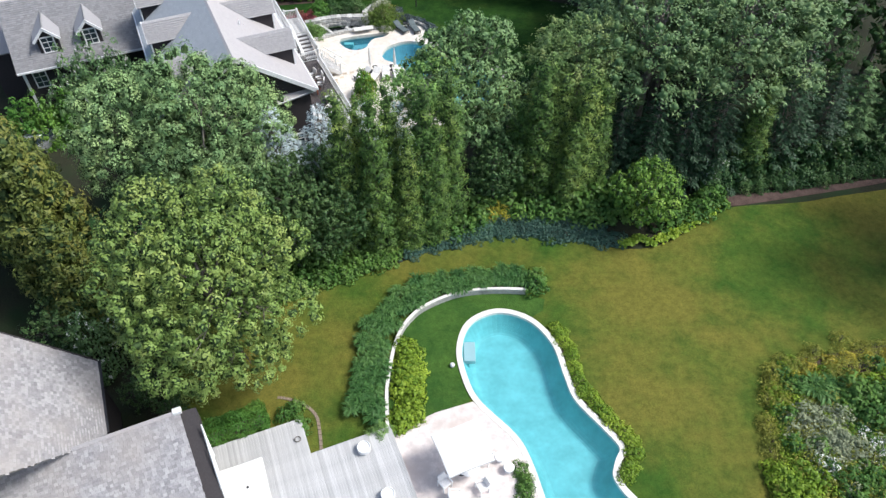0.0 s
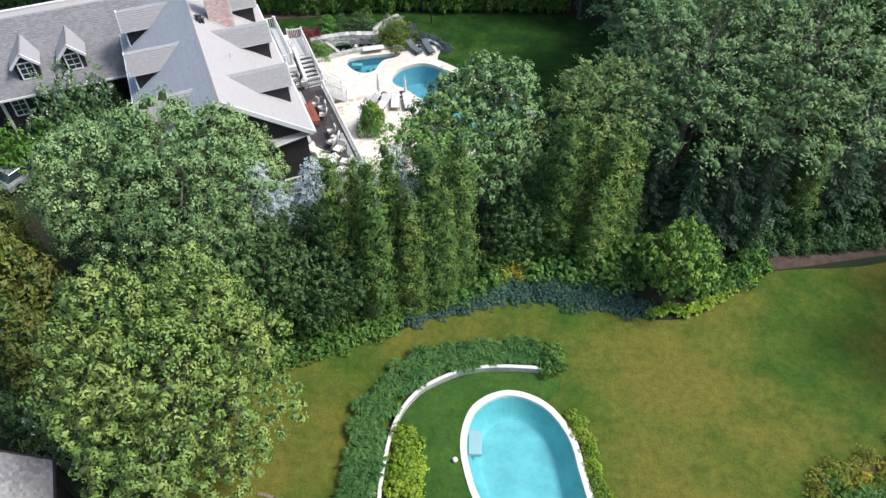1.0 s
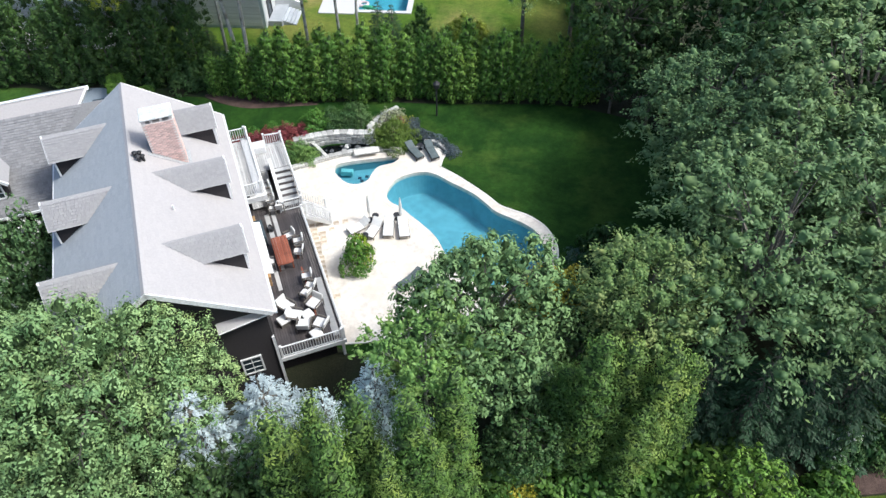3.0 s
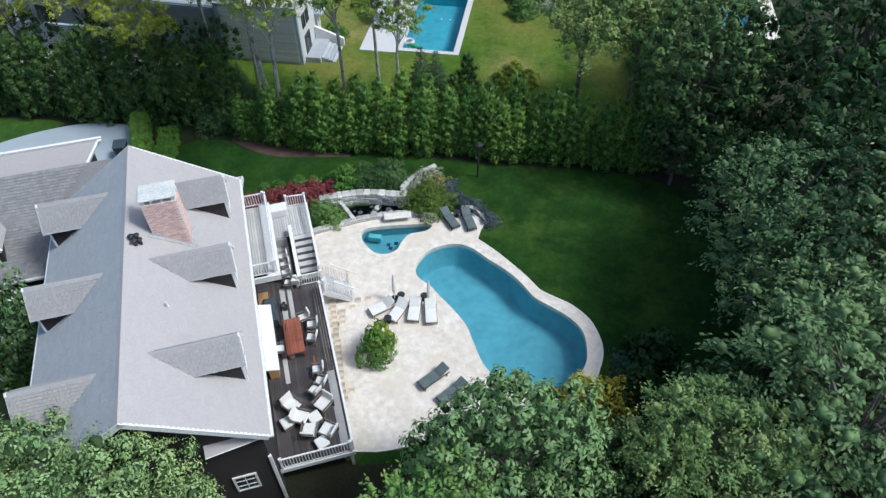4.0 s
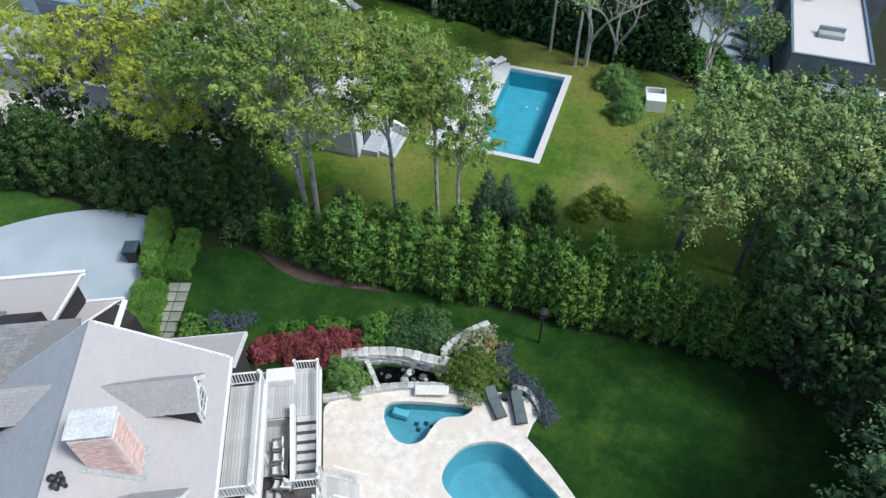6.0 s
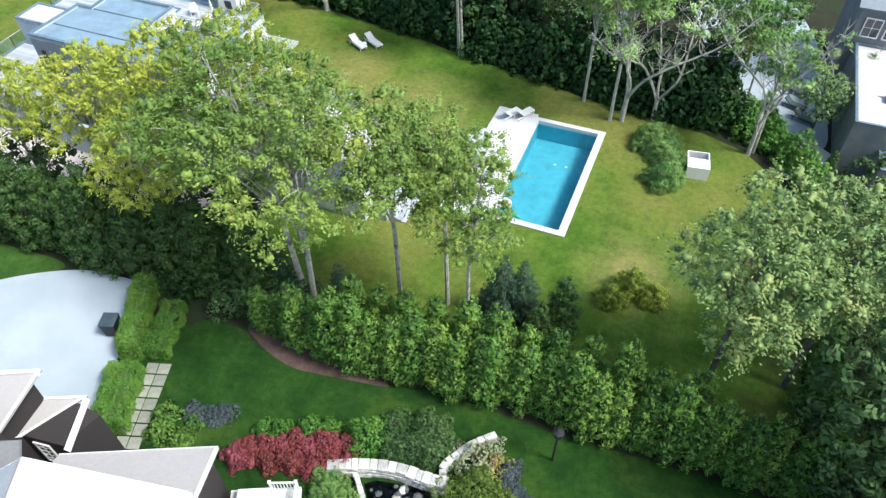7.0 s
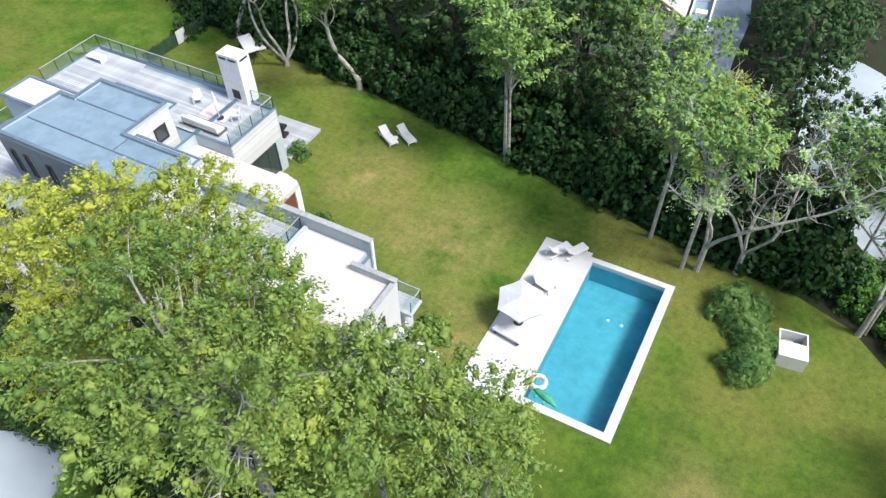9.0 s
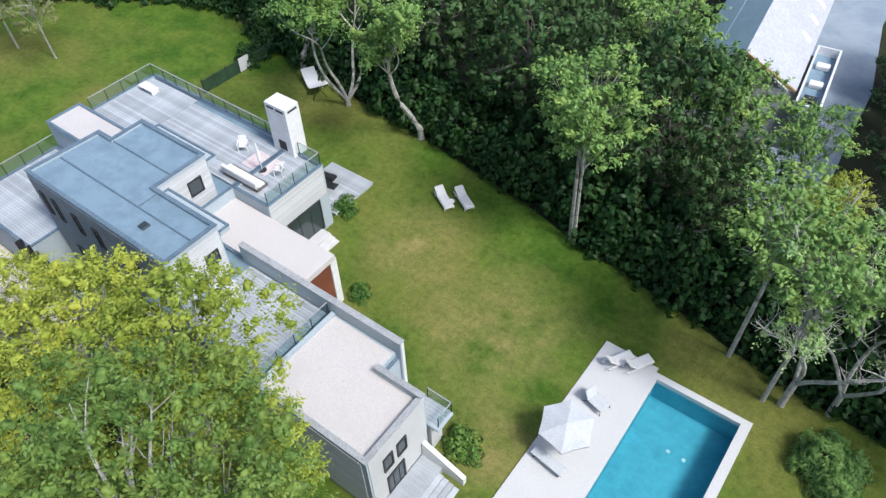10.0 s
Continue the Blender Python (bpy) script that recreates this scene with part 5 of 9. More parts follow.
BALUSTER = mesh_of(Shape().box(-0.02, -0.02, 0, 0.02, 0.02, 0.8), "baluster", "white")
POST = mesh_of(Shape().box(-0.06, -0.06, 0, 0.06, 0.06, 1.02, 0.012).box(-0.08, -0.08, 1.02, 0.08, 0.08, 1.07, 0.015), "post", "white")


def railing(points, z0, z1, label="white painted wooden railing with square balusters", m=None):
    """Posts, rails and balusters along a line of local (x, y) points; z0 to z1 from end to end."""
    root = thing("railing", label, "railing", m, "white deck railings")
    legs = list(zip(points, points[1:]))
    total = sum(math.dist(a, b) for a, b in legs)
    run = 0.0
    for a, b in legs:
        d = math.dist(a, b)
        h0, h1 = z0 + (z1 - z0) * run / total, z0 + (z1 - z0) * (run + d) / total
        ang = math.degrees(math.atan2(b[1] - a[1], b[0] - a[0]))
        tilt = math.degrees(math.atan2(h1 - h0, d))
        shared("post", POST, root, pose(*a, h0))
        full = math.hypot(d, h1 - h0)
        base = pose(a[0], a[1], h0, 0, 0, ang) @ pose(0, 0, 0, 0, -tilt, 0)
        part("top_rail", Shape().box(0, -0.045, 0.9, full, 0.045, 0.96, 0.012), "white", root, loc=base)
        part("bottom_rail", Shape().box(0, -0.03, 0.08, full, 0.03, 0.13), "white", root, loc=base)
        k = max(1, round(d / 0.15))
        for i in range(1, k):
            f = i / k
            shared("baluster", BALUSTER, root, pose(a[0] + (b[0] - a[0]) * f, a[1] + (b[1] - a[1]) * f, h0 + (h1 - h0) * f + 0.1))
        run += d
    shared("post", POST, root, pose(*points[-1], z1))
    return root


def deck_boards(root, x0, y0, x1, y1, z, material, along="y", w=0.145, name="board"):
    """Boards that run along one side of a rectangle."""
    span = (x1 - x0) if along == "y" else (y1 - y0)
    length = (y1 - y0) if along == "y" else (x1 - x0)
    n = max(1, round(span / w))
    step = span / n
    me = mesh_of(Shape().box(0, -step / 2 + 0.006, -0.03, length, step / 2 - 0.006, 0, 0.004), name, material)
    for i in range(n):
        if along == "y":
            shared(name, me, root, pose(x0 + (i + 0.5) * step, y0, z, 0, 0, 90))
        else:
            shared(name, me, root, pose(x0, y0 + (i + 0.5) * step, z))


def window(parent, m, w, h, cols=2, rows_=3, name="window", trim="white"):
    """A white sash with panes; faces -y of m."""
    root = part(name, Shape().box(-w / 2, -0.05, -h / 2, -w / 2 + 0.09, 0.03, h / 2).box(w / 2 - 0.09, -0.05, -h / 2, w / 2, 0.03, h / 2).box(-w / 2 + 0.09, -0.05, h / 2 - 0.09, w / 2 - 0.09, 0.03, h / 2).box(-w / 2 + 0.09, -0.05, -h / 2, w / 2 - 0.09, 0.03, -h / 2 + 0.09), trim, parent, "white window frame" if trim == "white" else "slim dark window frame", m)
    part("pane", Shape().box(-w / 2 + 0.09, -0.005, -h / 2 + 0.09, w / 2 - 0.09, 0.005, h / 2 - 0.09), "glass", root, "dark reflecting glass")
    bars = Shape()
    for i in range(1, cols):
        x = -w / 2 + w * i / cols
        bars.box(x - 0.018, -0.03, -h / 2 + 0.09, x + 0.018, -0.006, h / 2 - 0.09)
    for i in range(1, rows_):
        z = -h / 2 + h * i / rows_
        bars.box(-w / 2 + 0.09, -0.034, z - 0.018, w / 2 - 0.09, -0.010, z + 0.018)
    if bars.v:
        part("glazing_bar", bars, trim, root)
    return root


H1 = pose(-13.45, 39.63, 0, 0, 0, 24.5)
H1B = H1 @ pose(0.32, 0, 0)
house = thing("house", "large shingled house with dormers, brick chimney and dark siding", "house", H1)
RZ, EZ, EW = 10.85, 7.25, 5.05
SLOPE = (RZ - EZ) / EW
B0, B1 = -0.3, 16.7


def gable_wall(shape, x0, x1, y0, y1, ridge_x, z0, zl, zr, zt):
    """A body with two upright long walls and gabled ends (ridge along y)."""
    prof = [(x0, z0), (x1, z0), (x1, zr), (ridge_x, zt), (x0, zl)]
    n = len(prof)
    vs = [(x, y0, z) for x, z in prof] + [(x, y1, z) for x, z in prof]
    fs = [tuple(range(n)), tuple(range(2 * n - 1, n - 1, -1))] + [(i, n + i, n + (i + 1) % n, (i + 1) % n) for i in range(n)]
    return shape.add(vs, fs)


part("wall", gable_wall(Shape(), -4.6, 4.6, 0.1, 16.6, 0, 0, 7.45, 7.45, 10.6), "siding", house, "dark brown shingled walls")
# Pale east slope, darker west slope: the fall of light is in the colours.
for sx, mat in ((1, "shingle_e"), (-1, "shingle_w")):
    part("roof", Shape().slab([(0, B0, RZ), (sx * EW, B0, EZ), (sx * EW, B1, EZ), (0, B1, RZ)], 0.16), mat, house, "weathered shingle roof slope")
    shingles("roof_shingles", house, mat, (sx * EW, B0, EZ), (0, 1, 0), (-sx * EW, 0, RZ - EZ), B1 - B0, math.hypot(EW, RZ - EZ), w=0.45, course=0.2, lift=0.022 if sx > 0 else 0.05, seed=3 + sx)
    part("gutter", Shape().box(sx * EW - 0.02, B0, EZ - 0.16, sx * EW + 0.12 * sx, B1, EZ - 0.03) if sx > 0 else Shape().box(-EW - 0.12, B0, EZ - 0.16, -EW + 0.02, B1, EZ - 0.03), "white", house, "white gutter")
    for b, d in ((B0, -1), (B1, 1)):
        part("bargeboard", Shape().slab([(0, b - 0.05, RZ + 0.02), (sx * EW, b - 0.05, EZ + 0.02), (sx * EW, b + 0.05, EZ + 0.02), (0, b + 0.05, RZ + 0.02)], 0.28), "white", house, "white rake board")
part("ridge_cap", Shape().slab([(-0.16, B0, RZ - 0.06), (0.0, B0, RZ + 0.06), (0.0, B1, RZ + 0.06), (-0.16, B1, RZ - 0.06)], 0.03).slab([(0.16, B0, RZ - 0.06), (0.0, B0, RZ + 0.06), (0.0, B1, RZ + 0.06), (0.16, B1, RZ - 0.06)], 0.03), "shingle_e", house)


def dormer(sx, b, half=1.15, top=10.2, eave=8.98, face=4.25, mat="shingle_m"):
    """A gabled dormer on one slope; sx: which slope."""
    zr, y0, y1 = RZ - SLOPE * face - 0.06, b - half + 0.2, b + half - 0.2
    low, back = eave - 0.04 + (top - eave) * 0.2 / half, (RZ - eave) / SLOPE - 0.3
    root = part("dormer", Shape().add(
        [(sx * face, y0, zr), (sx * face, y1, zr), (sx * face, y1, low), (sx * face, b, top - 0.12), (sx * face, y0, low), (sx * back, y0, low), (sx * back, y1, low)],
        [(0, 1, 2, 3, 4), (0, 4, 5), (1, 6, 2)]), "siding", house, "shingled dormer with white trim")
    over = face + 0.22
    for k in (-1, 1):
        e_in = (RZ - eave) / SLOPE
        r_in = (RZ - top) / SLOPE
        pl = [(sx * r_in, b, top), (sx * over, b, top), (sx * over, b + k * half, eave), (sx * e_in, b + k * half, eave)]
        part("dormer_roof", Shape().slab(pl, 0.1), mat, root)
        run = over - r_in
        rise = math.hypot(half, top - eave)
        cut = (e_in - r_in) / rise
        shingles("dormer_shingles", root, mat, (sx * over, b + k * half, eave), (-sx, 0, 0), (0, -k * half, top - eave), run, rise, lambda s, v, run=run, cut=cut, rise=rise: s < run - (rise - v) * cut, w=0.2, course=0.15, lift=0.06, seed=int(b * 7) + k + 5)
        part("bargeboard", Shape().slab([(sx * (over - 0.06), b, top + 0.02), (sx * (over + 0.03), b, top + 0.02), (sx * (over + 0.03), b + k * half, eave + 0.02), (sx * (over - 0.06), b + k * half, eave + 0.02)], 0.16), "white", root)
    for k in (-1, 1):
        part("corner_board", Shape().box(sx * face - 0.05, b + k * (half - 0.24) - 0.06, 7.7, sx * face + 0.05, b + k * (half - 0.24) + 0.06, eave + 0.1), "white", root)
    window(root, pose(sx * (face + 0.04), b, 8.55, 0, 0, 90 * sx), 1.0, 1.2)


for b in (3.15, 8.62, 13.72):
    dormer(1, b, 0.9, 10.26, 9.1, 4.4)
for b in (2.85, 8.5, 14.2):
    dormer(-1, b, 1.0, 10.05, 8.83, 4.5)

# brick chimney
chimney = part("chimney", Shape().box(1.05, 10.33, 8.4, 2.65, 11.4, 12.0), "mortar", house, "broad pink brick chimney")
part("chimney_cap", Shape().box(1.0, 10.26, 12.24, 2.7, 11.46, 12.34, 0.03), "cap_stone", chimney, "pale flat stone cap")
for i, (x, w) in enumerate(((1.06, 0.2), (1.5, 0.12), (1.98, 0.12), (2.45, 0.18))):
    part("cap_block", Shape().box(x, 10.35, 12.0, x + w, 11.38, 12.24), "mortar", chimney)
BRICK = mesh_of(Shape().box(-0.115, -0.02, 0, 0.115, 0.025, 0.07, 0.004), "brick", "brick")
for face_, length in ((0, 1.6), (1, 1.07)):
    for k in range(42):
        z = 8.5 + k * 0.083
        n = int(length / 0.24)
        for i in range(n):
            s = 0.13 + i * 0.24 + (0.12 if k % 2 else 0)
            if s > length - 0.1:
                continue
            a = 1.05 + s if face_ == 0 else 2.65
            if z < RZ - SLOPE * a:
                continue
            shared("brick", BRICK, chimney, pose(1.05 + s, 10.33, z, 0, 0, 0) if face_ == 0 else pose(2.65, 10.33 + s, z, 0, 0, 90))
part("flashing", Shape().slab([(0.85, 10.1, RZ - SLOPE * 0.85 + 0.05), (2.85, 10.1, RZ - SLOPE * 2.85 + 0.05), (2.85, 11.6, RZ - SLOPE * 2.85 + 0.05), (0.85, 11.6, RZ - SLOPE * 0.85 + 0.05)], 0.02), "lead", chimney, "grey lead flashing")
for a, b in ((0.42, 9.35), (0.62, 9.5), (0.5, 9.75), (0.3, 9.6)):
    part("roof_vent", Shape().tube([(a, b, RZ - SLOPE * a), (a, b, RZ - SLOPE * a + 0.3)], 0.09, 8).turned([(0.13, RZ - SLOPE * a + 0.3), (0.15, RZ - SLOPE * a + 0.36), (0.05, RZ - SLOPE * a + 0.42)], 8, a, b), "dark_metal", house, "dark metal roof vent")
part("roof_vent", Shape().tube([(1.6, 5.9, RZ - SLOPE * 1.6), (1.6, 5.9, RZ - SLOPE * 1.6 + 0.35)], 0.05, 8), "white", house, "white vent pipe")

# low porch roof at the north gable and the link to the garage
part("porch_roof", Shape().slab([(-2.3, 17.0, 6.2), (4.95, 17.0, 6.2), (4.95, 20.0, 4.6), (-2.3, 20.0, 4.6)], 0.14), "shingle_e", house, "low shingled lean-to roof")
shingles("roof_shingles", house, "shingle_e", (-2.3, 20.0, 4.6), (1, 0, 0), (0, -3.0, 1.6), 7.2, 3.4, seed=21)
part("fascia", Shape().box(-2.3, 19.95, 4.38, 5.0, 20.08, 4.62), "white", house, "white fascia")
part("fascia", Shape().slab([(4.88, 17.0, 6.24), (5.0, 17.0, 6.24), (5.0, 20.05, 4.64), (4.88, 20.05, 4.64)], 0.24), "white", house, "white fascia")
part("wall", Shape().box(-3.3, 16.6, 0, 4.6, 19.7, 4.5), "siding", house)

# west wing with two small dormers, and the garage behind
WZ, WE = 8.9, 5.35
part("wing_wall", Shape().add([(-4.6, 14.6, 0), (-14.2, 14.6, 0), (-14.2, 20.6, 0), (-4.6, 20.6, 0), (-4.6, 14.6, 5.75), (-14.2, 14.6, 5.75), (-14.2, 20.6, 7.1), (-4.6, 20.6, 7.1), (-4.6, 18.5, 8.7), (-14.2, 18.5, 8.7)],
     [(0, 1, 5, 4), (2, 3, 7, 6), (1, 2, 6, 9, 5), (3, 0, 4, 8, 7), (4, 5, 9, 8), (6, 7, 8, 9)]), "siding", house, "dark shingled wing")
for k, xe, depth in ((-1, -1.6, 4.6), (1, -6.4, 2.4)):
    eb, ez = 18.5 + k * depth, WZ - (WZ - WE) * depth / 4.6
    part("roof", Shape().slab([(-14.5, 18.5, WZ), (xe, 18.5, WZ), (xe, eb, ez), (-14.5, eb, ez)], 0.16), "shingle_d", house, "grey shingle roof slope")
    if k < 0:
        shingles("roof_shingles", house, "shingle_d", (-14.5, eb, WE), (1, 0, 0), (0, 4.6, WZ - WE), 12.9, math.hypot(4.6, WZ - WE), lambda s, v: -14.5 + s < -5.0 or -14.5 + s < -(RZ - (WE + v * 0.594)) / SLOPE, seed=31)
part("gutter", Shape().box(-14.5, 13.78, WE - 0.16, -5.2, 13.92, WE - 0.02), "white", house, "white gutter")
for a in (-11.65, -8.6):
    root = part("wing_dormer", Shape().add([(a - 0.75, 14.8, 5.6), (a + 0.75, 14.8, 5.6), (a + 0.75, 14.8, 7.25), (a, 14.8, 8.0), (a - 0.75, 14.8, 7.25), (a - 0.75, 16.6, 7.25), (a + 0.75, 16.6, 7.25), (a + 0.75, 16.4, 7.25), (a, 17.4, 8.0), (a - 0.75, 16.4, 7.25)],
        [(0, 1, 2, 3, 4), (0, 4, 9, 5), (1, 6, 7, 2), (2, 7, 8, 3), (3, 8, 9, 4)]), "siding", house, "small gabled dormer with white window")
    for k in (-1, 1):
        part("dormer_roof", Shape().slab([(a, 14.55, 8.15), (a, 17.6, 8.15), (a + k * 1.0, 16.3, 7.15), (a + k * 1.0, 14.55, 7.15)], 0.1), "shingle_m", root)
        part("bargeboard", Shape().slab([(a, 14.48, 8.18), (a, 14.6, 8.18), (a + k * 1.02, 14.6, 7.15), (a + k * 1.02, 14.48, 7.15)], 0.18), "white", root)
    window(root, pose(a, 14.73, 6.7), 1.0, 1.3)
for a in (-13.15, -10.2):
    window(house, pose(a, 14.55, 4.15), 1.0, 1.4)
part("corner_board", Shape().box(-14.3, 14.5, 0, -14.1, 14.7, 5.5), "white", house)
GZ, GY = 7.4, 22.8
part("garage_wall", Shape().add([(-6.6, 19.4, 0), (-17.0, 19.4, 0), (-17.0, 24.5, 0), (-6.6, 24.5, 0), (-6.6, 19.4, 4.2), (-17.0, 19.4, 4.2), (-17.0, 24.5, 4.2), (-6.6, 24.5, 4.2), (-3.6, GY, 7.2), (-17.0, GY, 7.2), (-3.9, GY, 0)],
     [(0, 1, 5, 4), (2, 3, 7, 6), (1, 2, 6, 9, 5), (3, 10, 8, 7), (10, 0, 4, 8), (4, 5, 9, 8), (6, 7, 8, 9)]), "siding", house, "dark shingled garage")
for k, run in ((-1, 3.6), (1, 1.9)):
    part("garage_roof", Shape().slab([(-17.4, GY, GZ), (-3.0, GY, GZ), (-6.2, GY + k * run, 4.45), (-17.4, GY + k * run, 4.45)], 0.16), "shingle_e", house, "pale shingle garage roof with a jutting peak")
    part("bargeboard", Shape().slab([(-3.05, GY, GZ + 0.03), (-2.88, GY, GZ + 0.03), (-6.08, GY + k * run, 4.48), (-6.25, GY + k * run, 4.48)], 0.25), "white", house)
part("ridge_cap", Shape().box(-17.4, GY - 0.1, GZ - 0.05, -2.9, GY + 0.1, GZ + 0.06, 0.02), "white", house, "white ridge cap")
# entry porch with a jutting peak beside the garage
part("porch_wall", Shape().add([(-5.2, 21.6, 0), (-2.6, 20.8, 0), (-1.5, 22.6, 0), (-5.2, 22.6, 0), (-5.2, 21.6, 4.0), (-2.6, 20.8, 4.0), (-1.5, 22.6, 3.6), (-5.2, 22.6, 4.8), (-2.1, 22.6, 4.8)],
     [(0, 1, 5, 4), (1, 2, 6, 5), (2, 3, 7, 8, 6), (3, 0, 4, 7), (4, 5, 8, 7), (5, 6, 8)]), "siding", house, "dark shingled entry porch")
part("porch_roof", Shape().slab([(-6.5, 22.8, 5.0), (-1.8, 22.8, 5.0), (-4.9, 21.35, 4.05), (-7.2, 21.35, 4.05)], 0.12), "shingle_e", house, "pale shingle porch roof")
part("porch_roof", Shape().slab([(-6.5, 22.8, 5.0), (-1.8, 22.8, 5.0), (-2.2, 23.45, 4.0), (-6.5, 23.45, 4.0)], 0.12), "shingle_e", house)
part("bargeboard", Shape().slab([(-1.85, 22.85, 5.04), (-1.65, 22.85, 5.04), (-4.75, 21.3, 4.09), (-5.0, 21.3, 4.09)], 0.2), "white", house)
part("side_board", Shape().slab([(-1.8, 22.8, 5.02), (-1.55, 22.7, 4.9), (-2.2, 20.5, 3.9), (-2.5, 20.6, 4.0)], 0.1), "white", house, "slanting white side board")
part("ridge_cap", Shape().box(-4.2, 22.74, 4.96, -1.7, 22.88, 5.06, 0.01), "white", house)
window(house, pose(-3.9, 21.15, 2.7, 0, 0, -17), 0.9, 1.9, 2, 5)

# near gable: bay with a low roof
part("pent_roof", Shape().slab([(2.2, -0.35, 6.75), (5.05, -0.1, 7.0), (5.05, 0.1, 7.12), (2.2, 0.1, 7.08)], 0.1), "shingle_e", house, "narrow shingled pent roof")
part("fascia", Shape().slab([(2.2, -0.38, 6.76), (5.05, -0.13, 7.01), (5.05, -0.09, 7.03), (2.2, -0.34, 6.78)], 0.16), "white", house)
part("corner_board", Shape().box(4.53, 0.02, 0, 4.67, 0.16, 4.9), "white", house)
window(house, pose(3.2, 0.06, 3.0), 1.1, 1.4)
# west lean-to with glazed roof strip
part("side_roof", Shape().slab([(-4.6, 2.0, 4.6), (-4.6, 11.6, 4.6), (-5.9, 11.6, 4.1), (-5.9, 2.0, 4.1)], 0.1), "zinc", house, "blue-grey metal side roof")
part("side_wall", Shape().box(-5.7, 2.2, 0, -4.6, 11.4, 4.05), "siding", house)

# decks: boards, frame, posts
DZ = 1.6
deck_1 = thing("deck", "dark stained wooden deck with pale grey strips", "deck", H1)
deck_boards(deck_1, 4.62, 1.0, 8.3, 13.4, DZ, "deck_dark")
part("fascia", Shape().box(8.3, 1.0, DZ - 0.28, 8.4, 13.4, DZ), "white", deck_1, "white deck fascia")
part("fascia", Shape().box(4.62, 0.9, DZ - 0.3, 8.4, 1.0, DZ), "white", deck_1, "white deck fascia")
for b in (1.1, 4.2, 7.3, 10.4, 13.2):
    part("post", Shape().box(8.1, b - 0.08, 0, 8.26, b + 0.08, DZ - 0.05, 0.01), "white", deck_1)
part("worn_boards", Shape().box(5.9, 7.4, DZ + 0.003, 6.2, 12.6, DZ + 0.008).box(6.35, 9.9, DZ + 0.003, 6.6, 12.9, DZ + 0.008).box(5.5, 5.8, DZ + 0.003, 5.75, 8.8, DZ + 0.008).box(7.75, 1.4, DZ + 0.003, 8.15, 6.0, DZ + 0.008), "deck_grey", deck_1, "pale grey strips on the boards")
# Dark block in the open void under the deck, in place of its shade.
part("skirt", Shape().box(4.7, 1.3, 0.0, 7.8, 13.2, DZ - 0.3), "siding", deck_1, "dark fill in the void under the deck")
for i, b in enumerate((3.2, 5.6, 8.0)):
    part("edge_strip", Shape().box(7.15, b, DZ + 0.004, 7.25, b + 1.6, DZ + 0.03), "redwood", deck_1, "red-brown strip on the boards")
railing([(8.32, 1.05), (8.32, 11.6)], DZ, DZ, m=H1)
railing([(4.75, 0.98), (8.2, 0.98)], DZ, DZ, m=H1)
LZ = 2.5
landing = thing("deck", "raised wooden landing with grey boards", "deck", H1B)
deck_boards(landing, 5.0, 16.0, 8.2, 18.75, LZ, "deck_grey")
deck_boards(landing, 5.0, 13.2, 6.6, 15.9, DZ + 0.2, "deck_grey")
part("fascia", Shape().box(8.2, 13.2, LZ - 0.3, 8.3, 18.8, LZ), "white", landing)
part("fascia", Shape().box(5.0, 18.75, LZ - 0.3, 8.3, 18.85, LZ), "white", landing)
part("skirt", Shape().box(4.7, 13.4, 0, 8.1, 18.6, DZ - 0.1), "siding", landing)
part("riser", Shape().box(5.0, 15.9, DZ + 0.2, 6.6, 15.97, LZ - 0.03), "deck_grey", landing)
part("lounge_box", Shape().box(5.45, 17.85, LZ, 6.95, 18.65, LZ + 0.6, 0.05), "white", landing, "white box bench")
stair_in = thing("stairs", "wooden steps with white strings", "stairs", H1B)
for i in range(7):
    part("tread", Shape().box(7.05, 12.86 + i * 0.47, DZ + 0.12 * (i + 1) - 0.05, 8.15, 13.2 + i * 0.47, DZ + 0.12 * (i + 1), 0.01), "deck_grey", stair_in)
    # Open gaps between treads: their shade is put in as dark boards.
    part("riser", Shape().box(7.05, 12.73 + i * 0.47, DZ + 0.12 * i - 0.04, 8.15, 12.86 + i * 0.47, DZ + 0.12 * (i + 1) - 0.06), "deck_dark", stair_in, "dark strip in the gap between treads")
part("string", Shape().slab([(6.82, 12.6, DZ + 0.7), (7.04, 12.6, DZ + 0.7), (7.04, 16.3, LZ + 0.7), (6.82, 16.3, LZ + 0.7)], 0.6), "white", stair_in, "broad white side panel")
railing([(8.2, 12.7), (8.2, 18.7), (7.0, 18.7)], DZ + 0.3, LZ, m=H1B)
railing([(6.7, 12.5), (8.2, 12.5)], DZ, DZ, m=H1B)
stair_out = thing("stairs", "short wooden steps down to the terrace", "stairs", H1B)
for i in range(7):
    part("tread", Shape().box(8.2 + i * 0.25, 11.75, DZ - 0.2 * (i + 1) - 0.04, 8.47 + i * 0.25, 13.1, DZ - 0.2 * (i + 1), 0.01), "deck_grey", stair_out)
for b in (11.7, 13.15):
    part("string", Shape().slab([(8.2, b - 0.04, DZ), (8.2, b + 0.04, DZ), (9.9, b + 0.04, 0.3), (9.9, b - 0.04, 0.3)], 0.3), "white", stair_out)
    railing([(8.25, b), (9.8, b)], DZ, 0.2, m=H1B)
BZ = 5.0
balcony = thing("balcony", "upper wooden balcony with white rails", "balcony", H1B)
deck_boards(balcony, 4.2, 11.0, 5.4, 16.5, BZ, "deck_grey")
part("fascia", Shape().box(5.4, 10.8, BZ - 0.4, 6.05, 16.7, BZ + 0.05, 0.02), "white", balcony, "broad white edge beam")
part("fascia", Shape().box(4.2, 10.7, BZ - 0.4, 6.05, 10.8, BZ), "white", balcony)
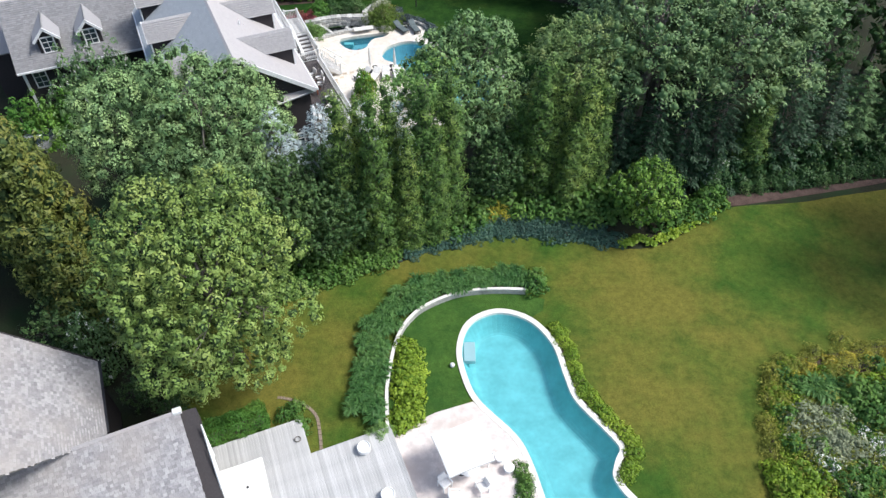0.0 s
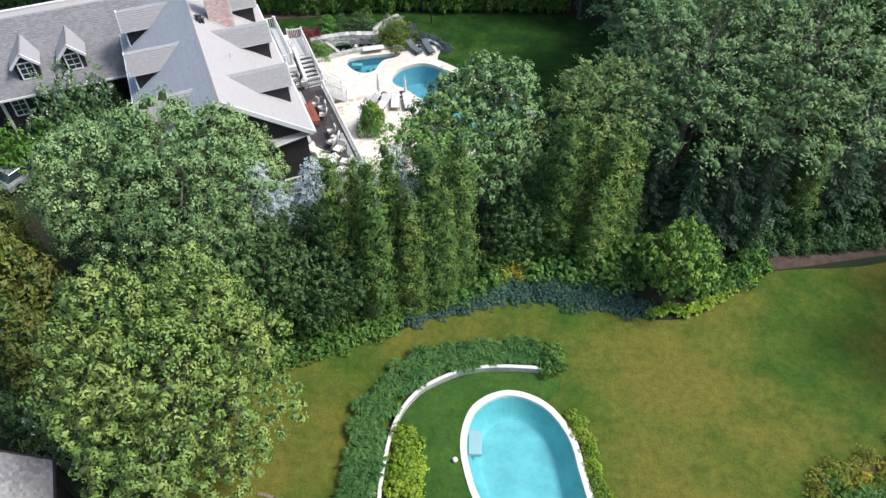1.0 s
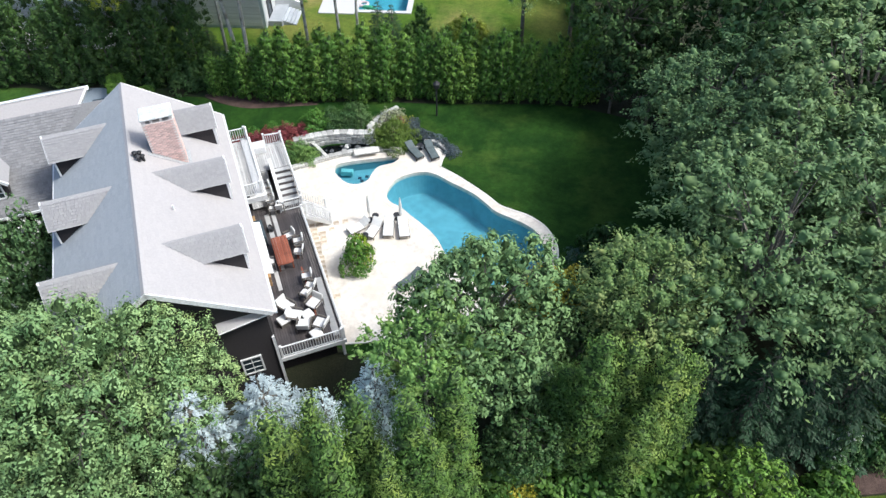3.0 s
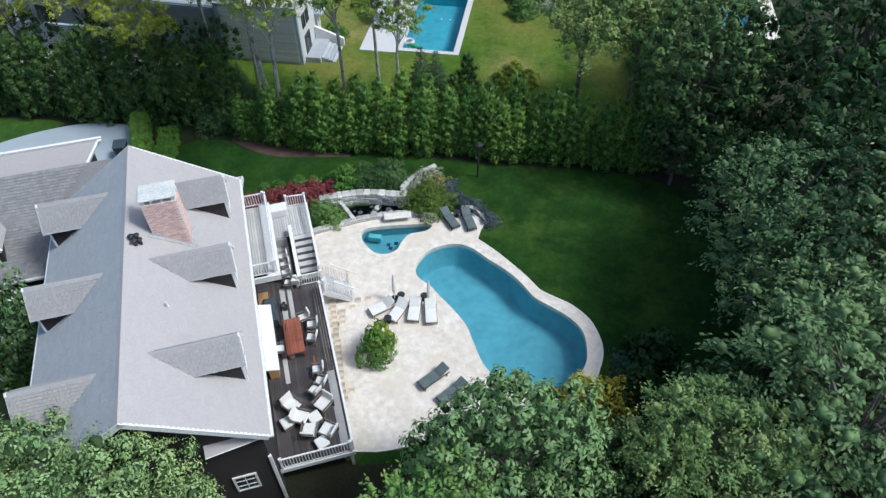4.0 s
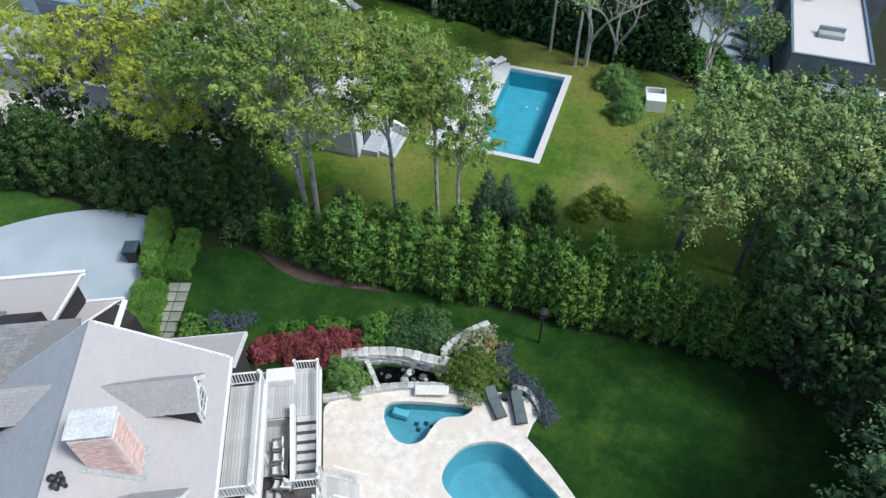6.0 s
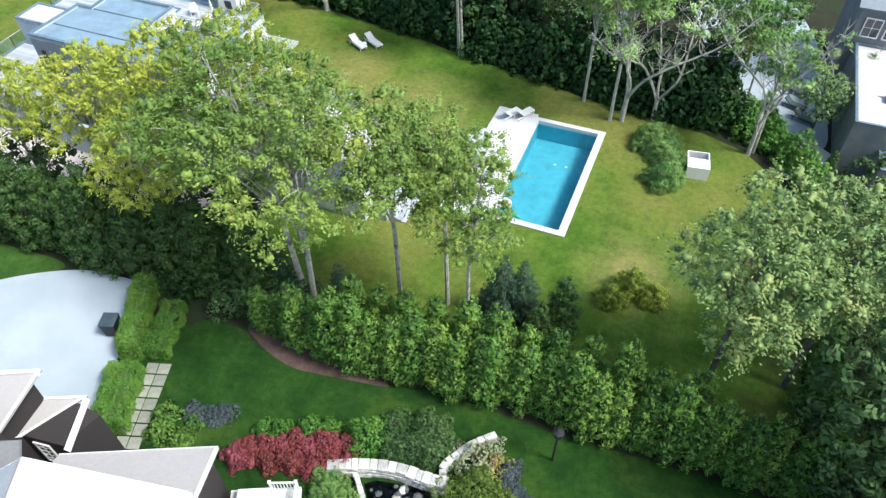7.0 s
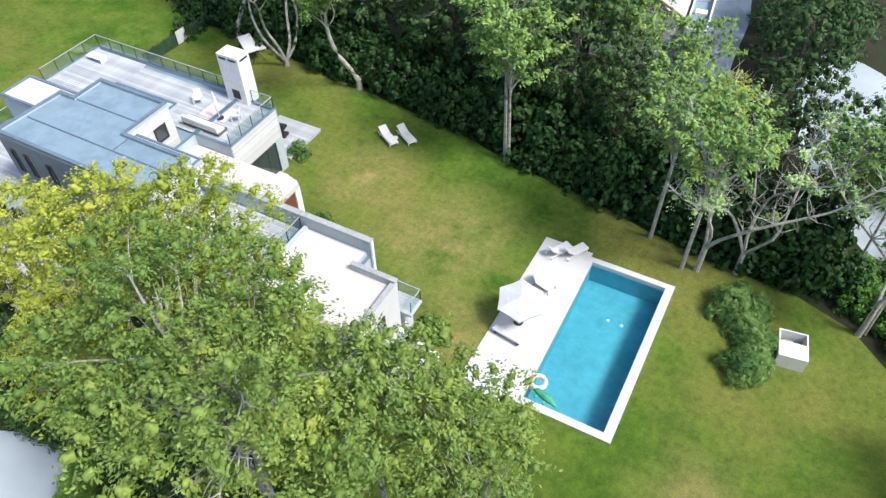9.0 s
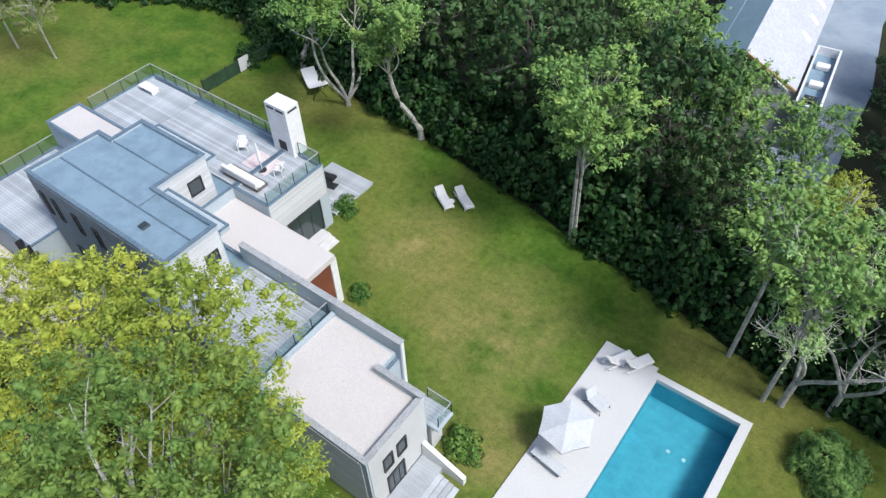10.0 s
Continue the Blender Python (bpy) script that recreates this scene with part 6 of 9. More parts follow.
for b in (13.9, 16.3):
    part("post", Shape().box(5.45, b - 0.1, DZ, 5.65, b + 0.1, BZ - 0.4), "white", balcony)
railing([(4.3, 10.9), (5.8, 10.9)], BZ, BZ, m=H1B)
railing([(5.9, 10.95), (5.9, 16.5)], BZ, BZ, m=H1B)
railing([(5.8, 16.6), (4.3, 16.6)], BZ, BZ, m=H1B)
awning = thing("awning", "white canvas awning over the deck door", "awning", H1)
part("canvas", Shape().slab([(4.62, 5.2, 4.2), (4.62, 9.6, 4.2), (5.5, 9.6, 3.95), (5.5, 5.2, 3.95)], 0.05), "canvas", awning)
part("bracket", Shape().box(4.6, 5.2, 4.22, 4.85, 9.6, 4.4, 0.03), "white", awning)

# ---- flat-roofed modern house ----
villa = thing("villa", "modern flat-roofed house with roof decks and white chimney", "house")


def flat_block(root, x0, y0, x1, y1, z0, z1, lip, wall, top, name="wall"):
    """Walls with a parapet round a sunk flat roof."""
    t = 0.16
    part(name, Shape().box(x0, y0, z0, x1, y0 + t, z1).box(x0, y1 - t, z0, x1, y1, z1).box(x0, y0 + t, z0, x0 + t, y1 - t, z1).box(x1 - t, y0 + t, z0, x1, y1 - t, z1), wall, root)
    part("parapet_cap", Shape().box(x0 - 0.03, y0 - 0.03, z1, x1 + 0.03, y0 + t + 0.02, z1 + 0.05).box(x0 - 0.03, y1 - t - 0.02, z1, x1 + 0.03, y1 + 0.03, z1 + 0.05).box(x0 - 0.03, y0 + t + 0.02, z1, x0 + t + 0.02, y1 - t - 0.02, z1 + 0.05).box(x1 - t - 0.02, y0 + t + 0.02, z1, x1 + 0.03, y1 - t - 0.02, z1 + 0.05), "cap_blue", root, "dark parapet edge")
    if top:
        part("flat_roof", Shape().box(x0 + t, y0 + t, z1 - lip - 0.2, x1 - t, y1 - t, z1 - lip), top, root)




def planks(root, x0, x1, z0, z1, y, face=-1, h=0.16):
    """Level wall boards on a wall that faces -y or +y."""
    n = int((z1 - z0) / h)
    for i in range(n):
        part("wall_board", Shape().box(x0, min(y, y + face * 0.03), z0 + i * h, x1, max(y, y + face * 0.03), z0 + (i + 1) * h - 0.012), "plank_white", root)


def planks_side(root, y0, y1, z0, z1, x, h=0.16):
    """Level wall boards on a wall that faces +x."""
    for i in range(int((z1 - z0) / h)):
        part("wall_board", Shape().box(x, y0, z0 + i * h, x + 0.03, y1, z0 + (i + 1) * h - 0.012), "plank_white", root)


def glass_rail(points, z, label="glass balustrade with slim metal posts", h=1.0):
    root = thing("glass_railing", label, "railing", None, "glass balustrades")
    for a, b in zip(points, points[1:]):
        d = math.dist(a, b)
        ang = math.degrees(math.atan2(b[1] - a[1], b[0] - a[0]))
        m = pose(a[0], a[1], z, 0, 0, ang)
        n = max(1, round(d / 1.3))
        for i in range(n):
            part("glass_panel", Shape().box(d * i / n + 0.05, -0.008, 0.08, d * (i + 1) / n - 0.05, 0.008, h - 0.06), "pane", root, loc=m)
        for i in range(n + 1):
            part("post", Shape().box(d * i / n - 0.02, -0.02, 0, d * i / n + 0.02, 0.02, h), "dark_metal", root, loc=m)
        part("top_rail", Shape().box(0, -0.03, h, d, 0.03, h + 0.035), "lead", root, loc=m)
    return root


DZ2 = 5.1
flat_block(villa, -53.2, 85.8, -38.6, 94.2, 0, 5.3, 0.3, "stucco", "zinc")
flat_block(villa, -38.6, 88.9, -35.45, 93.75, 0, 5.3, 0.3, "stucco", "zinc")
flat_block(villa, -54.4, 85.9, -48.0, 88.6, 0, 5.42, 0.06, "stucco", "roof_white")
roof_deck = thing("roof_deck", "weathered grey board roof deck", "deck")
deck_boards(roof_deck, -47.9, 89.1, -35.65, 93.55, DZ2 + 0.06, "deck_blue", "x", 0.19)
deck_boards(roof_deck, -53.0, 88.8, -47.95, 93.9, DZ2 + 0.06, "deck_blue", "x", 0.19)
# upper storey: one stepped membrane roof behind a dark parapet
UPPER = [(-46.7, 81.0), (-34.0, 81.0), (-34.0, 84.5), (-39.2, 84.5), (-39.2, 88.1), (-45.1, 88.1), (-45.1, 85.85), (-46.4, 85.85)]


def mitred(loop, d):
    """A right-angled outline, counter-clockwise, moved inwards by d."""
    out, n = [], len(loop)
    for i in range(n):
        p, q, r_ = (Vector(loop[(i + k) % n]) for k in (-1, 0, 1))
        a, b = (q - p).normalized(), (r_ - q).normalized()
        out.append(tuple(q + Vector((-a.y, a.x)) * d + Vector((-b.y, b.x)) * d))
    return out


part("wall", Shape().prism(UPPER, 0, 8.0), "stucco", villa, "blue-grey upper storey walls")
part("flat_roof", Shape().prism(mitred(UPPER, 0.2), 8.0, 8.06), "zinc", villa, "blue-grey membrane roof")
part("parapet", ring(mitred(UPPER, 0.2), UPPER, 8.0, 8.2), "stucco", villa)
part("parapet_cap", ring(mitred(UPPER, 0.22), mitred(UPPER, -0.04), 8.2, 8.26), "cap_blue", villa, "dark parapet edge")
for x0, y0, x1, y1 in ((-46.2, 82.95, -34.4, 83.06), (-44.9, 85.75, -39.3, 85.86), (-38.85, 83.1, -38.75, 84.3)):
    part("roof_seam", Shape().box(x0, y0, 8.06, x1, y1, 8.13, 0.02), "cap_blue", villa)
for x0, y0, x1, y1 in ((-44.6, 88.15, -39.25, 88.8), (-39.15, 84.55, -34.0, 85.2)):
    part("ledge", Shape().box(x0, y0, 7.3, x1, y1, 7.62), "stucco", villa, "narrow roof ledge")
    part("ledge_cap", Shape().box(x0 - 0.03, y1 - 0.1, 7.62, x1 + 0.03, y1 + 0.03, 7.7).box(x1 - 0.1, y0, 7.62, x1 + 0.03, y1 - 0.1, 7.7).box(x0 - 0.03, y0, 7.62, x0 + 0.1, y1 - 0.1, 7.7), "cap_blue", villa)
part("skylight", Shape().box(-37.5, 82.0, 8.06, -37.0, 82.5, 8.2, 0.03), "glass", villa, "small square roof light")
planks(villa, -39.1, -34.1, 5.0, 7.3, 84.52, 1)
planks_side(villa, 84.6, 88.0, 4.6, 8.0, -39.18)
planks_side(villa, 81.1, 84.4, 4.7, 8.0, -33.98)
planks_side(villa, 88.95, 93.6, 3.0, 5.25, -35.45)
# Thin darker sheets over the south walls stand in for their shade.
part("south_cladding", Shape().box(-46.65, 80.95, 0.2, -36.35, 80.98, 7.95).box(-36.35, 80.95, 4.75, -34.05, 80.98, 7.95), "shaded_wall", villa, "darker board sheet on the south wall, shade in its colour")
part("south_cladding", Shape().box(-36.25, 80.17, 0.2, -22.45, 80.2, 4.5), "shaded_wall", villa)
window(villa, pose(-39.11, 86.85, 6.6, 0, 0, 90), 1.0, 1.1, 1, 1, trim="dark_metal")
window(villa, pose(-33.91, 83.6, 6.4, 0, 0, 90), 0.9, 0.9, 1, 1, trim="dark_metal")
for x, w, z, h in ((-45.8, 0.4, 6.2, 1.8), (-44.6, 0.4, 6.2, 1.8), (-42.6, 0.5, 6.2, 1.6), (-40.6, 0.5, 6.2, 1.6), (-37.6, 1.2, 6.2, 1.2), (-44.0, 1.6, 2.0, 2.4), (-40.0, 2.2, 2.0, 2.4)):
    window(villa, pose(x, 80.92, z), w, h, 1, 1, trim="dark_metal")
# chimney
vc = part("chimney", Shape().box(-39.4, 93.3, 5.1, -37.55, 94.5, 8.9, 0.02), "white", villa, "white slab chimney with a hearth opening")
part("flue_slot", Shape().box(-39.2, 93.285, 8.55, -38.6, 93.31, 8.7).box(-38.4, 93.285, 8.55, -37.75, 93.31, 8.7).box(-37.56, 93.5, 8.55, -37.54, 94.3, 8.7), "dark_metal", vc)
part("hearth", Shape().box(-38.75, 93.27, 5.5, -38.1, 93.31, 6.2), "dark_metal", vc, "dark hearth opening")
# terrace canopy, deck over the east wing
part("canopy", Shape().box(-39.15, 85.66, 4.0, -30.1, 88.86, 4.45, 0.02), "roof_white", villa, "long white flat canopy")
part("canopy_post", Shape().box(-30.5, 88.5, 0, -30.2, 89.0, 4.0), "white", villa)
part("canopy_wall", Shape().box(-30.45, 86.9, 0, -30.3, 88.5, 4.0), "redwood", villa, "dark red timber panel")
flat_block(villa, -36.3, 80.2, -22.4, 85.6, 0, 4.6, 0.15, "stucco", "zinc")
part("passage", Shape().box(-36.3, 85.65, 0, -30.5, 86.9, 3.9), "stucco", villa)
part("high_parapet", Shape().box(-34.0, 85.35, 0.0, -22.25, 85.65, 5.9), "stucco", villa, "blue-grey parapet wall")
part("parapet_cap", Shape().box(-34.0, 85.31, 5.9, -22.21, 85.69, 5.95), "lead", villa)
part("parapet_end", Shape().box(-22.25, 85.4, 0.0, -22.2, 85.6, 5.88), "white", villa)
east_deck = thing("roof_deck", "weathered grey board deck on the east wing", "deck")
deck_boards(east_deck, -33.3, 80.5, -27.4, 85.3, 4.66, "deck_blue", "x", 0.19)
part("step_block", Shape().box(-33.2, 82.6, 4.66, -32.3, 83.6, 5.5, 0.02).box(-33.2, 81.9, 4.66, -32.5, 82.6, 5.1, 0.02), "plank_white", east_deck, "whitewashed step block")
BLOCK = [(-26.9, 79.7), (-19.7, 79.7), (-19.7, 84.0), (-22.6, 84.0), (-22.6, 85.34), (-26.9, 85.34)]
part("wall", Shape().prism(BLOCK, 0, 4.95), "stucco", villa)
part("flat_roof", Shape().prism(grown(BLOCK, -0.2), 4.95, 5.03), "roof_white", villa, "white gravelled flat roof")
part("low_parapet", Shape().box(-26.9, 79.7, 4.95, -19.7, 79.95, 5.35).box(-19.95, 79.95, 4.95, -19.7, 84.0, 5.35).box(-22.6, 83.75, 4.95, -19.95, 84.0, 5.5).box(-26.9, 79.95, 4.95, -26.65, 85.3, 5.2), "stucco", villa)
part("parapet_cap", Shape().box(-26.95, 79.66, 5.35, -19.66, 79.98, 5.4).box(-19.98, 79.98, 5.35, -19.66, 83.72, 5.4).box(-22.6, 83.72, 5.5, -19.66, 84.04, 5.55), "lead", villa)
planks(villa, -26.5, -20.0, 0.3, 5.2, 79.68, -1)
part("east_cladding", Shape().box(-19.7, 79.8, 0.2, -19.66, 83.9, 5.3), "plank_white", villa)
for b in (81.0, 82.0):
    window(villa, pose(-19.62, b, 3.6, 0, 0, 90), 0.7, 1.2, 1, 1, trim="dark_metal")
window(villa, pose(-19.62, 81.4, 1.3, 0, 0, 90), 1.3, 1.9, 3, 1, trim="dark_metal")
glass_rail([(-27.2, 80.3), (-27.2, 85.3)], 4.7)
glass_rail([(-53.05, 88.7), (-53.05, 94.05), (-39.5, 94.05)], 5.3)
glass_rail([(-37.4, 93.65), (-35.55, 93.65), (-35.55, 89.0)], 5.3)
glass_rail([(-54.3, 79.2), (-54.3, 86.0)], 3.4)
# west roof deck, lower
flat_block(villa, -54.5, 78.9, -46.8, 85.8, 0, 3.3, 0.1, "stucco", "zinc")
low_deck = thing("roof_deck", "lower weathered grey board deck", "deck")
deck_boards(low_deck, -54.3, 79.1, -47.0, 85.6, 3.28, "deck_blue", "x", 0.19)
part("entry_wall", Shape().box(-46.7, 78.6, 0, -36.5, 78.9, 2.8), "stucco", villa, "blue-grey entry wall")
for i in range(6):
    part("fin", Shape().box(-47.3 + i * 0.9, 78.5, 2.8, -47.22 + i * 0.9, 78.95, 3.9), "dark_metal", villa)
# garden doors, steps and side terrace
window(villa, pose(-35.45 + 0.04, 91.4, 1.6, 0, 0, 90), 3.0, 2.6, 3, 1, trim="dark_metal")
steps_v = thing("garden_steps", "pale stone garden steps by the glass doors", "steps")
for i in range(3):
    part("step", Shape().box(-35.4, 90.2, 0, -34.2 + 0.35 * (2 - i) - 0.35, 92.6, 0.14 * (i + 1), 0.01), "concrete", steps_v)
side_deck = thing("side_terrace", "grey board terrace at the corner of the house", "deck")
deck_boards(side_deck, -39.8, 94.3, -35.7, 98.4, 0.25, "deck_blue", "x", 0.19)
part("skirt", Shape().box(-39.75, 94.35, 0, -35.75, 98.35, 0.21), "stucco", side_deck)
bq = thing("barbecue", "black barbecue on the side terrace", "barbecue", pose(-38.2, 96.3, 0.25, 0, 0, 10))
part("cart", Shape().box(-0.65, -0.35, 0, 0.65, 0.35, 0.8, 0.03), "dark_metal", bq)
part("lid", Shape().tube([(-0.6, 0, 0.8), (0.6, 0, 0.8)], 0.33, 12), "black", bq)
part("side_shelf", Shape().box(0.65, -0.3, 0.72, 1.05, 0.3, 0.78), "lead", bq)
porch = thing("porch_steps", "whitewashed porch with grey treads and sloping side wall", "steps")
part("platform", Shape().box(-19.6, 80.2, 0, -18.3, 83.4, 0.55, 0.02), "deck_blue", porch)
for i in range(4):
    part("tread", Shape().box(-18.3 + i * 0.32, 80.5, 0, -18.0 + i * 0.32, 83.1, 0.45 - 0.11 * i, 0.01), "deck_blue", porch)
part("side_wall", Shape().add([(-19.6, 83.4, 0), (-17.0, 83.4, 0), (-17.0, 83.4, 0.7), (-19.6, 83.4, 1.7), (-19.6, 83.65, 0), (-17.0, 83.65, 0), (-17.0, 83.65, 0.7), (-19.6, 83.65, 1.7)], [(0, 1, 2, 3), (7, 6, 5, 4), (3, 2, 6, 7), (1, 5, 6, 2), (0, 3, 7, 4)]), "white", porch)
side_bal = thing("balcony", "small grey side balcony with glass rails", "balcony")
part("platform", Shape().box(-22.2, 84.05, 2.4, -19.0, 85.35, 2.6, 0.02), "stucco", side_bal)
deck_boards(side_bal, -22.15, 84.1, -19.05, 85.32, 2.64, "deck_blue", "x", 0.19)
part("support", Shape().box(-21.9, 84.1, 0, -19.5, 85.0, 2.4), "plank_white", side_bal)
glass_rail([(-20.6, 85.3), (-19.1, 85.3), (-19.1, 84.2)], 2.64, h=0.9)

# ---- near house, silvered roof ----
H3 = pose(-12.2, 16.9, 0, 0, 0, 24)
cottage = thing("cottage", "shingled cottage with a silvered roof and dark gable", "house", H3)
part("wall", Shape().add([(-0.3, -3.9, 0), (-0.3, 1.7, 0), (-0.3, 1.7, 3.0), (-0.3, 0, 5.8), (-0.3, -3.9, 3.0), (-14, -3.9, 0), (-14, 1.7, 0), (-14, 1.7, 3.0), (-14, 0, 5.8), (-14, -3.9, 3.0)],
     [(0, 1, 2, 3, 4), (9, 8, 7, 6, 5), (1, 6, 7, 2), (0, 4, 9, 5), (2, 7, 8, 3), (3, 8, 9, 4)]), "siding", cottage, "dark shingled gable wall")
for y, z in ((-4.1, 3.0), (1.9, 2.9)):
    part("roof", Shape().slab([(-0.1, 0, 6.05), (-14, 0, 6.05), (-14, y, z), (-0.1, y, z)], 0.15), "shingle_3", cottage, "silvered shingle roof slope")
part("gable_board", Shape().add([(-0.1, 0, 5.9), (-0.1, -4.3, 2.7), (-0.1, -4.3, 1.7), (-0.1, 0, 4.9), (0.7, 0, 5.8), (0.7, -4.3, 2.6), (0.7, -4.3, 1.7), (0.7, 0, 4.9)], [(4, 5, 6, 7), (3, 2, 1, 0), (0, 1, 5, 4), (2, 3, 7, 6), (1, 2, 6, 5), (3, 0, 4, 7)]), "siding", cottage, "dark gable board")
for y0, z0, y1, z1 in ((-0.9, 5.3, -2.4, 3.4), (-0.9, 5.3, -1.7, 3.6), (-1.7, 4.7, -3.6, 2.4), (-2.2, 4.2, -4.2, 1.9)):
    part("gable_trim", Shape().tube([(0.74, y0, z0 + 0.35), (0.74, y1, z1 + 0.35)], [0.03, 0.1], 4), "white", cottage, "white gable bracket")
part("ridge_end", Shape().box(-0.3, -0.16, 5.95, 0.1, 0.14, 6.14, 0.02), "white", cottage, "white ridge end")
shingles("roof_shingles", cottage, "shingle_3", (-14, -4.1, 3.0), (1, 0, 0), (0, 4.1, 3.05), 14.0, math.hypot(4.1, 3.05), w=0.2, course=0.15, seed=41)
part("ridge_cap", Shape().slab([(0, -0.15, 6.0), (0, 0, 6.1), (-14, 0, 6.1), (-14, -0.15, 6.0)], 0.03), "shingle_3", cottage)
# steep roof of the taller part behind
ann = [(-3.6, 5.72, 4.5), (-3.55, 1.2, 4.5), (-4.6, -0.1, 5.95), (-7.9, -3.2, 10.4), (-7.9, 5.72, 10.4)]
part("annex_wall", Shape().add([(-3.9, 5.5, 0), (-12.0, 5.5, 0), (-12.0, 1.9, 0), (-3.9, 1.9, 0), (-3.9, 5.5, 4.7), (-12.0, 5.5, 4.7), (-12.0, 1.9, 4.7), (-3.9, 1.9, 4.7), (-7.9, 5.5, 10.1), (-7.9, 1.9, 10.1)],
     [(0, 1, 5, 8, 4), (1, 2, 6, 5), (2, 3, 7, 9, 6), (3, 0, 4, 7), (4, 8, 9, 7), (8, 5, 6, 9)]), "siding", cottage)
annex = part("annex_roof", Shape().slab(ann, 0.16), "shingle_3", cottage, "steep silvered roof slope")
part("annex_roof", Shape().slab([(-7.9, 5.72, 10.4), (-7.9, -3.2, 10.4), (-12.2, -3.2, 4.6), (-12.2, 5.72, 4.6)], 0.16), "shingle_3", cottage)
shingles("roof_shingles", annex, "shingle_3", (-3.6, -3.3, 4.5), (0, 1, 0), (-4.3, 0, 5.9), 9.0, math.hypot(4.3, 5.9), lambda s, v: s > (4.5 if v < 0.1 else 3.2 + 1.3 * max(0, 1 - v / 1.78) if v < 1.78 else 3.2 - (v - 1.78) * 0.565), w=0.2, course=0.15, seed=43)
part("gutter", Shape().box(-3.62, 1.3, 4.34, -3.47, 5.75, 4.47), "dark_metal", annex, "dark gutter")
part("rake_board", Shape().slab([(-3.55, 5.7, 4.52), (-3.55, 5.8, 4.52), (-7.9, 5.8, 10.42), (-7.9, 5.7, 10.42)], 0.2), "siding", annex)
# its deck: boards at a slant
D3 = pose(-7.75, 19.62, 0, 0, 0, 21.5)
near_deck = thing("deck", "silver-grey wooden deck beside the cottage", "deck", D3)
deck_boards(near_deck, -5.6, -11.0, 0.0, 0.0, 0.62, "deck_grey", "y", 0.14)
deck_boards(near_deck, 0.0, -11.0, 4.4, -2.2, 0.56, "deck_grey", "y", 0.14)
part("fascia", Shape().box(-5.6, -11, 0, 0.0, 0.03, 0.58).box(0.0, -11, 0, 4.4, -2.17, 0.52), "deck_grey", near_deck)
tub = thing("tub_cover", "white rectangular tub cover on the deck", "tub cover", D3)
part("cover", Shape().box(-4.68, -5.0, 0.62, -2.42, -1.58, 0.86, 0.05), "canvas", tub)
part("knob", Shape().turned([(0.06, 0.86), (0.06, 0.9), (0.02, 0.92)], 10, -3.4, -3.0), "dark_metal", tub)
solid("hose_coil", Shape().tube([(-0.16 * math.cos(a), 0.16 * math.sin(a), 0.03 + a * 0.004) for a in [k * 0.5 for k in range(28)]], 0.022, 6), "wicker", "coiled grey hose on the deck", "hose", D3 @ pose(-0.45, -1.2, 0.62))
for i, (x, y, z) in enumerate(((-4.15, 17.75, 0.56), (-2.75, 15.2, 0.56))):
    pot = thing("planter", "round white planter on the deck", "planter", pose(x, y, z), "round white planters")
    part("bowl", Shape().turned([(0.24, 0), (0.34, 0.1), (0.36, 0.4), (0.33, 0.42), (0.31, 0.36), (0.05, 0.34)], 20), "white", pot)

# ---- grey neighbour house with a white roof terrace ----
nb = thing("neighbour_house", "grey shingled house with a flat white roof terrace", "house")
flat_block(nb, 10.2, 97.0, 16.2, 108.0, 0, 4.5, 0.12, "grey_wall", "roof_white")
flat_block(nb, 12.5, 94.8, 17.2, 97.0, 0, 2.6, 0.1, "grey_wall", "slate")
part("upper_wall", Shape().box(9.6, 108.0, 0, 18.0, 116.0, 7.6), "grey_wall", nb)
part("upper_roof", Shape().slab([(9.3, 107.7, 7.5), (18.3, 107.7, 7.5), (18.3, 112, 9.6), (9.3, 112, 9.6)], 0.15).slab([(9.3, 116.3, 7.5), (18.3, 116.3, 7.5), (18.3, 112, 9.6), (9.3, 112, 9.6)], 0.15), "slate", nb)
for x in (10.8, 12.4, 14.0, 15.6):
    window(nb, pose(x, 107.95, 5.9), 1.3, 1.6, 2, 2)
part("roof_bench", Shape().box(12.2, 100.2, 4.4, 14.2, 100.9, 4.75, 0.04).box(12.2, 100.9, 4.4, 14.2, 101.1, 5.1, 0.03), "lead", nb, "grey lounge on the roof")
solid("terrace_4", sheet("terrace_4", [(16.4, 90.0), (22.8, 90.0), (22.8, 101.0), (16.4, 101.0)], [HOLES[5]], 0.06), "patio", "pale stone terrace around a pool", "terrace", kind="structure")
solid("terrace_5", sheet("terrace_5", [(6.8, 95.2), (10.0, 94.0), (10.2, 99.0), (8.4, 100.4)], [], 0.05), "coping", "pale paving by a grey house", "terrace", kind="structure")
bench_n = thing("bench", "white bench against the grey wall", "bench", pose(9.2, 96.6, 0.05, 0, 0, 60))
part("seat", Shape().box(-0.7, -0.2, 0.4, 0.7, 0.2, 0.46, 0.01), "white", bench_n)
for x in (-0.6, 0.6):
    part("leg", Shape().box(x - 0.05, -0.18, 0, x + 0.05, 0.18, 0.4), "white", bench_n)

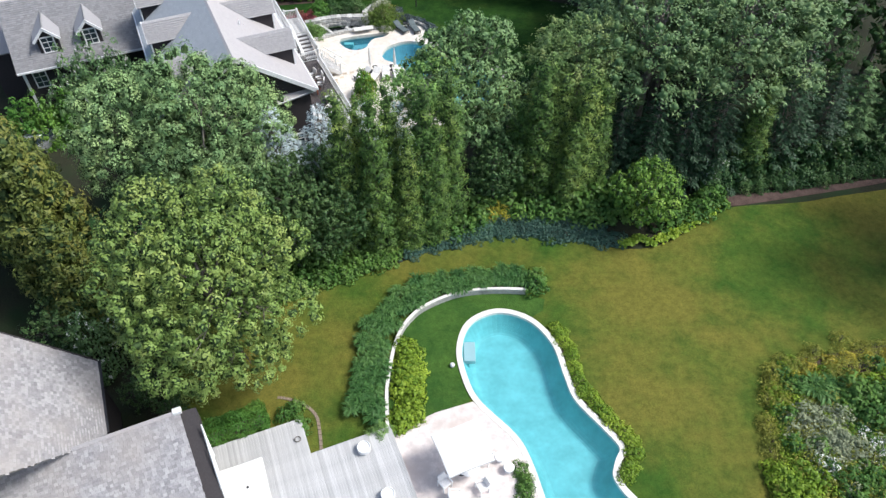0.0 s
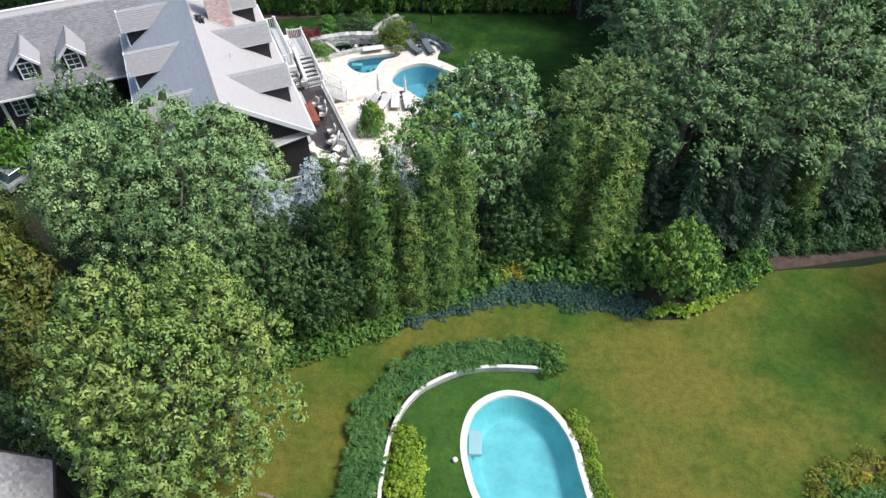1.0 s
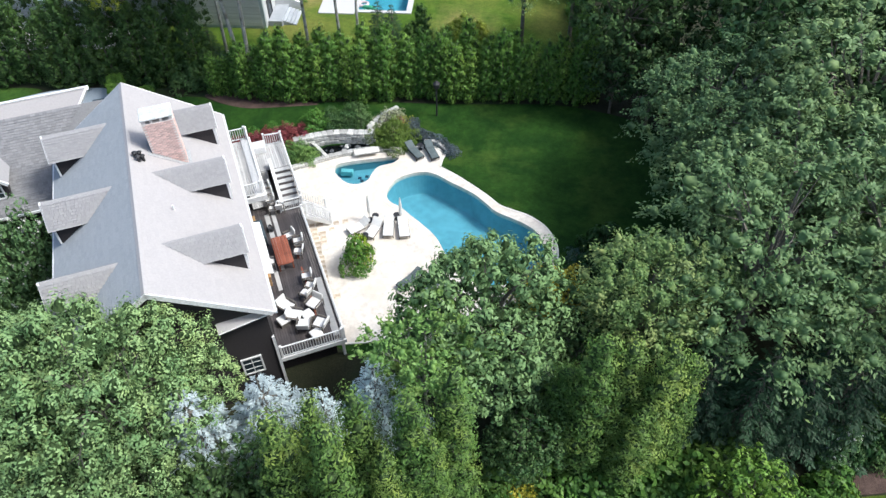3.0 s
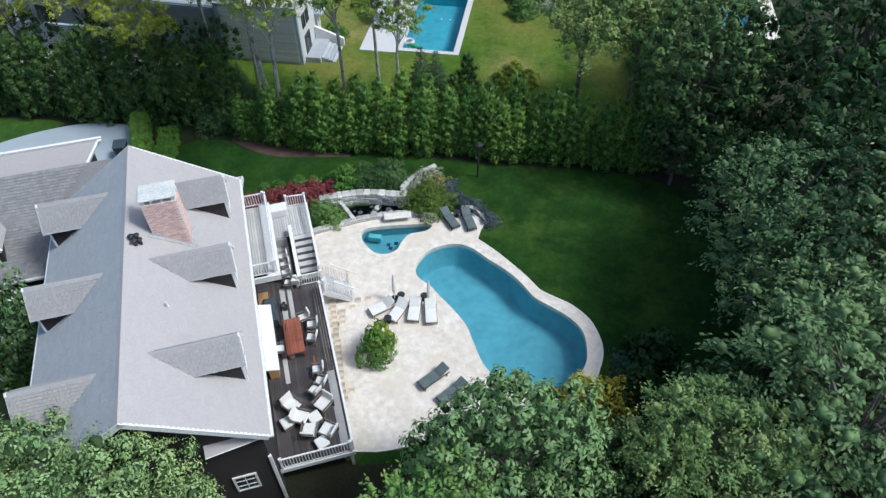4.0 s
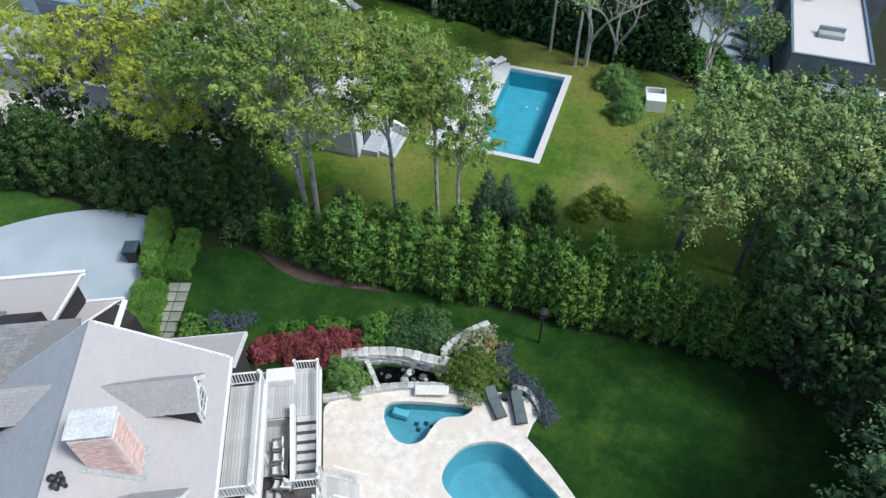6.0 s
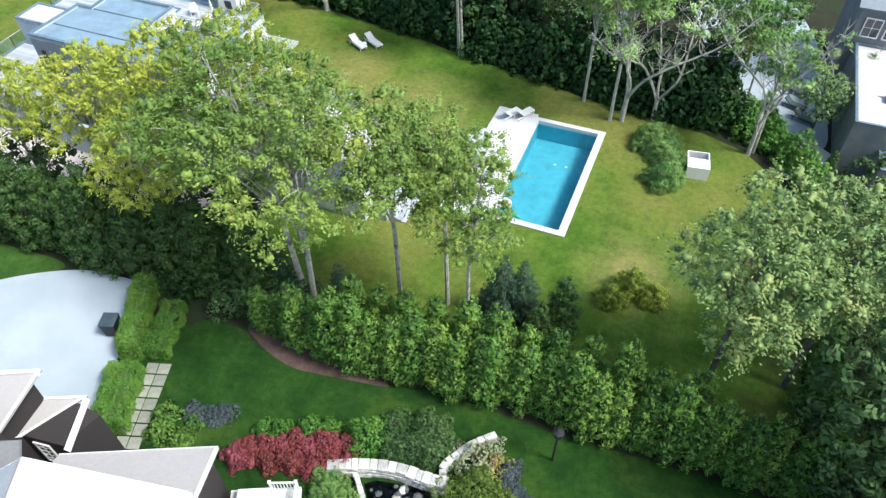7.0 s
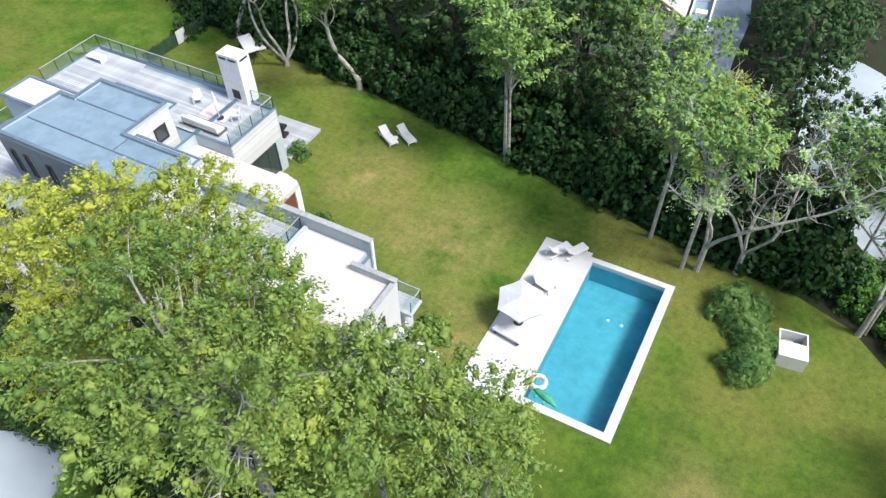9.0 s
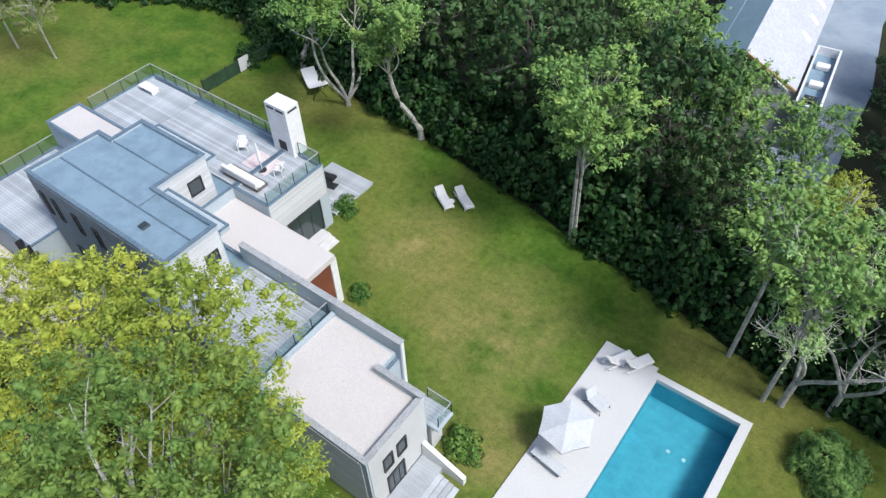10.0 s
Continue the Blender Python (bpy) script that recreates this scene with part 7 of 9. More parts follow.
# ---- far house with the blue-grey roof ----
fh = thing("far_house", "long house with a pale blue-grey metal roof", "house", pose(-17.2, 118.2, 0, 0, 0, 6))
part("wall", gable_wall(Shape(), -3.4, 3.4, 0.9, 30, 0, 0, 4.8, 4.8, 7.5), "plank_white", fh, "pale boarded gable wall")
part("gable", Shape().add([(-3.0, 0.87, 4.9), (3.0, 0.87, 4.9), (0, 0.87, 7.2)], [(0, 1, 2)]), "grey_wall", fh, "dark gable boards")
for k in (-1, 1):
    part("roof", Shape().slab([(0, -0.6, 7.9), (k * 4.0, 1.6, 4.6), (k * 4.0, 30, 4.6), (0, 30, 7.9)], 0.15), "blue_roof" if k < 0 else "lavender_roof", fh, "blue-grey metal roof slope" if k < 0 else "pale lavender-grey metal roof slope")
    part("bargeboard", Shape().slab([(0, -0.66, 7.92), (k * 4.0, 1.54, 4.62), (k * 4.0, 1.7, 4.62), (0, -0.5, 7.92)], 0.2), "white" if k < 0 else "teak", fh)
part("roof_seam", Shape().slab([(-2.2, 4.0, 6.13), (-3.9, 4.0, 4.73), (-3.9, 30, 4.73), (-2.2, 30, 6.13)], 0.06), "blue_roof", fh)
part("gable_frame", Shape().tube([(-3.4, 0.95, 4.9), (0, 0.3, 7.4), (3.4, 0.95, 4.9)], 0.06, 4).tube([(-1.5, 0.7, 4.6), (-1.5, 0.7, 6.1)], 0.05, 4).tube([(1.5, 0.7, 4.6), (1.5, 0.7, 6.1)], 0.05, 4), "white", fh, "white gable framing")
for y in (8, 11, 14):
    part("roof_light", Shape().slab([(2.8, y, 5.64), (3.6, y, 4.98), (3.6, y + 0.7, 4.98), (2.8, y + 0.7, 5.64)], 0.04), "white", fh)
part("side_roof", Shape().box(4.2, 0.6, 3.4, 6.0, 9.5, 3.6), "zinc", fh)
part("planter_wall", Shape().box(4.2, 0.6, 3.6, 4.35, 9.5, 4.3).box(5.85, 0.6, 3.6, 6.0, 9.5, 4.3).box(4.35, 0.6, 3.6, 5.85, 0.75, 4.3).box(4.35, 9.35, 3.6, 5.85, 9.5, 4.3), "white", fh, "white roof terrace parapet")
part("side_wall", Shape().box(3.4, 0.8, 0, 5.9, 9.3, 3.4), "grey_wall", fh)
for y in (2.0, 4.2, 7.0):
    part("lounge", Shape().box(4.6, y, 3.6, 5.6, y + 0.7, 3.95, 0.05), "cushion" if y > 4 else "dark_metal", fh)
shed = thing("shed", "small pale shed behind the hedge", "shed", pose(-14.2, 104.6, 0, 0, 0, 20))
part("wall", Shape().box(-1.2, -0.9, 0, 1.2, 0.9, 2.0), "plank_white", shed)
part("roof", Shape().slab([(-1.35, -1.05, 2.0), (1.35, -1.05, 2.0), (1.35, 0, 2.7), (-1.35, 0, 2.7)], 0.08).slab([(-1.35, 1.05, 2.0), (1.35, 1.05, 2.0), (1.35, 0, 2.7), (-1.35, 0, 2.7)], 0.08), "white", shed)

# ---- garden furniture ----
def sun_lounger(m, cloth, frame_mat, label, back=35, group="sun loungers"):
    root = thing("sun_lounger", label, "sun lounger", m, group)
    part("seat_frame", Shape().box(-0.34, -0.95, 0.26, -0.29, 0.95, 0.31, 0.008).box(0.29, -0.95, 0.26, 0.34, 0.95, 0.31, 0.008).box(-0.29, -0.95, 0.26, 0.29, -0.9, 0.31), frame_mat, root)
    for x in (-0.31, 0.31):
        for y in (-0.8, 0.75):
            part("leg", Shape().box(x - 0.025, y - 0.025, 0, x + 0.025, y + 0.025, 0.26), frame_mat, root)
    part("mattress", Shape().box(-0.31, -0.93, 0.31, 0.31, 0.28, 0.40, 0.03), cloth, root)
    part("backrest", Shape().box(-0.31, 0, 0.0, 0.31, 0.74, 0.09, 0.03), cloth, root, loc=pose(0, 0.28, 0.31, back, 0, 0))
    return root


for x, y, a in ((-7.1, 54.05, 130), (-6.06, 53.9, 160), (-5.08, 54.1, 183), (-4.05, 54.1, 192)):
    sun_lounger(pose(x, y, 0.085, 0, 0, a + 180) @ Matrix.Diagonal((1.12, 0.86, 1, 1)), "cushion", "wicker", "wicker sun lounger with a white cushion on the terrace")
for x, y, a in ((-3.15, 49.6, -42), (-1.95, 48.8, -41)):
    sun_lounger(pose(x, y, 0.085, 0, 0, a), "sling", "dark_metal", "dark sling sun lounger on the terrace", 22)
for x, y, a in ((-4.1, 62.3, 38), (-2.8, 62.4, 25)):
    sun_lounger(pose(x, y, 0.085, 0, 0, a), "sling", "dark_metal", "dark padded sun lounger near the small pool", 25)
for x, y, a in ((-30.35, 99.9, 60), (-29.15, 100.7, 60)):
    sun_lounger(pose(x, y, 0.02, 0, 0, a) @ Matrix.Diagonal((1.1, 1.1, 1.1, 1)), "cushion", "white", "white curved sun lounger on the lawn", 30)
for x, y, a in ((-14.0, 94.7, 150), (-13.0, 95.1, 150)):
    sun_lounger(pose(x, y, 0.12, 0, 0, a), "cushion", "white", "white sun lounger on the white pool terrace", 45)
sun_lounger(pose(-48.1, 106.0, 0.02, 0, 0, 70), "cushion", "white", "white hammock lounger under the trees", 20)
for x, y in ((-6.55, 53.2), (-6.1, 55.1), (-29.7, 99.9), (-4.65, 55.25), (-3.7, 62.9)):
    st = thing("side_table", "small round dark side table", "side table", pose(x, y, 0.085 if x > -20 else 0.02), "side tables")
    part("top", Shape().turned([(0.24, 0.42), (0.25, 0.44), (0.24, 0.46)], 14), "dark_metal" if x > -20 else "white", st)
    part("stem", Shape().turned([(0.18, 0), (0.18, 0.02), (0.03, 0.04), (0.03, 0.42)], 10), "dark_metal", st)


def parasol(x, y, z, r, h, cloth, label, sides=8, tilt=0.0, turn=0.0, open_=True):
    root = thing("parasol", label, "parasol", pose(x, y, z, 0, 0, turn))
    part("base", Shape().turned([(0.3, 0), (0.3, 0.06), (0.06, 0.1)], 16), "dark_metal", root)
    part("pole", Shape().tube([(0, 0, 0.05), (0, 0, h)], 0.03, 8), "white", root)
    if open_:
        can = Shape()
        rim = [(r * math.cos(2 * math.pi * (k + 0.5) / sides), r * math.sin(2 * math.pi * (k + 0.5) / sides), -0.45 * r * (0.5 if sides > 4 else 0.22)) for k in range(sides)]
        sag = [tuple(0.5 * (Vector(rim[k]) + Vector(rim[(k + 1) % sides])) * 0.97 + Vector((0, 0, -0.01))) for k in range(sides)]
        vs = [(0, 0, 0.12)] + [p for k in range(sides) for p in (rim[k], sag[k])]
        vs += [(p[0], p[1], p[2] - 0.14) for p in vs[1:]]
        n = 2 * sides
        can.add(vs, [(0, 1 + k, 1 + (k + 1) % n) for k in range(n)] + [(1 + k, 1 + n + k, 1 + n + (k + 1) % n, 1 + (k + 1) % n) for k in range(n)])
        part("canopy", can, cloth, root, loc=pose(0, 0, h, tilt, 0, 0))
        for k in range(sides):
            part("rib", Shape().tube([(0, 0, 0.05), tuple(Vector(rim[k]) * 0.98 + Vector((0, 0, -0.03)))], 0.012, 4), "white", root, loc=pose(0, 0, h, tilt, 0, 0))
    else:
        part("folded_canopy", Shape().turned([(0.04, h - 1.7), (0.13, h - 1.5), (0.1, h - 0.6), (0.03, h)], 8), cloth, root)
    return root


parasol(0.97, 16.85, 0.07, 1.72, 2.7, "canvas", "large square white parasol on the pink terrace", 4, 0, 22)
parasol(-14.0, 88.25, 0.12, 1.5, 2.4, "grey_canvas", "pale grey parasol on the white terrace", 6, 8, 20)
parasol(-6.5, 55.0, 0.085, 0.2, 2.4, "canvas", "folded white parasol by the loungers", 6, open_=False)
parasol(-4.3, 54.9, 0.085, 0.2, 2.4, "canvas", "folded white parasol beside the pool", 6, open_=False)


def armchair(m, cloth="cushion", wood="wicker", label="wicker deck chair with white cushions", w=0.6, group="deck chairs"):
    root = thing("deck_chair", label, "chair", m, group)
    h = w / 2
    part("seat", Shape().box(-h + 0.04, -h + 0.02, 0.34, h - 0.04, h - 0.04, 0.46, 0.03), cloth, root)
    part("backrest", Shape().box(-h + 0.04, -0.05, 0, h - 0.04, 0.05, 0.5, 0.03), cloth, root, loc=pose(0, h - 0.06, 0.42, -12, 0, 0))
    for s in (-1, 1):
        part("armrest", Shape().box(s * h - 0.04, -h, 0.56, s * h + 0.04, h, 0.61, 0.01), wood, root)
        for y in (-h + 0.04, h - 0.04):
            part("leg", Shape().box(s * h - 0.025, y - 0.025, 0, s * h + 0.025, y + 0.025, 0.56), wood, root)
    return root


for a, b, t in ((5.45, 7.9, 80), (7.05, 9.75, -75), (7.45, 9.1, -95), (7.3, 8.2, -110), (7.3, 6.0, -95), (7.35, 5.2, -120), (6.95, 4.75, -140), (7.0, 12.6, 170)):
    armchair(H1 @ pose(a, b, DZ, 0, 0, t), label="white-cushioned chair near the long deck table")
for a, b, t in ((6.45, 14.6, 90), (6.5, 13.95, 90), (6.5, 13.25, 90), (6.55, 12.6, 75)):
    armchair(H1 @ pose(a, b, DZ + (0.2 if b > 13.2 else 0), 0, 0, t - 180), w=0.55, label="small pale chair lined up along the landing", group="landing chairs")
for a, b, t in ((5.66, 4.2, 35), (7.26, 3.85, -50), (6.0, 3.35, 60), (6.35, 2.5, 160), (7.25, 2.25, -130)):
    armchair(H1 @ pose(a, b, DZ, 0, 0, t), w=0.8, label="wide wicker lounge chair with white cushions on the deck", group="lounge chairs")
for a, b in ((5.3, 3.3), (6.7, 3.2), (6.85, 1.7)):
    ot = thing("footstool", "square white-cushioned footstool on the deck", "footstool", H1 @ pose(a, b, DZ, 0, 0, 20), "footstools")
    part("cushion", Shape().box(-0.32, -0.32, 0.26, 0.32, 0.32, 0.4, 0.04), "cushion", ot)
    part("frame_box", Shape().box(-0.3, -0.3, 0, 0.3, 0.3, 0.26), "wicker", ot)
table = thing("dining_table", "long red-brown hardwood deck table", "table", H1 @ pose(6.35, 8.4, DZ, 0, 0, 0))
for i in range(7):
    part("top_slat", Shape().box(-0.5 + i * 0.144, -1.2, 0.7, -0.37 + i * 0.144, 1.2, 0.74, 0.008), "redwood", table)
for y in (-1.2, 0, 1.2):
    part("batten", Shape().box(-0.5, y - 0.03, 0.66, 0.5, y + 0.03, 0.7), "redwood", table)
for x in (-0.42, 0.42):
    for y in (-1.05, 1.05):
        part("leg", Shape().box(x - 0.045, y - 0.045, 0, x + 0.045, y + 0.045, 0.66), "redwood", table)
gr = thing("grill", "covered slate-blue grill on the deck", "grill", H1 @ pose(5.3, 10.5, DZ, 0, 0, 90))
part("cover", Shape().add([(-0.8, -0.36, 0), (0.8, -0.36, 0), (0.8, 0.36, 0), (-0.8, 0.36, 0), (-0.85, -0.33, 0.85), (0.85, -0.33, 0.85), (0.85, 0.33, 0.85), (-0.85, 0.33, 0.85), (-0.5, -0.2, 1.2), (0.5, -0.2, 1.2), (0.5, 0.25, 1.2), (-0.5, 0.25, 1.2)], [(0, 1, 5, 4), (1, 2, 6, 5), (2, 3, 7, 6), (3, 0, 4, 7), (4, 5, 9, 8), (5, 6, 10, 9), (6, 7, 11, 10), (7, 4, 8, 11), (8, 9, 10, 11)]), "grill", gr)
for b in (11.4, 6.7):
    cab = thing("cabinet", "honey-coloured teak cabinet against the wall", "cabinet", H1 @ pose(5.0, b, DZ, 0, 0, 90))
    part("body", Shape().box(-0.4, -0.25, 0.05, 0.4, 0.25, 0.85), "teak", cab)
    part("top", Shape().box(-0.44, -0.29, 0.85, 0.44, 0.29, 0.9, 0.01), "teak", cab)
for a, b, k in ((6.1, 10.95, 0.18), (6.05, 11.2, 0.12)):
    pt = thing("flower_pot", "small dark flower pot on the deck", "pot", H1 @ pose(a, b, DZ), "flower pots")
    part("pot", Shape().turned([(k * 0.7, 0), (k, 0.3), (k * 0.9, 0.3), (k * 0.5, 0.25)], 12), "dark_metal", pt)

# roof deck furniture of the villa
sofa = thing("sofa", "long white outdoor sofa on the roof deck", "sofa", pose(-38.3, 89.95, DZ2 + 0.06))
part("base", Shape().box(-1.9, -0.45, 0.05, 1.3, 0.45, 0.25, 0.02), "wicker", sofa)
part("seat", Shape().box(-1.9, -0.45, 0.25, 1.3, 0.25, 0.45, 0.05), "cushion", sofa)
part("backrest", Shape().box(-1.9, -0.5, 0.25, 1.3, -0.25, 0.8, 0.06), "cushion", sofa)
rug = solid("rug", Shape().box(-1.1, -0.8, 0, 1.1, 0.8, 0.02), "pink", "faded pink rug on the roof deck", "rug", pose(-38.95, 91.7, DZ2 + 0.065, 0, 0, 0))
for x, y, a in ((-41.0, 92.0, 40), (-37.2, 91.6, -60)):
    armchair(pose(x, y, DZ2 + 0.06, 0, 0, a), wood="white", label="pale chair on the roof deck", group="roof chairs")
parasol(-38.4, 91.2, DZ2 + 0.06, 0.2, 2.3, "canvas", "folded white parasol on the roof deck", 6, open_=False)
tb = thing("low_table", "low pale table at the end of the roof deck", "table", pose(-51.9, 92.7, DZ2 + 0.06))
part("top", Shape().box(-0.8, -0.35, 0.3, 0.8, 0.35, 0.36, 0.01), "cushion", tb)
for x in (-0.7, 0.7):
    part("leg", Shape().box(x - 0.05, -0.3, 0, x + 0.05, 0.3, 0.3), "cushion", tb)
# white terrace furniture of the villa pool
dc = thing("lounge_chair", "grey metal lounge chair on the white terrace", "chair", pose(-13.6, 91.5, 0.12, 0, 0, 75))
part("seat", Shape().box(-0.4, -0.5, 0.3, 0.4, 0.4, 0.42, 0.03), "grey_canvas", dc)
part("backrest", Shape().box(-0.4, 0, 0, 0.4, 0.08, 0.7, 0.03), "grey_canvas", dc, loc=pose(0, 0.4, 0.36, -25, 0, 0))
for x in (-0.4, 0.4):
    part("leg", Shape().tube([(x, -0.5, 0), (x, -0.45, 0.35), (x, 0.5, 0.35), (x, 0.75, 0)], 0.025, 6), "dark_metal", dc)
bn = thing("bench", "pale grey bench under the parasol", "bench", pose(-14.1, 86.95, 0.12, 0, 0, -8))
part("seat", Shape().box(-1.0, -0.3, 0.3, 1.0, 0.3, 0.42, 0.03), "grey_canvas", bn)
for x in (-0.8, 0.8):
    part("leg", Shape().box(x - 0.04, -0.25, 0, x + 0.04, 0.25, 0.3), "dark_metal", bn)
solid("swim_ring", Shape().tube([(0.42 * math.cos(a), 0.42 * math.sin(a), 0) for a in [2 * math.pi * k / 24 for k in range(25)]], 0.15, 10, False), "pink", "pale pink inflatable swim ring on the pool", "swim ring", pose(-11.3, 85.0, -0.05))
fl = thing("pool_float", "green inflatable pool float", "pool float", pose(-10.7, 84.3, -0.1, 0, 0, -18))
part("body", Shape().tube([(-0.8, 0, 0), (-0.4, 0, 0.06), (0.2, 0, 0.08), (0.6, 0, 0.05), (0.95, 0, 0)], [0.06, 0.2, 0.24, 0.16, 0.05], 10), "green_vinyl", fl)
for x in (-0.3, 0.3):
    part("fin", Shape().tube([(x, -0.4, 0), (x, 0.4, 0)], 0.08, 8), "green_vinyl", fl)
# white box housing the pump
bx = thing("pump_house", "open white masonry box with pool machinery", "pump box", pose(0.9, 93.4, 0, 0, 0, 8))
part("wall", Shape().box(-0.8, -1.0, 0, -0.72, 1.0, 1.05).box(0.72, -1.0, 0, 0.8, 1.0, 1.05).box(-0.72, -1.0, 0, 0.72, -0.92, 1.05).box(-0.72, 0.92, 0, 0.72, 1.0, 1.05), "white", bx)
part("front_block", Shape().box(-0.8, -1.0, 1.05, 0.8, 0.1, 1.1), "white", bx)
part("machine", Shape().box(-0.5, 0.15, 0.1, 0.1, 0.6, 0.7, 0.05).box(0.2, 0.2, 0.1, 0.6, 0.7, 0.5, 0.05), "lead", bx)
# dining group under the large parasol
for x, y, a in ((0.1, 16.0, 40), (0.6, 15.3, 90), (2.0, 15.8, -60), (2.3, 17.4, -120), (0.6, 18.2, 180)):
    armchair(pose(x, y, 0.07, 0, 0, a), "canvas", "white", "white garden chair under the parasol", 0.55, "white garden chairs")
tt = thing("round_table", "round white garden table", "table", pose(1.3, 16.8, 0.07))
part("top", Shape().turned([(0.6, 0.7), (0.62, 0.72), (0.6, 0.74)], 20), "white", tt)
part("stem", Shape().turned([(0.3, 0), (0.3, 0.03), (0.05, 0.06), (0.05, 0.7)], 12), "white", tt)
for x, y in ((3.0, 17.45), (3.42, 16.85)):
    pf = thing("pouf", "round white garden stool", "stool", pose(x, y, 0.07), "white stools")
    part("seat", Shape().turned([(0.27, 0.36), (0.3, 0.4), (0.27, 0.44)], 16), "canvas", pf)
    part("base", Shape().turned([(0.2, 0), (0.22, 0.36)], 12), "white", pf)
ball = solid("garden_ball", Shape().turned([(0.03, 0), (0.12, 0.05), (0.15, 0.14), (0.12, 0.23), (0.03, 0.28)], 14), "white", "small white ball lamp in the lawn", "lamp", pose(0.55, 23.4, 0.02))
# wheelie bins, lamp post, car, fence panels
for x, y, a in ((-29.75, 65.6, 20),):
    bin_ = thing("wheelie_bin", "black wheeled rubbish bin on gravel", "rubbish bin", pose(x, y, 0.03, 0, 0, a))
    part("tub", Shape().add([(-0.35, -0.4, 0.1), (0.35, -0.4, 0.1), (0.35, 0.4, 0.1), (-0.35, 0.4, 0.1), (-0.45, -0.5, 1.2), (0.45, -0.5, 1.2), (0.45, 0.5, 1.2), (-0.45, 0.5, 1.2)], [(3, 2, 1, 0), (0, 1, 5, 4), (1, 2, 6, 5), (2, 3, 7, 6), (3, 0, 4, 7), (4, 5, 6, 7)]), "black", bin_)
    part("lid", Shape().box(-0.48, -0.55, 1.2, 0.48, 0.52, 1.3, 0.04), "grill", bin_)
    for k in (-0.36, 0.36):
        part("wheel", Shape().tube([(k - 0.04, 0.42, 0.14), (k + 0.04, 0.42, 0.14)], 0.14, 12), "black", bin_)
lp = thing("lamp_post", "slim dark garden lamp post on the lawn", "lamp post", pose(-2.75, 67.3, 0.02) @ Matrix.Diagonal((1.5, 1.5, 1.25, 1)))
part("pole", Shape().tube([(0, 0, 0), (0, 0, 2.1)], 0.045, 8), "dark_metal", lp)
part("lantern", Shape().turned([(0.08, 2.1), (0.16, 2.15), (0.2, 2.45), (0.05, 2.62)], 8), "dark_metal", lp)
car = thing("car", "silver car parked on the gravel drive", "car", pose(-31.4, 44.6, 0.03, 0, 0, 62))
part("body", Shape().add([(-2.1, -0.85, 0.3), (2.1, -0.85, 0.3), (2.1, 0.85, 0.3), (-2.1, 0.85, 0.3), (-2.15, -0.9, 0.75), (2.15, -0.9, 0.7), (2.15, 0.9, 0.7), (-2.15, 0.9, 0.75), (-2.0, -0.8, 0.98), (1.3, -0.8, 0.95), (1.3, 0.8, 0.95), (-2.0, 0.8, 0.98)], [(3, 2, 1, 0), (0, 1, 5, 4), (1, 2, 6, 5), (2, 3, 7, 6), (3, 0, 4, 7), (4, 5, 9, 8), (5, 6, 10, 9), (6, 7, 11, 10), (7, 4, 8, 11), (8, 9, 10, 11)]), "car_paint", car)
part("cabin", Shape().add([(-1.9, -0.75, 0.97), (0.9, -0.75, 0.95), (0.9, 0.75, 0.95), (-1.9, 0.75, 0.97), (-1.5, -0.6, 1.42), (0.2, -0.6, 1.42), (0.2, 0.6, 1.42), (-1.5, 0.6, 1.42)], [(0, 1, 5, 4), (1, 2, 6, 5), (2, 3, 7, 6), (3, 0, 4, 7), (4, 5, 6, 7)]), "glass", car, "dark windows")
part("roof_panel", Shape().box(-1.5, -0.6, 1.42, 0.2, 0.6, 1.46, 0.02), "car_paint", car)
for x in (-1.35, 1.35):
    for y in (-0.85, 0.85):
        wh = part("wheel", Shape().tube([(x, y - 0.1, 0.32), (x, y + 0.1, 0.32)], 0.32, 16), "black", car)
fence = thing("fence", "dark green wire fence with a pale gate", "fence", pose(-55.2, 99.0, 0, 0, 0, 88))
for i in range(8):
    part("post", Shape().box(i * 1.3 - 0.04, -0.04, 0, i * 1.3 + 0.04, 0.04, 1.4), "dark_metal", fence)
for z in (0.3, 0.8, 1.3):
    part("wire", Shape().box(0, -0.01, z, 9.1, 0.01, z + 0.02), "dark_metal", fence)
part("gate", Shape().box(4.0, -0.06, 0.1, 5.1, -0.03, 1.4), "plank_white", fence, "pale timber gate panel")
part("mesh", Shape().box(0, -0.03, 0.05, 9.1, -0.012, 1.25), "mesh_green", fence, "dark green mesh")
for x, y, a in ((7.2, 104.2, 70), (8.0, 102.6, 70), (7.3, 106.4, 60), (6.7, 108.3, 60)):
    sun_lounger(pose(x, y, 0.03, 0, 0, a), "sling", "dark_metal", "dark lounger on a gravel court", 40, "court loungers")

# hammock with its stand under the forked trees
hammock = thing("hammock", "white cloth hammock on a dark stand", "hammock", pose(-48.0, 105.0, 0, 0, 0, -30))
for u_ in (-1.7, 1.7):
    part("stand", Shape().tube([(u_, -0.6, 0.0), (u_, 0, 1.2), (u_, 0.6, 0.0)], 0.04, 6), "dark_metal", hammock)
sag = Shape()
sag.add([(-1.6 + 3.2 * i / 10, y, 1.1 - 0.6 * (1 - (i / 5 - 1) ** 2) + dz) for dz in (0, 0.02) for i in range(11) for y in (-0.6, 0.6)],
        [(2 * i, 2 * i + 2, 2 * i + 3, 2 * i + 1) for i in range(10)] + [(22 + 2 * i, 22 + 2 * i + 1, 22 + 2 * i + 3, 22 + 2 * i + 2) for i in range(10)])
part("cloth", sag, "canvas", hammock, "white hammock cloth")

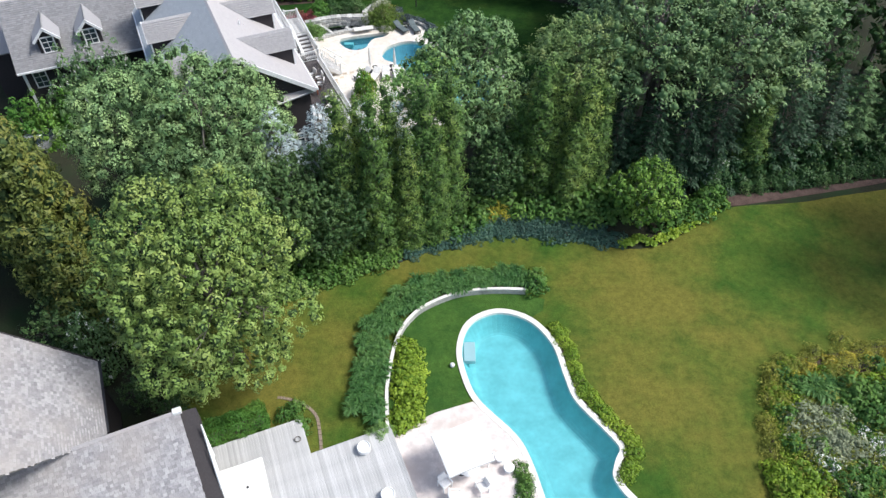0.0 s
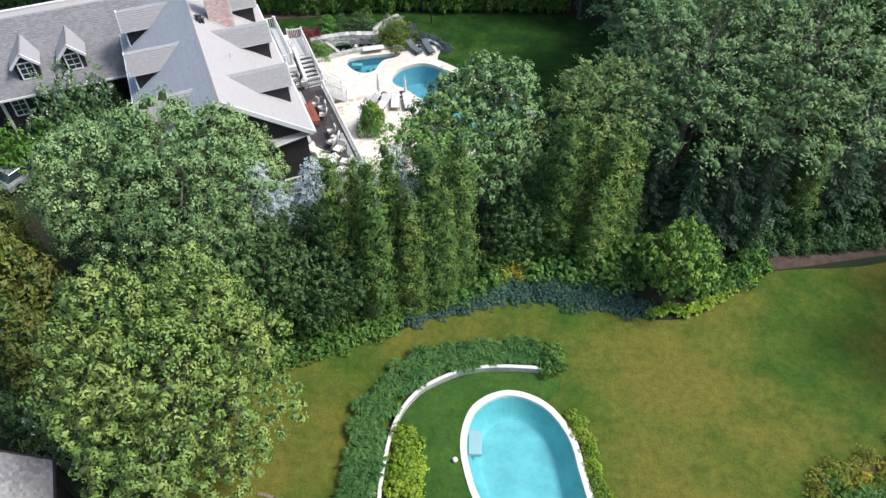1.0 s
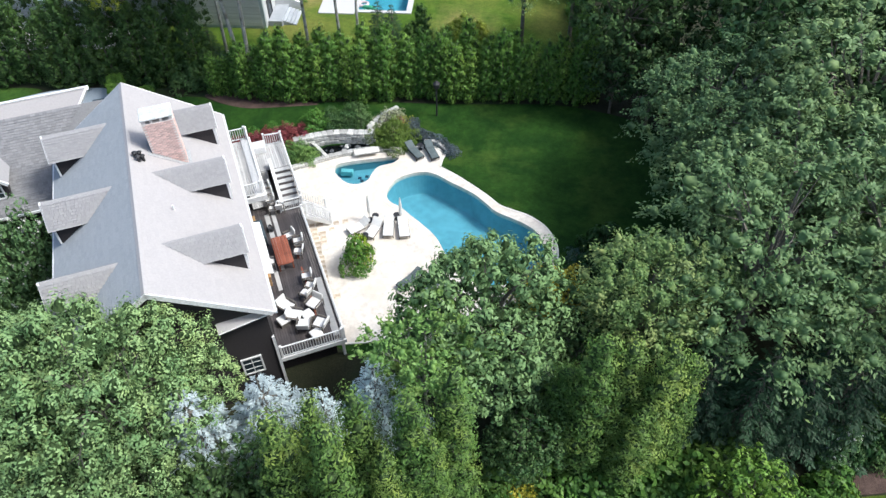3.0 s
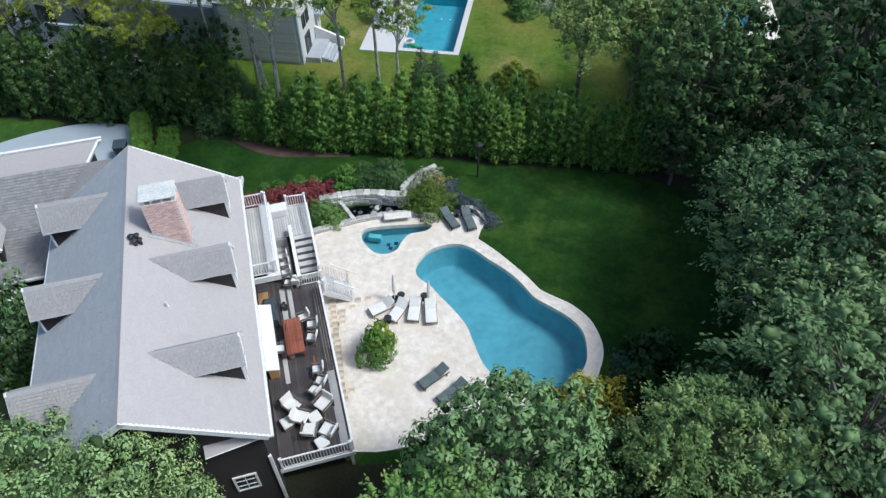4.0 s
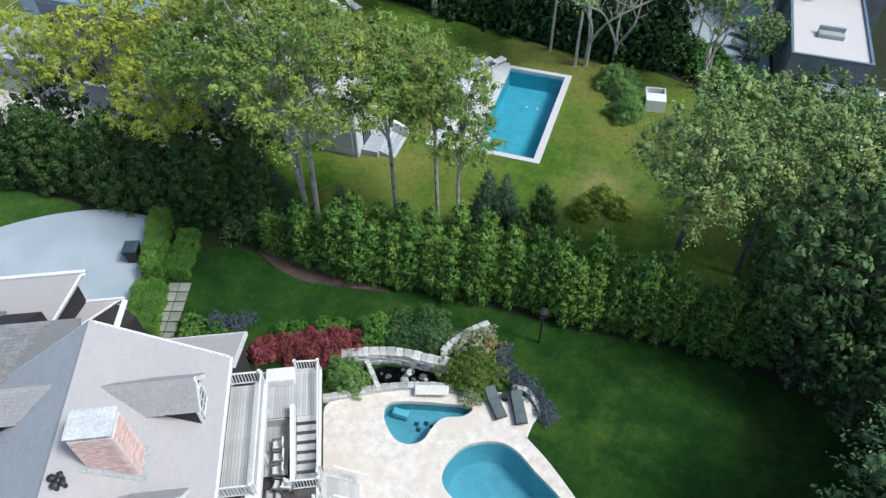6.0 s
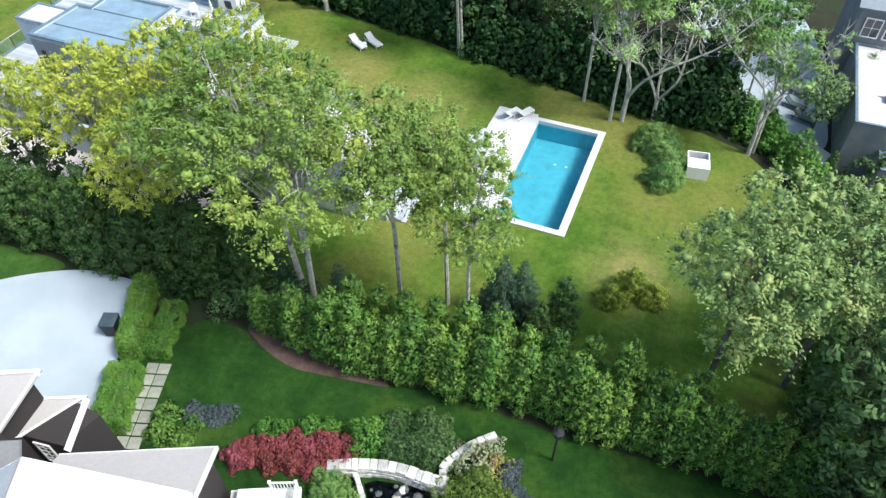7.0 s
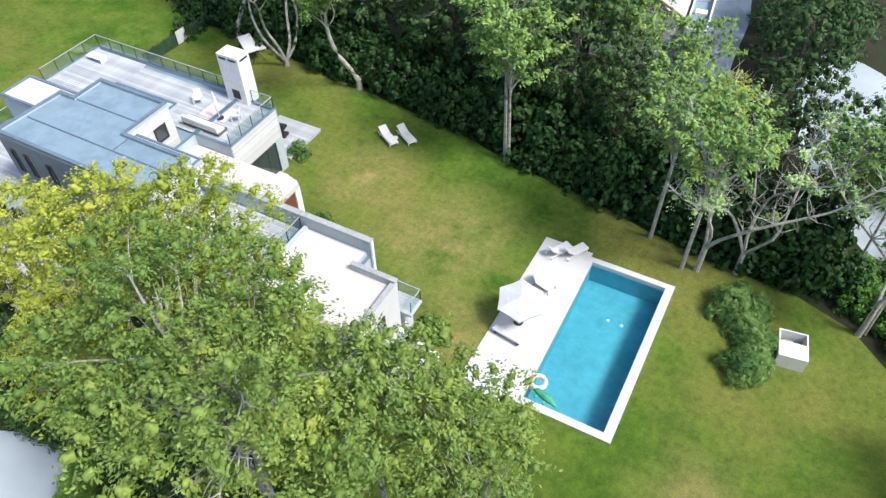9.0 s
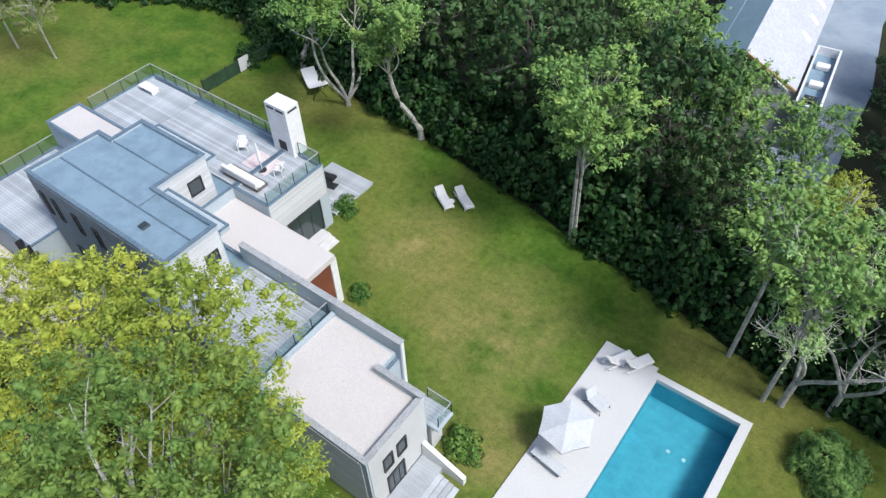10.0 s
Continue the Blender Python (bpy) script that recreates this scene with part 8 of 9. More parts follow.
# ---- kinds of plants ----
template("round_tree", "rounded light green broadleaf tree with dense crown", "tree", broadleaf(11, "leaf_round", 5.3, 0.8, 13.3, 74, 0.33, 44, 0.18, 0.09, core=0.2, lobe=(0.18, 0.27)))
template("broadleaf_tree", "tall broadleaf tree with a lobed green crown", "tree", broadleaf(12, "leaf_big", 4.7, 3.0, 13.7, 40, 0.46, 68, 0.165, 0.084, core=0.15, lobe=(0.20, 0.31)))
template("oak_tree", "spreading oak with a dark green crown", "tree", broadleaf(13, "leaf_oak", 5.5, 2.4, 15.0, 46, 0.6, 56, 0.24, 0.11, 0.06, core=0.12, r0=0.32, lobe=(0.24, 0.36), spray=True))
template("dark_tree", "dense dark green woodland tree", "tree", broadleaf(14, "leaf_dark", 4.2, 1.4, 11.5, 22, 0.64, 12, 0.42, 0.2, core=0.06, lobe=(0.26, 0.38)))
template("dome_tree", "dome-shaped tree with fine green leaves", "tree", broadleaf(15, "leaf_dome", 4.1, 1.8, 11.6, 70, 0.36, 34, 0.22, 0.11, core=0.2, lobe=(0.18, 0.27)))
template("birch_tree", "open tree with pale trunk and light yellow-green leaves", "tree", broadleaf(16, "leaf_light", 3.3, 6.5, 16.2, 18, 0.44, 62, 0.18, 0.08, 0.03, "bark_white", 0.15, 0.04, (0.28, 0.42), lean=0.5, spray=True))
template("aspen_tree", "tall green tree on slender pale stems", "tree", broadleaf(47, "leaf_aspen", 3.5, 7.6, 15.0, 30, 0.46, 36, 0.26, 0.12, 0.1, "bark_white", 0.15, 0.06, (0.22, 0.34), lean=0.5, spray=True))
template("understory_tree", "shaded green tree among taller ones", "tree", broadleaf(50, "leaf_under", 4.6, 1.5, 13.6, 34, 0.52, 18, 0.36, 0.17, core=0.1, lobe=(0.2, 0.31)))
template("locust_tree", "tall airy tree with pale branches and bright leaf sprays", "tree", broadleaf(17, "leaf_light", 5.5, 8.8, 18.3, 30, 0.48, 74, 0.185, 0.085, 0.03, "bark_white", 0.2, 0.06, (0.25, 0.4), off=2.2, limb_count=26, spray=True))
template("golden_tree", "open tree with yellow-green leaf sprays on pale limbs", "tree", broadleaf(19, "leaf_golden", 4.2, 5.4, 16.0, 20, 0.44, 64, 0.18, 0.08, 0.03, "bark_white", 0.16, 0.05, (0.28, 0.42), spray=True))
template("ash_tree", "broad open tree with pale green leaf bunches", "tree", broadleaf(20, "leaf_ash", 4.2, 4.6, 15.2, 52, 0.48, 56, 0.2, 0.095, 0.04, "bark", 0.2, 0.1, (0.22, 0.33), spray=True))
template("forked_tree", "pale tree parting low into winding limbs", "tree", sinuous(48, "leaf_aspen", 4, 13.0, 0.42, 0.2, 0.5, 2, 6, 0.6, 46, 0.22, 0.1, 0.66))
template("winding_tree", "tall tree with one winding pale trunk", "tree", sinuous(56, "leaf_aspen", 1, 14.0, 0.4, 0.26, 1.0, 3, 7, 0.62, 46, 0.22, 0.1, 0.62))
template("bare_tree", "half-bare tree with pale twisting branches", "tree", sinuous(18, "leaf_big", 3, 11.0, 0.42, 0.17, 2.2, 3, 4, 0.42, 30, 0.2, 0.09, 0.5, 0.9))
template("willow_tree", "olive-green garden tree on slim pale stems", "tree", broadleaf(55, "leaf_willow", 3.6, 2.4, 7.6, 20, 0.5, 60, 0.22, 0.055, 0.2, "bark_white", 0.1, 0.05, (0.25, 0.36), spray=True))
template("cypress", "tall narrow cypress with feathery sprays", "conifer", column(21, "leaf_column", 0.85, 12.5, 80, 112, 0.17, 0.062, belly=0.2, blunt=0.75, puff_r=0.50))
template("rusty_cypress", "broad cypress with rust-tinged sprays", "conifer", column(22, "leaf_rust", 2.5, 12.5, 190, 48, 0.32, 0.12, blunt=0.7, puff_r=0.6))
template("hedge_cedar", "upright cedar of a garden hedge", "conifer", column(23, "leaf_hedge", 0.88, 5.4, 80, 38, 0.2, 0.065, blunt=0.5, puff_r=0.30))
template("dark_cedar", "tall dark green cedar of a boundary hedge", "conifer", column(24, "leaf_cedar", 1.3, 7.6, 96, 44, 0.2, 0.075, blunt=0.5, puff_r=0.38))
template("yew_bush", "grey-green loose evergreen bush along the lawn", "shrub", shrub(53, "leaf_under", 1.2, 1.6, 70, 20, 0.2, 0.09))
template("weeping_spruce", "pale grey-green spruce with drooping boughs", "conifer", spruce(54, "leaf_dome", 3.0, 7.2, 13, 13, 120, 0.3, 0.1))
template("hedge_bush", "sunlit green bush of a side hedge", "shrub", shrub(49, "leaf_box", 1.6, 3.0, 80, 18, 0.2, 0.12))
template("spruce_tree", "dark green spruce with level boughs", "conifer", spruce(25, "leaf_spruce", 3.1, 9.5, 15, 12, 86, 0.3, 0.09))
template("blue_spruce", "silvery blue spruce with level boughs", "conifer", spruce(26, "leaf_blue", 3.0, 7.2, 19, 14, 200, 0.14, 0.045))
template("green_shrub", "rounded green garden shrub", "shrub", shrub(31, "leaf_green", 0.9, 1.1, 38, 13, 0.22, 0.14))
template("lime_shrub", "lime-green clipped garden shrub", "shrub", shrub(32, "leaf_lime", 0.8, 0.8, 32, 13, 0.18, 0.12))
template("bluegreen_clump", "leafy blue-green perennial clump", "perennial", tussock(33, "leaf_bluegreen", 0.72, 0.85, 210, 0.052))
template("steel_mat", "low steel-blue groundcover mat", "groundcover", shrub(34, "leaf_steel", 0.9, 0.4, 80, 13, 0.14, 0.06))
template("red_barberry", "dense red-leaved barberry bush", "shrub", shrub(35, "leaf_red", 0.85, 1.5, 150, 18, 0.11, 0.06))
template("lavender", "grey-blue flowering lavender clump", "shrub", shrub(36, "leaf_lav", 0.6, 0.6, 60, 14, 0.12, 0.04))
template("meadow_clump", "dry olive-green meadow plant clump", "perennial", shrub(37, "leaf_olive", 0.6, 0.7, 32, 12, 0.15, 0.04))
template("daisy_clump", "white-flowering leafy daisy clump", "perennial", shrub(38, "leaf_green", 0.8, 0.8, 80, 12, 0.15, 0.07, 60))
template("grass_tussock", "arching green ornamental grass clump", "ornamental grass", shrub(39, "leaf_grass", 1.0, 1.4, 84, 18, 0.34, 0.042))
template("golden_shrub", "golden-yellow leafy garden shrub", "shrub", shrub(40, "leaf_yellow", 1.1, 1.5, 110, 13, 0.17, 0.1))
template("hydrangea_tree", "green bush covered in white blossom", "flowering shrub", shrub(41, "leaf_dome", 2.2, 3.6, 260, 14, 0.2, 0.12, 90))
template("hosta", "broad-leaved bright green hosta", "perennial", tussock(42, "leaf_lime", 0.6, 0.5, 60, 0.2))
template("sage_clump", "grey-green sage clump with soft leaves", "perennial", shrub(45, "leaf_sage", 0.8, 0.7, 45, 16, 0.14, 0.06))
template("small_broadleaf", "bright green many-stemmed small tree", "tree", broadleaf(46, "leaf_hedge", 2.3, 0.3, 4.6, 22, 0.27, 24, 0.2, 0.11, core=0.3, r0=0.1, lobe=(0.26, 0.38)))
template("yellow_sapling", "airy yellow-green sapling on the lawn", "shrub", shrub(52, "leaf_golden", 0.75, 1.3, 26, 40, 0.16, 0.07))
template("weeping_bush", "broad olive-green weeping garden bush", "shrub", shrub(51, "leaf_weeping", 1.75, 2.0, 150, 44, 0.2, 0.04))
template("fine_shrub", "fine-leaved dark green shrub by the pond", "shrub", shrub(57, "leaf_under", 1.0, 1.35, 80, 20, 0.2, 0.045))
template("laurel_shrub", "dense dark green laurel hedge bush", "shrub", shrub(43, "leaf_hedge_dark", 1.6, 3.4, 50, 11, 0.42, 0.26))
template("clipped_bush", "clipped bright green hedge bush", "shrub", shrub(44, "leaf_box", 0.75, 1.4, 60, 24, 0.13, 0.08))

rng = np.random.default_rng(77)


def row(kind, points, step, s=1.0, tall=1.0, jitter=0.15, vary=0.12, group=""):
    """Plants of a kind along a line."""
    pts = np.array(points, float)
    dist = np.concatenate([[0], np.cumsum(np.linalg.norm(np.diff(pts, axis=0), axis=1))])
    n = max(1, int(dist[-1] / step))
    for i in range(n + 1):
        d = dist[-1] * i / n
        plant(kind, np.interp(d, dist, pts[:, 0]) + rng.normal() * jitter, np.interp(d, dist, pts[:, 1]) + rng.normal() * jitter, s * rng.uniform(1 - vary, 1 + vary), tall * rng.uniform(1 - vary, 1 + vary), rng.uniform(0, 360), group)


def bed(kind, x0, y0, x1, y1, n, s=1.0, vary=0.25, tall=1.0, group=""):
    for _ in range(n):
        plant(kind, rng.uniform(x0, x1), rng.uniform(y0, y1), s * rng.uniform(1 - vary, 1 + vary), tall, rng.uniform(0, 360), group)


# trees of the front garden and round the shingled house
plant("round_tree", -12.1, 23.0)
for x, y, s in ((-14.7, 34.9, 0.98), (-18.8, 34.6, 0.91), (-17.2, 37.0, 0.8), (-13.3, 37.3, 0.78), (-12.6, 32.4, 0.66)):
    plant("broadleaf_tree", x, y, s)
for x, y, s in ((-23.2, 29.2, 1.0), (-27.0, 33.0, 1.05), (-20.8, 26.2, 0.72)):
    plant("rusty_cypress", x, y, s)
for x, y, s in ((-17.5, 29.0, 0.7), (-14.5, 30.0, 0.66), (-19.5, 25.5, 0.4), (-21.5, 24.0, 0.42), (-16.2, 20.6, 0.28), (-14.6, 19.9, 0.2)):
    plant("dark_tree", x, y, s)
for x, y, s in ((-9.3, 32.1, 0.60), (-7.6, 33.4, 0.58), (-11.0, 30.8, 0.60), (-6.6, 32.4, 0.5), (-8.0, 31.6, 0.5), (3.6, 37.2, 0.45)):
    plant("understory_tree", x, y, s)
for x, y, s in ((-6.1, 33.0, 1.02), (-4.15, 32.7, 1.02), (-3.3, 34.2, 0.99), (-1.2, 34.1, 1.02), (0.35, 35.3, 1.0), (-5.3, 34.6, 0.88), (-2.2, 33.2, 0.8), (-0.4, 34.0, 0.78)):
    plant("cypress", x, y, s, group="row of cypresses")
for x, y, s, tall in ((6.4, 38.0, 1.05, 0.88), (9.4, 38.0, 1.05, 0.84), (7.9, 38.5, 1.0, 0.82), (5.3, 38.6, 0.95, 0.7), (8.7, 37.3, 0.85, 0.7), (10.6, 38.6, 0.9, 0.85), (22.5, 40.9, 0.95, 0.72)):
    plant("cypress", x, y, s, tall, group="row of cypresses")
plant("aspen_tree", -0.9, 38.2, 0.8)
plant("dome_tree", 1.5, 41.0, 1.06)
plant("ash_tree", 9.2, 42.6, 0.82)
for x, y, s, tall in ((-10.45, 34.8, 1.3, 1.15), (-7.85, 36.2, 1.35, 1.02), (-5.0, 35.5, 0.85, 1.75), (-3.2, 37.5, 1.0, 1.4)):
    plant("blue_spruce", x, y, s, tall, group="blue spruces")
for x, y, s in ((14.7, 43.6, 1.06), (17.4, 49.2, 1.04), (20.6, 43.8, 1.1), (22.5, 55.0, 1.2), (15.6, 53.6, 0.92), (15.2, 58.0, 0.92), (23.0, 49.5, 1.1)):
    plant("oak_tree", x, y, s, group="woodland oaks")
for x, y, s in ((10.6, 45.8, 0.72), (6.4, 41.5, 0.6), (27.5, 47.0, 0.8), (36.0, 46.5, 0.9), (30.0, 57.0, 1.0), (14.2, 49.8, 0.55), (8.2, 44.0, 0.6), (27.0, 52.0, 1.4), (27.0, 62.0, 1.5), (26.0, 71.0, 1.5)):
    plant("dark_tree", x, y, s)
for x, y, s in ((17.4, 40.6, 1.0), (25.2, 42.6, 1.15), (28.6, 43.4, 0.85), (4.4, 39.6, 0.85), (12.6, 40.6, 0.9), (14.9, 40.0, 0.95), (19.8, 41.0, 1.0)):
    plant("spruce_tree", x, y, s)
plant("small_broadleaf", 13.8, 35.0, 1.05, 1.2)
row("hosta", [(12.3, 33.4), (14.6, 33.6), (17.3, 35.2), (20.2, 37.3)], 0.55, 1.0)
row("green_shrub", [(15.6, 35.6), (18.2, 36.6), (19.8, 38.0)], 1.1, 1.2)
row("steel_mat", [(-1.8, 32.7), (0.6, 33.9), (3.0, 34.6), (5.4, 34.7), (7.7, 34.6), (10.0, 34.2), (11.8, 33.8)], 0.75, 1.0)
row("steel_mat", [(3.0, 35.4), (5.4, 35.6), (7.7, 35.5), (10.6, 35.0)], 0.9, 1.0)
row("green_shrub", [(-11.0, 28.6), (-8.3, 30.2), (-6.1, 30.9), (-3.4, 31.9)], 0.8, 0.9)
row("green_shrub", [(-11.5, 29.6), (-9.0, 31.2), (-7.2, 31.8)], 1.0, 1.1)
row("green_shrub", [(-8.0, 31.4), (-5.0, 32.2), (-2.0, 33.4), (0.5, 34.6), (2.4, 35.4)], 0.95, 1.0)
row("green_shrub", [(2.2, 36.2), (4.0, 36.6), (6.0, 36.6), (9.5, 36.4)], 0.9, 1.15)
row("green_shrub", [(10.2, 35.9), (12.6, 36.6), (14.5, 37.4)], 0.8, 1.4)
row("green_shrub", [(9.6, 37.0), (12.0, 37.8), (14.8, 38.6)], 0.9, 1.6)
row("golden_shrub", [(3.2, 35.9), (4.2, 36.2)], 0.9, 0.7)
row("laurel_shrub", [(21.0, 40.0), (26.0, 41.0), (33.0, 42.2), (40, 43.5)], 1.7, 0.7)
row("yew_bush", [(22.0, 39.4), (26.6, 40.2), (33.0, 41.4), (39.0, 42.6)], 1.2, 0.8)
row("yew_bush", [(27.4, 42.0), (31.0, 43.0)], 1.2, 1.35)
plant("weeping_spruce", 31.6, 45.0, 1.0)
plant("weeping_spruce", 34.8, 45.6, 0.85)
plant("hydrangea_tree", 19.9, 39.2, 0.55, 1.5)
# Two unseen trees, added to shade the right of the front lawn.
plant("dark_tree", 35.0, 30.2, 1.25)
plant("dark_tree", 39.0, 35.6, 1.3)
for x, y, s in ((37.5, 54.5, 1.3), (41.5, 64.5, 1.4), (34.0, 63.5, 1.35)):
    plant("dark_tree", x, y, s)
plant("hydrangea_tree", -19.9, 23.6, 0.8, 1.5)
for a, s in ((-7.6, 1.12), (-9.2, 1.25), (-10.9, 1.12)):
    p = H1 @ Vector((a, 12.9, 0))
    plant("hydrangea_tree", p.x, p.y, s * 0.85, 1.8)
for a in (-12.0, -13.8, -15.6, -17.4):
    p = H1 @ Vector((a, 12.6, 0))
    plant("hedge_bush", p.x, p.y, 1.0, 1.25)

# beds round the front pool
row("bluegreen_clump", [tuple(p) for p in out_line + np.stack([tang[:, 1], -tang[:, 0]], 1) * 0.55][:-4], 0.6, 1.0)
row("bluegreen_clump", [tuple(p) for p in out_line + np.stack([tang[:, 1], -tang[:, 0]], 1) * 1.15][:-6], 0.68, 1.0)
row("bluegreen_clump", [tuple(p) for p in out_line + np.stack([tang[:, 1], -tang[:, 0]], 1) * 1.8][12:-6], 0.74, 0.95)
plant("grass_tussock", -3.4, 18.9, 0.7)
for x, y in ((5.9, 29.4), (6.0, 30.1)):
    plant("green_shrub", x, y, 0.85)
bed("lime_shrub", -2.5, 19.3, -1.55, 24.8, 46, 0.8)
edge_a = np.array(grown(POOL_A, 0.75))
row("lime_shrub", [tuple(p) for p in edge_a[8:42]], 0.4, 0.58, 0.8, 0.1)
clipped_hedge(-13.1, 18.2, -9.75, 19.8, 1.4, 1.1, "leaf_box", "clipped green hedge block beside the deck", seed=4)
bed("green_shrub", -8.9, 19.2, -7.7, 20.6, 5, 0.5)
bed("green_shrub", 3.95, 14.4, 4.4, 16.9, 9, 0.42)
for kind, n, s in (("meadow_clump", 170, 1.0), ("lime_shrub", 80, 0.75), ("green_shrub", 26, 0.7), ("sage_clump", 8, 0.9)):
    bed(kind, 18.6, 13.0, 27.5, 23.4, n, s)
bed("lime_shrub", 17.2, 13.0, 19.4, 17.0, 34, 0.95)
row("lime_shrub", [(20.6, 23.6), (18.6, 20.8), (18.1, 18.4), (17.7, 15.0)], 0.7, 0.7)
row("golden_shrub", [(20.4, 22.6), (23.0, 23.6), (26.5, 24.2)], 1.2, 0.5, 0.7)
bed("sage_clump", 18.9, 17.7, 22.0, 20.0, 22, 1.15)
bed("green_shrub", 22.6, 19.6, 26.5, 21.6, 13, 1.1)
bed("bluegreen_clump", 20.6, 21.0, 22.2, 22.2, 5, 1.2)
bed("green_shrub", 20.6, 13.5, 24.6, 16.6, 16, 0.95)
for x, y in ((19.6, 17.1), (20.2, 16.9), (22.5, 18.7), (22.9, 18.1), (23.2, 17.4)):
    plant("daisy_clump", x, y, 1.0)
row("meadow_clump", [(20.2, 23.6), (24.0, 24.3), (29.0, 25.0)], 0.5, 0.9, 1.0, 0.4)
row("meadow_clump", [(19.6, 23.2), (18.4, 21.4), (17.9, 19.4), (17.5, 17.0), (17.1, 14.0)], 0.42, 0.9, 0.9, 0.2)

# terrace and pond planting
plant("clipped_bush", -6.7, 50.6, 1.3, 1.5)
plant("hydrangea_tree", -27.2, 48.6, 0.9)
plant("hydrangea_tree", -29.5, 49.6, 0.8)
plant("lime_shrub", -6.6, 51.4, 1.1, 2.6)
row("red_barberry", [(-18.2, 61.7), (-15.7, 62.7), (-12.8, 63.8)], 0.7, 0.85)
row("red_barberry", [(-17.9, 61.2), (-15.5, 62.1), (-12.7, 63.2)], 0.7, 0.85)
row("clipped_bush", [(-17.6, 63.3), (-13.2, 65.0)], 1.0, 0.85, 0.8)
plant("clipped_bush", -12.2, 64.5, 1.3)
plant("clipped_bush", -11.9, 65.2, 1.1)
row("fine_shrub", [(-11.0, 64.9), (-8.5, 65.2)], 0.8, 1.0)
row("fine_shrub", [(-11.2, 66.0), (-8.8, 66.5)], 0.85, 1.05)
bed("grass_tussock", -13.6, 60.7, -11.7, 62.2, 5, 0.8)
plant("weeping_bush", -5.85, 63.65, 1.0)
plant("meadow_clump", -5.6, 65.7, 1.5, 0.9)
plant("sage_clump", -6.5, 65.6, 1.5, 1.2)
plant("sage_clump", -5.9, 66.4, 1.1, 1.2)
plant("red_barberry", -5.6, 66.0, 0.6, 0.7)
row("lavender", [(-4.6, 66.0), (-4.0, 65.0), (-3.1, 64.2), (-1.9, 63.5), (-1.2, 62.5)], 0.42, 0.9)
row("lavender", [(-22.4, 62.4), (-20.0, 63.2)], 0.7, 1.0)
for x, y, s in ((5.2, 49.0, 1.6), (6.6, 48.6, 1.4), (7.2, 50.0, 1.1)):
    plant("golden_shrub", x, y, s)
for x, y, s in ((9.2, 52.8, 1.5), (8.0, 50.4, 1.3), (7.0, 49.4, 1.0)):
    plant("laurel_shrub", x, y, s * 0.55)
for x, y in ((7.6, 52.6), (6.9, 50.6), (8.6, 51.6)):
    plant("steel_mat", x, y, 0.9)

# clipped hedges by the drive
clipped_hedge(-27.4, 64.3, -29.9, 69.2, 1.2, 1.5, "leaf_box", "clipped bright green hedge beside the gravel court", seed=1)
clipped_hedge(-26.1, 64.9, -27.2, 68.4, 1.3, 1.0, "leaf_box", "low clipped green hedge beside the lawn", seed=2)
clipped_hedge(-25.4, 60.0, -27.0, 63.6, 1.7, 1.3, "leaf_box", "broad clipped green hedge by the stone path", seed=3)
bed("green_shrub", -23.2, 60.8, -21.4, 62.4, 5, 0.7)
row("clipped_bush", [(-34.2, 44.0), (-26.1, 47.8)], 0.85, 0.9, 0.8)
row("clipped_bush", [(-33.8, 43.0), (-25.7, 46.7)], 1.0, 0.7, 0.7)

# the cedar hedge between the gardens
row("hedge_cedar", [(-18.6, 69.0), (-15.2, 68.9), (-10.4, 69.5), (-5.0, 69.9), (1.0, 69.9), (4.6, 70.0), (9.6, 70.0)], 1.22, 1.0, 1.0, 0.12, 0.1, "cedar hedge")
row("hedge_cedar", [(-15.8, 70.6), (-10.0, 71.2), (-4.0, 71.6), (3.0, 71.6)], 1.6, 1.02, 1.0, 0.15, 0.1, "cedar hedge")
row("hedge_cedar", [(-21.2, 69.2), (-19.4, 69.4)], 0.9, 0.72, 1.0, 0.1, 0.1, "cedar hedge")
row("dark_cedar", [(-56, 69.3), (-46.0, 69.7), (-39.0, 69.9), (-34.0, 70.3), (-30.6, 70.6), (-26.4, 70.9), (-23.4, 71.4)], 2.25, 1.0, 1.0, 0.15, 0.1, "boundary cedars")
row("yew_bush", [(-24.6, 70.2), (-22.8, 70.8), (-20.4, 71.4)], 1.2, 1.35)
row("laurel_shrub", [(-30.2, 69.6), (-27.2, 69.4)], 1.2, 0.4)
plant("spruce_tree", -22.4, 72.6, 0.5)
plant("spruce_tree", -17.3, 72.0, 0.52)
plant("spruce_tree", -8.3, 75.2, 0.62)
plant("spruce_tree", -7.2, 75.8, 0.55)
plant("dark_cedar", -4.6, 74.8, 0.75)
plant("dark_cedar", -5.6, 73.6, 0.6)
for x, y, s in ((11.2, 68.6, 0.55), (13.8, 66.6, 0.6), (15.4, 70.0, 0.65), (9.6, 71.4, 0.45), (17.5, 64.5, 0.75), (12.8, 73.5, 0.6)):
    plant("dark_tree", x, y, s)
for x, y, s in ((-25.5, 74.5, 0.6), (-30.0, 73.6, 0.62), (-34.5, 72.8, 0.6), (-40.0, 72.6, 0.66)):
    plant("dark_tree", x, y, s)

